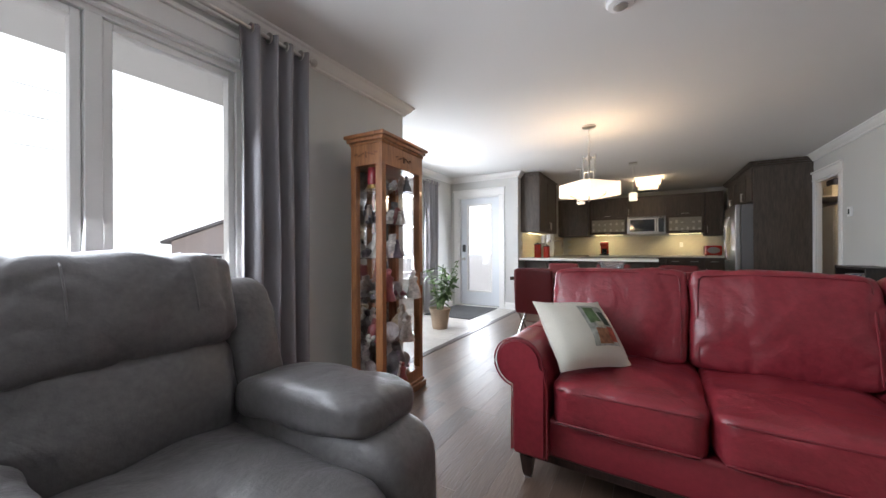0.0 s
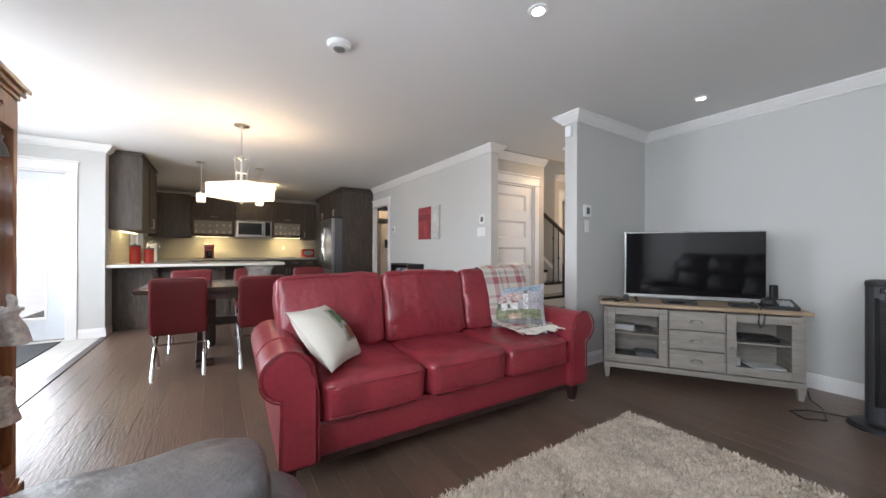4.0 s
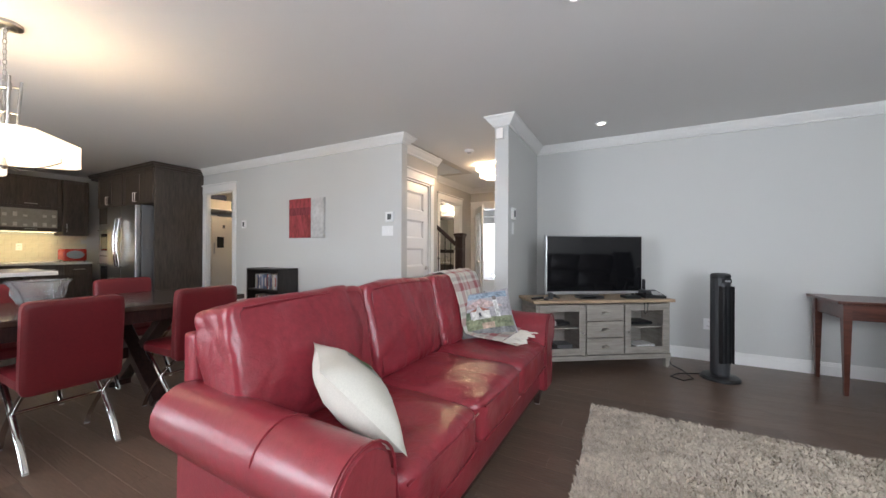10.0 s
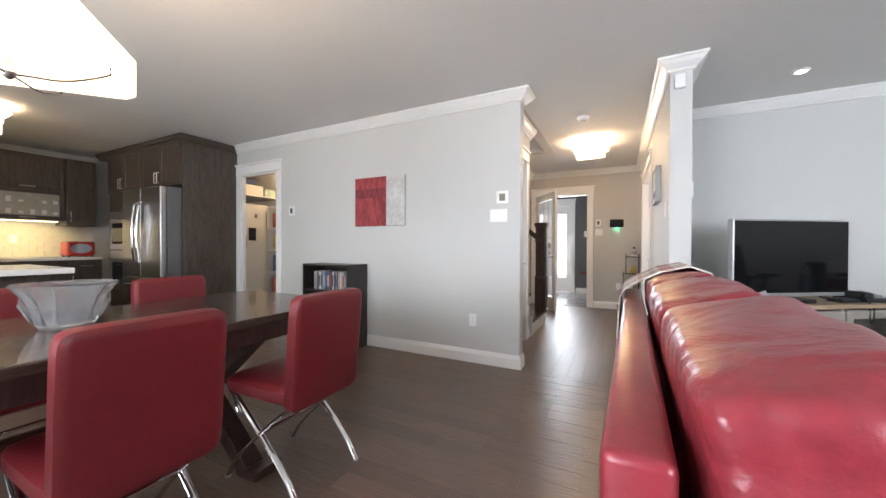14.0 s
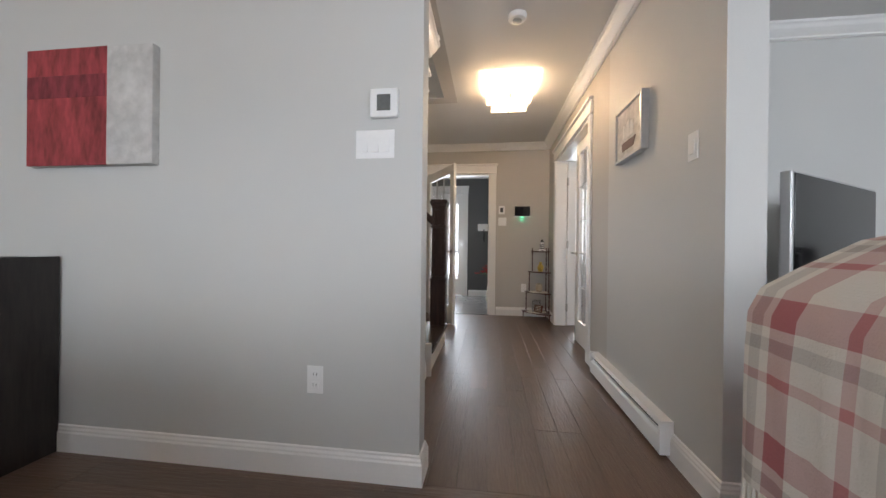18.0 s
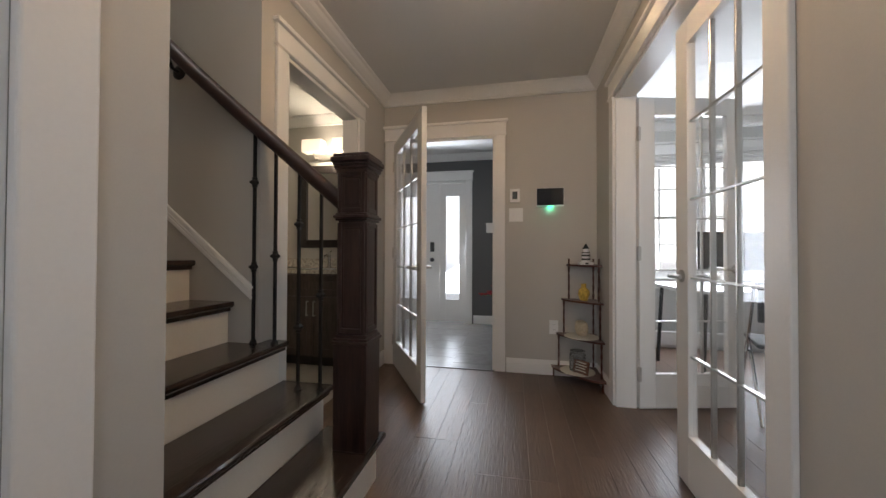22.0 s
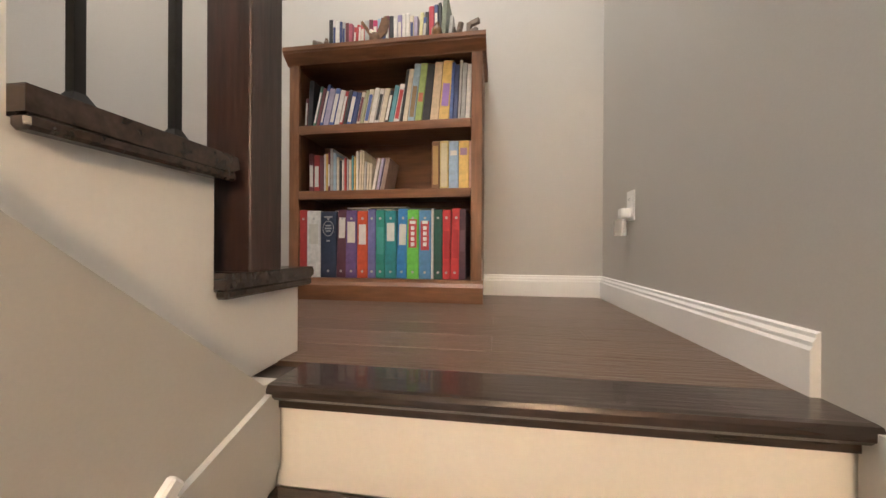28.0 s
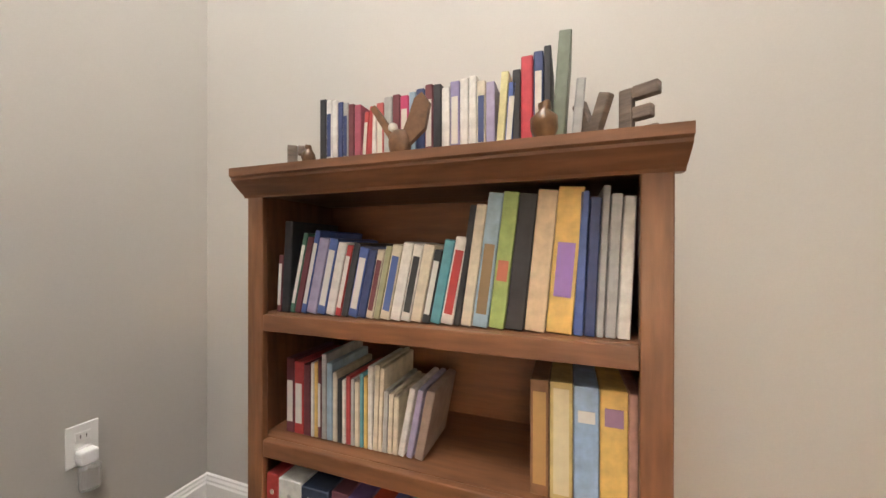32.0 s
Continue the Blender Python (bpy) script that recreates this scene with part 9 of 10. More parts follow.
for z in (0.318, 0.668, 1.018, 1.368):
    y = 6.32
    while y < 7.42:
        w, h, dp = rnd.uniform(0.06, 0.14), rnd.uniform(0.10, 0.26), rnd.uniform(0.10, 0.22)
        if y + w > 7.47:
            break
        c = rnd.choice(GR)
        key = "grocery_%d_%d" % (int(c[0] * 100), int(c[1] * 100))
        if key not in M:
            M[key] = mat(key, c, 0.5, vary=0.25, fine=20, coarse=8)
        small_box("grocery_box", pose(2.82 + dp / 2, y + w / 2, z + 0.0005), dp, w, h, M[key], "packaged groceries on a pantry shelf", "grocery", 0.003)
        y += w + 0.012
small_box("storage_bin", pose(2.62, 7.80, 1.8805), 0.42, 0.32, 0.17, M["white_cloth"], "cream storage box on the high shelf", "storage box")
small_box("storage_bag", pose(2.60, 7.80, 2.052), 0.34, 0.26, 0.11, mat("navy_bag_cloth", (0.04, 0.05, 0.10), 0.8), "folded navy bag on a box", "bag", 0.03)
small_box("paper_pack", pose(2.95, 7.75, 1.8805), 0.20, 0.26, 0.14, mat("green_white_wrapper", (0.40, 0.50, 0.40), 0.5, vary=0.3, fine=12), "wrapped paper goods on the high shelf", "grocery", 0.01)

# ---- office seen through the glazed doors ----
ot = thing("office_table", pose(5.95, 0.75, 0), "pale table on a black metal frame", "table")
quick("tabletop", M["quartz"], ot, (-0.45, 0.45, -0.75, 0.75, 0.72, 0.745), bevel=0.004)
for x in (-0.40, 0.40):
    for y in (-0.65, 0.65):
        bm = bmesh.new()
        rod(bm, (x, y, 0), (x * 0.95, y * 0.95, 0.72), 0.016)
        part("leg", bm, M["black"], ot)
chair0 = thing("folding_chair", pose(5.25, 1.05, 0, 0, 0, 70), "black folding chair on chrome legs", "chair", "office chairs")
quick("seat", M["black"], chair0, (-0.20, 0.20, -0.2, 0.2, 0.44, 0.465), bevel=0.01)
bm = bmesh.new()
box(bm, -0.20, 0.20, 0.20, 0.225, 0.60, 0.84, 0.008)
part("backrest", bm, M["black"], chair0)
for s in (-1, 1):
    bm = bmesh.new()
    tube(bm, [(s * 0.21, -0.28, 0.0), (s * 0.21, -0.02, 0.42), (s * 0.21, 0.21, 0.84)], 0.011, 8)
    part("leg", bm, M["chrome"], chair0)
    bm = bmesh.new()
    tube(bm, [(s * 0.19, 0.26, 0.0), (s * 0.19, 0.0, 0.34), (s * 0.19, -0.14, 0.45)], 0.011, 8)
    part("leg", bm, M["chrome"], chair0)
copy_thing(chair0, pose(5.30, 0.35, 0, 0, 0, 95))
ol = thing("computer_monitor", pose(6.05, 0.95, 0.746, 0, 0, -80), "black computer monitor on the office table", "monitor")
quick("screen", M["screen"], ol, (-0.27, 0.27, -0.015, 0.015, 0.12, 0.45), bevel=0.004)
quick("stand", M["black"], ol, (-0.10, 0.10, -0.08, 0.08, 0.0, 0.012), bevel=0.004)
quick("neck", M["black"], ol, (-0.02, 0.02, 0.015, 0.035, 0.012, 0.25), bevel=0.003)
curtain(pose(6.80, 1.72, 0.02, 0, 0, 90), 0.28, 2.2, 4, "grey satin curtain beside the office window")
curtain(pose(6.80, -0.2, 0.02, 0, 0, 90), 0.28, 2.2, 4, "grey satin curtain beside the office window")
ob = thing("office_heater", pose(6.89, 0.8, 0), "white baseboard heater under the office window", "heater")
quick("casing", M["white_plastic"], ob, (-0.06, 0.0, -0.6, 0.6, 0.03, 0.18), bevel=0.01)

# ---- the neighbour's house outside ----
nb = thing("neighbour_house", pose(-22.9, 14.3, -1.8, 0, 0, 62), "grey-brown neighbouring house with a low gable roof", "house")
SID = mat("brown_siding", (0.48, 0.41, 0.38), 0.8, vary=0.05, fine=40, coarse=2, stretch=(0.2, 0.2, 8), bump=0.1)
bm = bmesh.new()
prism(bm, [(-5, 0), (5, 0), (5, 3.4), (0, 5.6), (-5, 3.4)], "y", 0, 9)
part("wall", bm, SID, nb)
for s in (-1, 1):
    bm = bmesh.new()
    prism(bm, [(s * 5.5, 3.25), (0, 5.67), (0, 5.85), (s * 5.5, 3.43)], "y", -0.4, 9.4)
    bmesh.ops.recalc_face_normals(bm, faces=bm.faces[:])
    part("roof", bm, mat("grey_roof_shingle", (0.22, 0.21, 0.21), 0.9, vary=0.15), nb)
for x in (-3.2, -0.4, 2.6):
    bm = bmesh.new()
    box(bm, x, x + 0.9, -0.06, 0.0, 1.3, 2.6)
    w = part("window", bm, M["trim"], nb)
    bm = bmesh.new()
    box(bm, x + 0.1, x + 0.8, -0.075, -0.055, 1.4, 2.5)
    part("pane", bm, M["screen"], w)
for k in range(3):
    ln = thing("power_line", pose(0, 0, 0), "thin overhead power cable outside the window", "cable")
    bm = bmesh.new()
    tube(bm, [(-16, -30 + 60 * t / 12, 4.2 + 0.9 * k + 1.2 * ((t - 6) / 6) ** 2) for t in range(13)], 0.012, 5)
    part("cable", bm, M["grey_plastic"], ln)

# ---- bookcase on the landing ----
BX0, BX1, BY0, BY1, BZ = 2.660, 3.575, 5.655, 5.958, 1.3535
bc = thing("bookcase", pose(0, 0, 0), "reddish brown wooden bookcase filled with books and binders", "bookcase")
WZ, WX = M["walnut_z"], M["walnut"]
for x in (BX0 + 0.012, BX1 - 0.012 - 0.022):
    quick("side_panel", WZ, bc, (x, x + 0.022, BY0 + 0.018, BY1, BZ + 0.02, 2.44), bevel=0.001)
for x in (BX0 + 0.010, BX1 - 0.010 - 0.048):
    quick("face_stile", WZ, bc, (x, x + 0.048, BY0, BY0 + 0.018, BZ + 0.0985, 2.44), bevel=0.003)
quick("back_panel", WX, bc, (BX0 + 0.034, BX1 - 0.034, BY1 - 0.006, BY1, BZ + 0.02, 2.44), bevel=0)
SH = (BZ + 0.099, 1.851, 2.152)
for i, z in enumerate(SH):
    quick("shelf", WX, bc, (BX0 + 0.035, BX1 - 0.035, BY0 + 0.0185, BY1 - 0.0065, z - 0.018, z), bevel=0.001)
    if i:
        quick("face_rail", WX, bc, (BX0 + 0.059, BX1 - 0.059, BY0 - 0.001, BY0 + 0.018, z - 0.040, z), bevel=0.003)
bm = bmesh.new()
prism(bm, [(BY0 - 0.018, BZ), (BY0 - 0.018, BZ + 0.068), (BY0 - 0.012, BZ + 0.076), (BY0 - 0.006, BZ + 0.084), (BY0 - 0.002, BZ + 0.098), (BY0 + 0.016, BZ + 0.098), (BY0 + 0.016, BZ)], "x", BX0 - 0.008, BX1 - 0.004)
part("plinth", bm, WX, bc)
bm = bmesh.new()
prism(bm, [(BY0 - 0.001, 2.432), (BY0 - 0.004, 2.438), (BY0 - 0.012, 2.444), (BY0 - 0.030, 2.460), (BY0 - 0.038, 2.468), (BY0 - 0.038, 2.474), (BY0 - 0.044, 2.478), (BY0 - 0.044, 2.496), (BY1, 2.496), (BY1, 2.441), (BY0 + 0.018, 2.441), (BY0 + 0.018, 2.432)], "x", BX0 + 0.002, BX1 + 0.004)
part("cornice", bm, WX, bc)

IN0, IN1 = BX0 + 0.060, BX1 - 0.060


def shelved(x, z, w, h, colour, lean=0.0, depth=0.18, back=0.035, tag=None, kind="book", label="hardback book standing on a bookcase shelf"):
    """Stands a book on a shelf with its lower left corner at x, leaning to the right by some degrees."""
    m = Matrix.Translation((x, BY0 + back, z)) @ pose(0, 0, 0, 0, lean, 0) @ Matrix.Translation((w / 2, 0, 0))
    lift = w * math.sin(radians(lean)) if lean > 0 else 0.0
    return book(Matrix.Translation((0, 0, lift + 0.0008)) @ m, w, depth, h, colour, label, kind, kind, tag)


W8, CR, BK, NV, BL, LB, GR_, RD, MR = (0.66, 0.64, 0.60), (0.60, 0.54, 0.42), (0.03, 0.03, 0.035), (0.04, 0.06, 0.16), (0.07, 0.12, 0.34), (0.30, 0.42, 0.52), (0.32, 0.42, 0.14), (0.42, 0.05, 0.05), (0.15, 0.04, 0.05)
LI, TE, OL, PE, YE, GY, DG = (0.36, 0.32, 0.46), (0.10, 0.30, 0.36), (0.34, 0.34, 0.20), (0.60, 0.46, 0.30), (0.66, 0.45, 0.14), (0.38, 0.38, 0.37), (0.06, 0.16, 0.11)
row = [(0.012, 0.135, MR), (0.022, 0.215, BK), (0.012, 0.19, DG), (0.016, 0.18, MR), (0.014, 0.195, BL), (0.026, 0.175, LI), (0.022, 0.175, BL), (0.022, 0.165, W8), (0.014, 0.16, RD), (0.016, 0.165, BK), (0.022, 0.155, BL),
       (0.018, 0.15, NV), (0.016, 0.15, CR), (0.014, 0.158, OL), (0.022, 0.16, CR), (0.022, 0.165, W8), (0.020, 0.16, W8), (0.022, 0.16, CR), (0.016, 0.15, BK), (0.020, 0.17, TE), (0.024, 0.175, W8)]
x = IN0 + 0.006
for i, (w, h, c) in enumerate(row):
    w, h = w * 1.07, h * 1.04
    shelved(x, SH[2], w, h, c, lean=3.0 if i < 2 else 13.0 - 0.1 * i, tag=(0.12, 0.85, W8 if sum(c) < 0.6 else random.Random(i).choice((BL, RD, BK, MR))) if i % 2 == 0 else None)
    x += w / math.cos(radians(12)) + 0.0015
for i, (w, h, c, tg) in enumerate(((0.012, 0.235, BK, None), (0.020, 0.235, CR, None), (0.028, 0.255, LB, (0.10, 0.62, (0.25, 0.17, 0.09))), (0.028, 0.255, GR_, (0.35, 0.5, (0.50, 0.16, 0.10))), (0.032, 0.25, BK, None),
                                   (0.034, 0.255, PE, None), (0.042, 0.258, YE, (0.25, 0.62, (0.34, 0.20, 0.52)))) ):
    w, h = w * 1.07, h * 1.05
    shelved(x, SH[2], w, h, c, lean=8.5 - i * 0.6, depth=0.20, tag=tg)
    x += w + 0.0028
for i, (w, h, c) in enumerate(((0.016, 0.262, BL), (0.018, 0.25, NV), (0.012, 0.27, GY), (0.018, 0.255, GY), (0.020, 0.25, W8))):
    if x + w < IN1 + 0.02:
        shelved(x, SH[2], w, h, c, lean=2.5, depth=0.20, label="spiral-bound notebook standing on a bookcase shelf")
        x += w + 0.002
row = [(0.024, 0.185, MR), (0.028, 0.178, RD), (0.020, 0.175, MR), (0.009, 0.18, W8), (0.010, 0.182, YE), (0.010, 0.19, MR), (0.014, 0.205, GY), (0.016, 0.185, LB), (0.012, 0.165, CR), (0.012, 0.15, BK), (0.010, 0.15, W8),
       (0.012, 0.16, RD), (0.010, 0.155, GY), (0.012, 0.15, CR), (0.010, 0.17, TE), (0.010, 0.165, YE), (0.012, 0.19, W8), (0.012, 0.195, CR), (0.010, 0.19, CR), (0.012, 0.14, GY), (0.012, 0.135, CR), (0.012, 0.13, CR)]
x = IN0 + 0.022
for i, (w, h, c) in enumerate(row):
    shelved(x, SH[1], w, h, c, lean=0.0 if i < 17 else 2.0, back=0.05, depth=0.16, tag=(0.15, 0.7, W8) if i in (0, 1, 5) else None, label="thin book standing on a bookcase shelf")
    x += w + 0.001
for w, h, c in ((0.014, 0.155, W8), (0.014, 0.155, LI), (0.020, 0.155, (0.30, 0.22, 0.18))):
    shelved(x, SH[1], w, h, c, lean=11.0, back=0.05, depth=0.15, label="thin book leaning on a bookcase shelf")
    x += w + 0.006
x = 3.340
for w, h, c, tg in ((0.034, 0.215, (0.20, 0.10, 0.05), (0.1, 0.9, (0.42, 0.26, 0.10))), (0.040, 0.215, (0.48, 0.38, 0.16), (0.05, 0.95, (0.58, 0.52, 0.34))), (0.042, 0.212, (0.28, 0.40, 0.58), (0.70, 0.80, W8)), (0.044, 0.212, YE, (0.7, 0.85, (0.30, 0.18, 0.30))), (0.022, 0.21, (0.45, 0.25, 0.20), None)):
    shelved(x, SH[1], w, h, c, back=0.03, depth=0.19, tag=tg, kind="photo_album", label="decorated photo album standing on a bookcase shelf")
    x += w + 0.0015
BIND = [(0.036, RD, None), (0.066, (0.70, 0.69, 0.66), (0.5, 0.80, (0.60, 0.58, 0.52))), (0.076, (0.035, 0.05, 0.09), None), (0.044, (0.11, 0.04, 0.06), (0.58, 0.88, W8)), (0.054, (0.14, 0.09, 0.25), (0.52, 0.83, W8)), (0.050, (0.55, 0.08, 0.03), (0.5, 0.80, W8)),
        (0.036, (0.15, 0.14, 0.38), None), (0.042, (0.02, 0.24, 0.19), (0.35, 0.75, (0.05, 0.30, 0.26))), (0.052, (0.02, 0.22, 0.25), (0.55, 0.82, W8)), (0.046, (0.03, 0.20, 0.52), (0.48, 0.78, W8)), (0.054, (0.14, 0.52, 0.07), (0.45, 0.86, (0.50, 0.05, 0.06))),
        (0.054, (0.08, 0.24, 0.50), (0.42, 0.84, (0.50, 0.05, 0.06))), (0.010, W8, None), (0.038, (0.01, 0.08, 0.06), None), (0.034, (0.48, 0.03, 0.04), (0.3, 0.7, (0.36, 0.02, 0.03))), (0.036, (0.48, 0.03, 0.04), (0.3, 0.7, (0.36, 0.02, 0.03))), (0.030, (0.07, 0.03, 0.05), (0.4, 0.7, (0.12, 0.07, 0.10)))]
x = IN0 - 0.002
for i, (w, c, tg) in enumerate(BIND):
    ob = shelved(x, SH[0], w, 0.312 - 0.004 * (i % 3), c, back=0.012, depth=0.25, lean=1.5 if i in (3, 9, 15) else 0.0, tag=tg, kind="ring_binder", label="ring binder with a spine label on the lowest shelf")
    if w > 0.03:
        for z in (0.03, 0.27):
            bm = bmesh.new()
            lathe(bm, [(0.006, -0.0004), (0.006, 0.0014), (0.003, 0.0018)], 10, Matrix.Translation((0, 0, z)) @ pose(0, 0, 0, 90, 0, 0))
            part("rivet", bm, M["silver_plastic"], ob)
    if i == 2:
        bm = bmesh.new()
        pts = [Vector((0.026 * math.cos(a), -0.001, 0.225 + 0.034 * math.sin(a))) for a in np.linspace(0, 2 * math.pi, 22)]
        tube(bm, pts, 0.0018, 5)
        for k, (u0, u1, zz) in enumerate(((-0.014, 0.014, 0.235), (-0.018, 0.016, 0.222), (-0.012, 0.012, 0.210), (-0.02, 0.02, 0.275), (-0.008, 0.008, 0.165))):
            box(bm, u0, u1, -0.0014, -0.0002, zz, zz + 0.007)
        part("crest", bm, M["silver_plastic"], ob, "round pale printed crest")
    if i in (10, 11):
        bm = bmesh.new()
        for k in range(4):
            box(bm, -0.008, 0.008, -0.002, -0.0009, 0.145 + 0.024 * k, 0.162 + 0.024 * k)
        box(bm, -0.013, 0.013, -0.002, -0.0009, 0.244, 0.258)
        part("label_print", bm, M["white_plastic"], ob)
    x += w + 0.0012
for k, (a, b) in enumerate(((-7, 3.00), (5, 3.18), (-2, 3.06))):
    small_box("paper_stack", pose(b, 5.86, SH[0] + 0.3145 + 0.0065 * k, 0, 0, a), 0.30, 0.20, 0.006, M["white_cloth"] if k != 1 else M["grey_plastic"], "loose papers lying on top of the binders", "papers", 0.001)

# on top of the bookcase
TOPZ = 2.4965
tops = [(0.016, 0.135, BK), (0.014, 0.132, W8), (0.013, 0.130, W8), (0.012, 0.125, NV), (0.012, 0.122, GY), (0.014, 0.118, MR), (0.016, 0.115, (0.35, 0.08, 0.12)), (0.010, 0.100, RD), (0.012, 0.108, RD), (0.010, 0.10, W8), (0.016, 0.112, (0.45, 0.10, 0.10)), (0.018, 0.12, GY),
        (0.016, 0.122, MR), (0.018, 0.118, (0.48, 0.05, 0.14)), (0.014, 0.122, LB), (0.018, 0.125, NV), (0.016, 0.13, MR), (0.016, 0.128, BK), (0.016, 0.12, W8), (0.018, 0.128, (0.25, 0.22, 0.40)), (0.016, 0.13, W8), (0.014, 0.132, W8), (0.016, 0.122, CR), (0.016, 0.118, LI), (0.014, 0.13, (0.60, 0.56, 0.30)),
        (0.014, 0.112, BL), (0.014, 0.13, BK), (0.020, 0.148, (0.50, 0.05, 0.07)), (0.016, 0.152, NV), (0.012, 0.158, BK)]
x = 2.835
for i, (w, h, c) in enumerate(tops):
    w = w * 1.13
    shelved(x, TOPZ, w, h * 1.30, c, back=0.06, depth=0.15, lean=4.0 if i in (7, 8, 24, 25) else 0.0, tag=(0.2, 0.8, (0.60, 0.57, 0.50) if sum(c) < 1.0 else NV) if i % 3 == 1 else None, label="small book standing on top of the bookcase")
    x += w + 0.0012
for w, h, c, ln in ((0.022, 0.205, (0.17, 0.20, 0.15), 4), (0.016, 0.115, GY, 5)):
    shelved(x, TOPZ, w, h, c, back=0.02, depth=0.15, lean=ln, label="worn green book at the end of the row")
    x += w + 0.012
GRW = mat("weathered_grey_wood", (0.17, 0.135, 0.11), 0.8, vary=0.25, fine=30, coarse=8, stretch=(1, 1, 5), bump=0.3)


def wooden_letter(m, strokes, label):
    ob = thing("wooden_letter", m, label, "letter ornament")
    bm = bmesh.new()
    for p, q in strokes:
        bar(bm, (p[0], 0, p[1]), (q[0], 0, q[1]), 0.022, 0.018, up=(0, 1, 0), bevel=0.002)
    part("letter", bm, GRW, ob)


wooden_letter(pose(3.447, 5.700, TOPZ, 0, 0, -38), (((-0.028, 0.085), (0, 0.010)), ((0.028, 0.085), (0, 0.010))), "weathered wooden letter V on the bookcase")
wooden_letter(pose(3.522, 5.690, TOPZ, 0, 0, -30), (((-0.022, 0.0), (-0.022, 0.092)), ((-0.011, 0.010), (0.03, 0.010)), ((-0.011, 0.046), (0.02, 0.046)), ((-0.011, 0.082), (0.03, 0.082))), "weathered wooden letter E on the bookcase")
wooden_letter(pose(2.792, 5.690, TOPZ, 0, 0, 40), (((-0.012, 0.0), (-0.012, 0.06)), ((0.0, 0.05), (0.028, 0.05))), "weathered wooden letter beside the books")
bird = thing("carved_bird", pose(3.085, 5.652, TOPZ), "small carved brown eagle with raised wings in front of the books", "ornament")
bm = bmesh.new()
soft(bm, -0.024, 0.024, -0.016, 0.016, 0.0, 0.055, (10, 8, 10), 2.4)
body = part("body", bm, mat("carved_brown_wood", (0.15, 0.075, 0.035), 0.55, vary=0.25, fine=60, coarse=14, bump=0.2), bird, smooth=True)
bm = bmesh.new()
soft(bm, -0.026, -0.006, -0.010, 0.010, 0.050, 0.070, (8, 8, 8), 2.2)
part("head", bm, M["white_cloth"], bird, "pale carved head", smooth=True)
for outline in ([(0.0, 0.030), (0.020, 0.020), (0.056, 0.050), (0.066, 0.100), (0.050, 0.122), (0.034, 0.112), (0.020, 0.075)], [(-0.006, 0.030), (-0.022, 0.036), (-0.066, 0.104), (-0.056, 0.110), (-0.028, 0.072)]):
    bm = bmesh.new()
    prism(bm, outline, "y", -0.006, 0.006)
    bmesh.ops.recalc_face_normals(bm, faces=bm.faces[:])
    part("wing", bm, body.data.materials[0], bird)
figurine("carved_ornament", pose(2.857, 5.650, TOPZ), 0.045, (0.13, 0.07, 0.035), 62, "small carved wooden ornament on the bookcase", False)
figurine("carved_ornament", pose(3.367, 5.650, TOPZ), 0.07, (0.16, 0.08, 0.03), 63, "small brown pine cone ornament on the bookcase", False)

outlet(Matrix.Translation((4.14, 5.593, 1.757)) @ pose(0, 0, 0, 0, 0, -90), "white outlet with a plug-in night light", plug=True)
outlet(Matrix.Translation((2.115, 5.596, 1.758)) @ pose(0, 0, 0, 0, 0, 90), "white outlet with a plug-in night light", plug=True)

# ---- floor pieces ----
def plank_mesh(w, l, along):
    bm = bmesh.new()
    hx, hy = (w / 2, l / 2) if along == "y" else (l / 2, w / 2)
    g, c = 0.0004, 0.0007
    lo = [bm.verts.new((sx * (hx - g), sy * (hy - g), -0.011)) for sx, sy in ((-1, -1), (1, -1), (1, 1), (-1, 1))]
    md = [bm.verts.new((sx * (hx - g), sy * (hy - g), -c)) for sx, sy in ((-1, -1), (1, -1), (1, 1), (-1, 1))]
    hi = [bm.verts.new((sx * (hx - g - c), sy * (hy - g - c), 0.0)) for sx, sy in ((-1, -1), (1, -1), (1, 1), (-1, 1))]
    for a, b in ((lo, md), (md, hi)):
        for k in range(4):
            bm.faces.new((a[k], a[(k + 1) % 4], b[(k + 1) % 4], b[k]))
    bm.faces.new(hi)
    me = bpy.data.meshes.new("plank")
    bm.to_mesh(me)
    bm.free()
    me.materials.append(M["plank" if along == "y" else "plank_x"])
    return me


PLANKS = {}
joined = {"y": bmesh.new(), "x": bmesh.new()}


def lay(parent, x0, x1, y0, y1, along, z=0.0, width=0.121, near=lambda x, y: True, seed=1):
    rnd = random.Random(seed)
    a0, a1, b0, b1 = (x0, x1, y0, y1) if along == "y" else (y0, y1, x0, x1)
    a = a0
    while a < a1 - 0.005:
        w = min(width, a1 - a)
        b = b0 - rnd.choice((0.0, 0.25, 0.5, 0.75, 1.0))
        while b < b1 - 0.002:
            l = rnd.choice((0.75, 1.0, 1.25, 1.5))
            s, e = max(b, b0), min(b + l, b1)
            b += l
            if e - s < 0.03:
                continue
            cx, cy = ((a + w / 2), (s + e) / 2) if along == "y" else ((s + e) / 2, (a + w / 2))
            if near(cx, cy):
                key = (round(w, 3), round(e - s, 3), along)
                if key not in PLANKS:
                    PLANKS[key] = plank_mesh(w, e - s, along)
                ob = new("plank", PLANKS[key])
                ob.location = (cx, cy, z)
                ob.parent = parent
            else:
                hx, hy = (w / 2, (e - s) / 2) if along == "y" else ((e - s) / 2, w / 2)
                joined_box(joined[along], cx - hx + 0.0008, cx + hx - 0.0008, cy - hy + 0.0008, cy + hy - 0.0008, z - 0.011, z)
        a += width


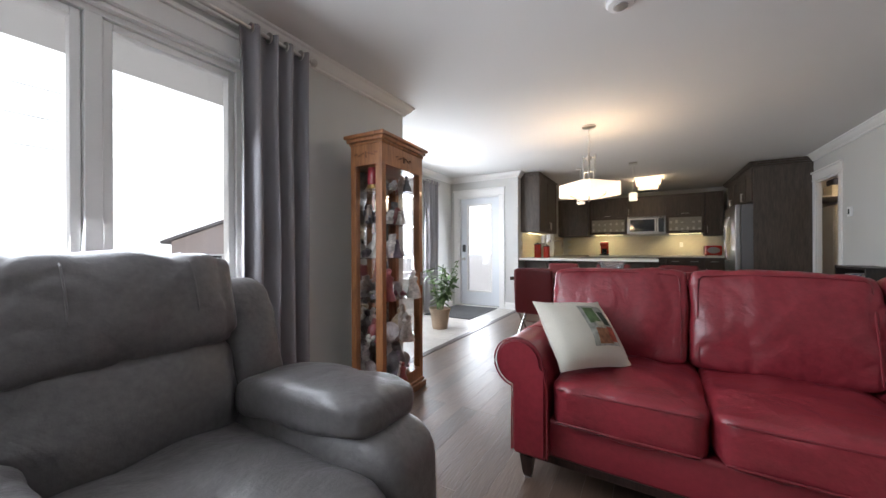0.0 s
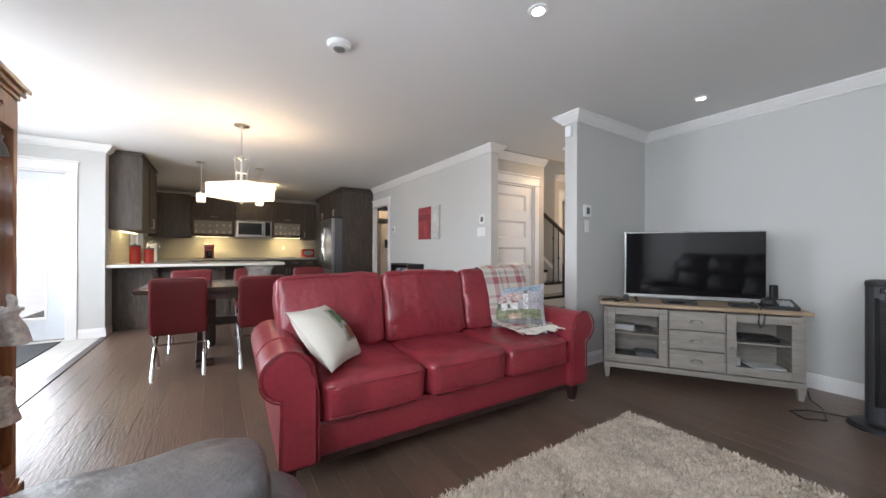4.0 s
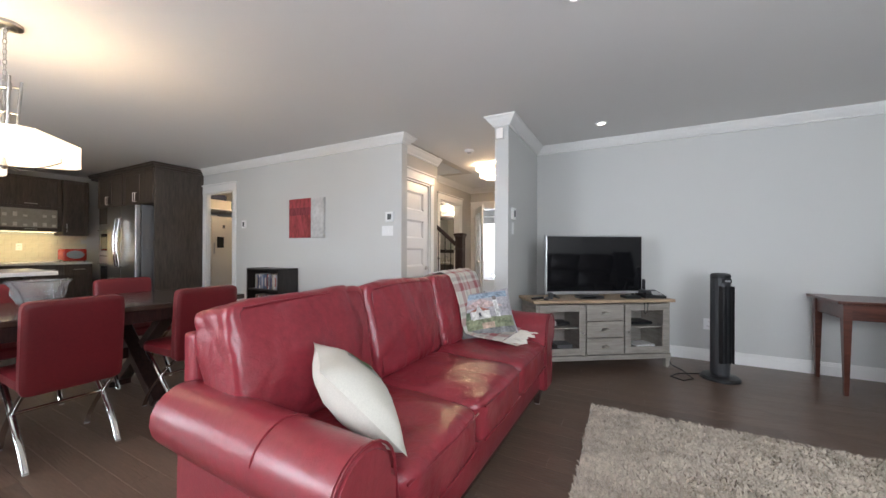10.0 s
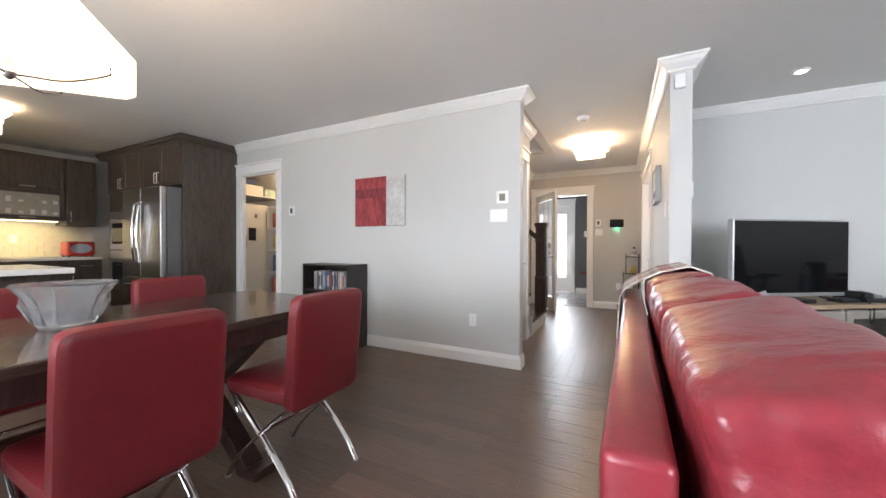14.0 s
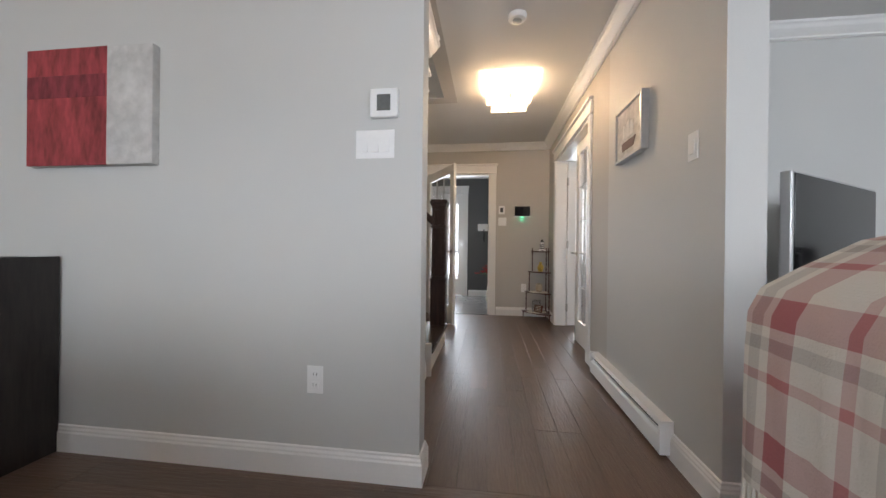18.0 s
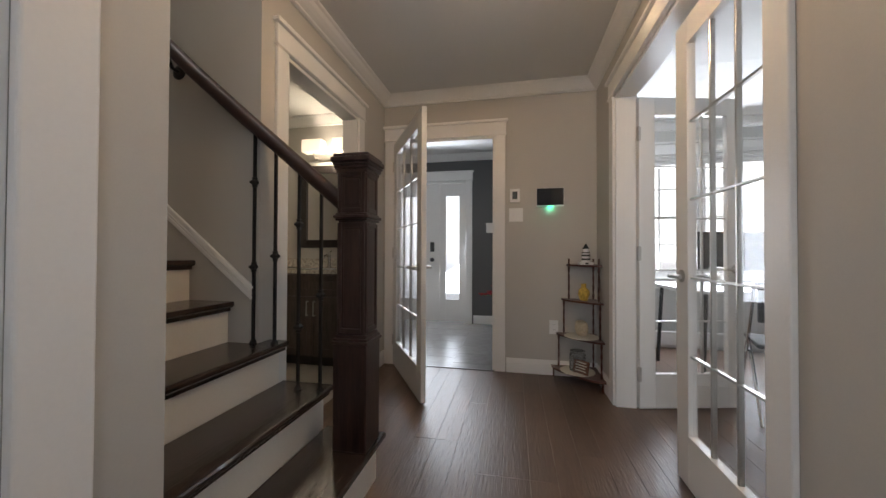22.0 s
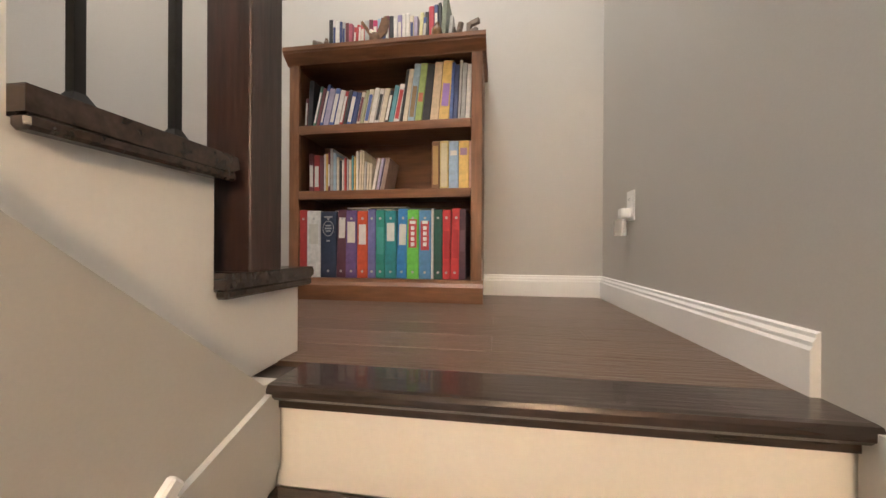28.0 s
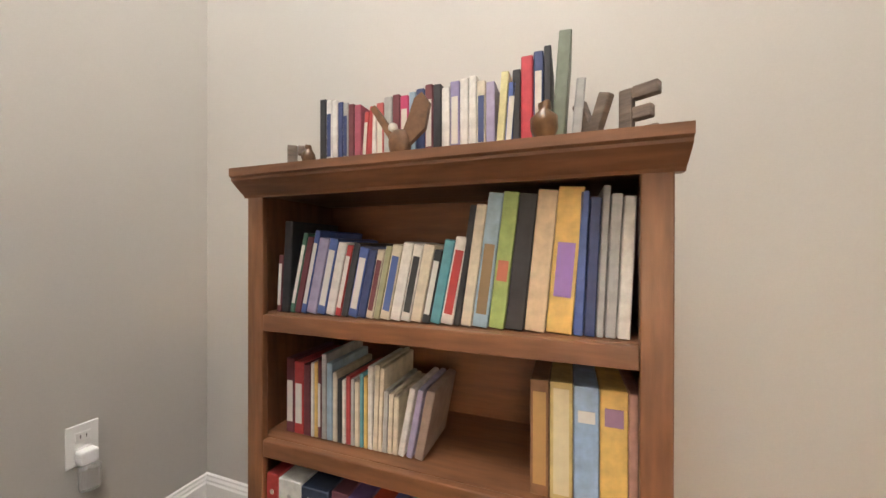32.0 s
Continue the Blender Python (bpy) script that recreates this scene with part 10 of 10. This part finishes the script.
def joined_box(bm, x0, x1, y0, y1, z0, z1):
    lo = [bm.verts.new(p) for p in ((x0, y0, z0), (x1, y0, z0), (x1, y1, z0), (x0, y1, z0))]
    hi = [bm.verts.new(p) for p in ((x0, y0, z1), (x1, y0, z1), (x1, y1, z1), (x0, y1, z1))]
    for k in range(4):
        bm.faces.new((lo[k], lo[(k + 1) % 4], hi[(k + 1) % 4], hi[k]))
    bm.faces.new(hi)


lay(floor, -2.06, -1.99, -2.2, 2.61, "y", near=lambda x, y: y > -0.5, seed=2)
lay(floor, -1.99, 2.06, -2.2, 9.75, "y", near=lambda x, y: -0.6 < y < 5.4, seed=3)
lay(floor, 2.06, 3.29, -2.2, 1.935, "y", near=lambda x, y: -0.6 < y, seed=4)
lay(floor, 2.06, 5.735, 1.935, 3.36, "x", near=lambda x, y: True, seed=5)
lay(floor, 4.15, 5.735, 3.36, 3.96, "x", near=lambda x, y: True, seed=6)
lay(floor, 3.41, 6.9, -1.3, 1.935, "x", near=lambda x, y: False, seed=7)
lay(floor_landing, 2.115, 4.14, 4.826, 5.96, "x", z=1.353, width=0.142, near=lambda x, y: True, seed=8)
for k in ("y", "x"):
    tagged(part("far_planks", joined[k], M["plank" if k == "y" else "plank_x"], floor), kind="stuff")


def tiles(parent, x0, x1, y0, y1, sx, sy, material, z=0.0, stagger=0.0):
    made = {}
    row, y = 0, y0
    while y < y1 - 0.01:
        ye = min(y + sy, y1)
        x = x0 - (stagger * sx if row % 2 else 0)
        while x < x1 - 0.01:
            xs, xe = max(x, x0), min(x + sx, x1)
            x += sx
            if xe - xs < 0.02:
                continue
            key = (round(xe - xs, 3), round(ye - y, 3))
            if key not in made:
                bm = bmesh.new()
                hx, hy, c = key[0] / 2 - 0.0015, key[1] / 2 - 0.0015, 0.0015
                joined_box(bm, -hx, hx, -hy, hy, -0.011, -c)
                made[key] = bpy.data.meshes.new("tile")
                for v in bm.verts:
                    if v.co.z > -0.005:
                        v.co.z = 0.0
                bm.to_mesh(made[key])
                bm.free()
                made[key].materials.append(material)
            ob = new("tile", made[key])
            ob.location = ((xs + xe) / 2, (y + ye) / 2, z)
            ob.parent = parent
        y = ye
        row += 1


def tile_bed(name, x0, x1, y0, y1, label):
    bm = bmesh.new()
    box(bm, x0, x1, y0, y1, -0.0115, -0.003)
    return setting(name, bm, M["grout"], label)


tiles(tile_bed("floor_nook", -3.36, -2.045, 2.61, 6.02, "pale stone tile floor by the patio door"), -3.36, -2.045, 2.61, 6.02, 0.61, 0.305, M["tile"])
tiles(tile_bed("floor_entry", 5.737, 7.72, 2.07, 4.90, "grey stone tile floor in the entry"), 5.737, 7.72, 2.07, 4.90, 0.305, 0.61, M["tile_grey"], stagger=0.5)
tiles(tile_bed("floor_bath", 4.27, 6.05, 3.96, 5.50, "beige tile bathroom floor"), 4.27, 6.05, 3.96, 5.50, 0.305, 0.305, M["tile"])
tiles(tile_bed("floor_pantry", 2.10, 3.10, 6.12, 8.60, "pale tile pantry floor"), 2.10, 3.10, 6.12, 8.60, 0.305, 0.305, M["tile"])
for x0, x1, y0, y1, z in ((-2.055, -1.985, 2.61, 5.90, 0.008), (5.715, 5.755, 2.895, 3.80, 0.006), (2.055, 2.11, 6.31, 7.03, 0.006)):
    bm = bmesh.new()
    box(bm, x0, x1, y0, y1, -0.003, z, 0.004)
    setting("trim_threshold", bm, M["oak_dark"], "dark wooden threshold strip between floors")
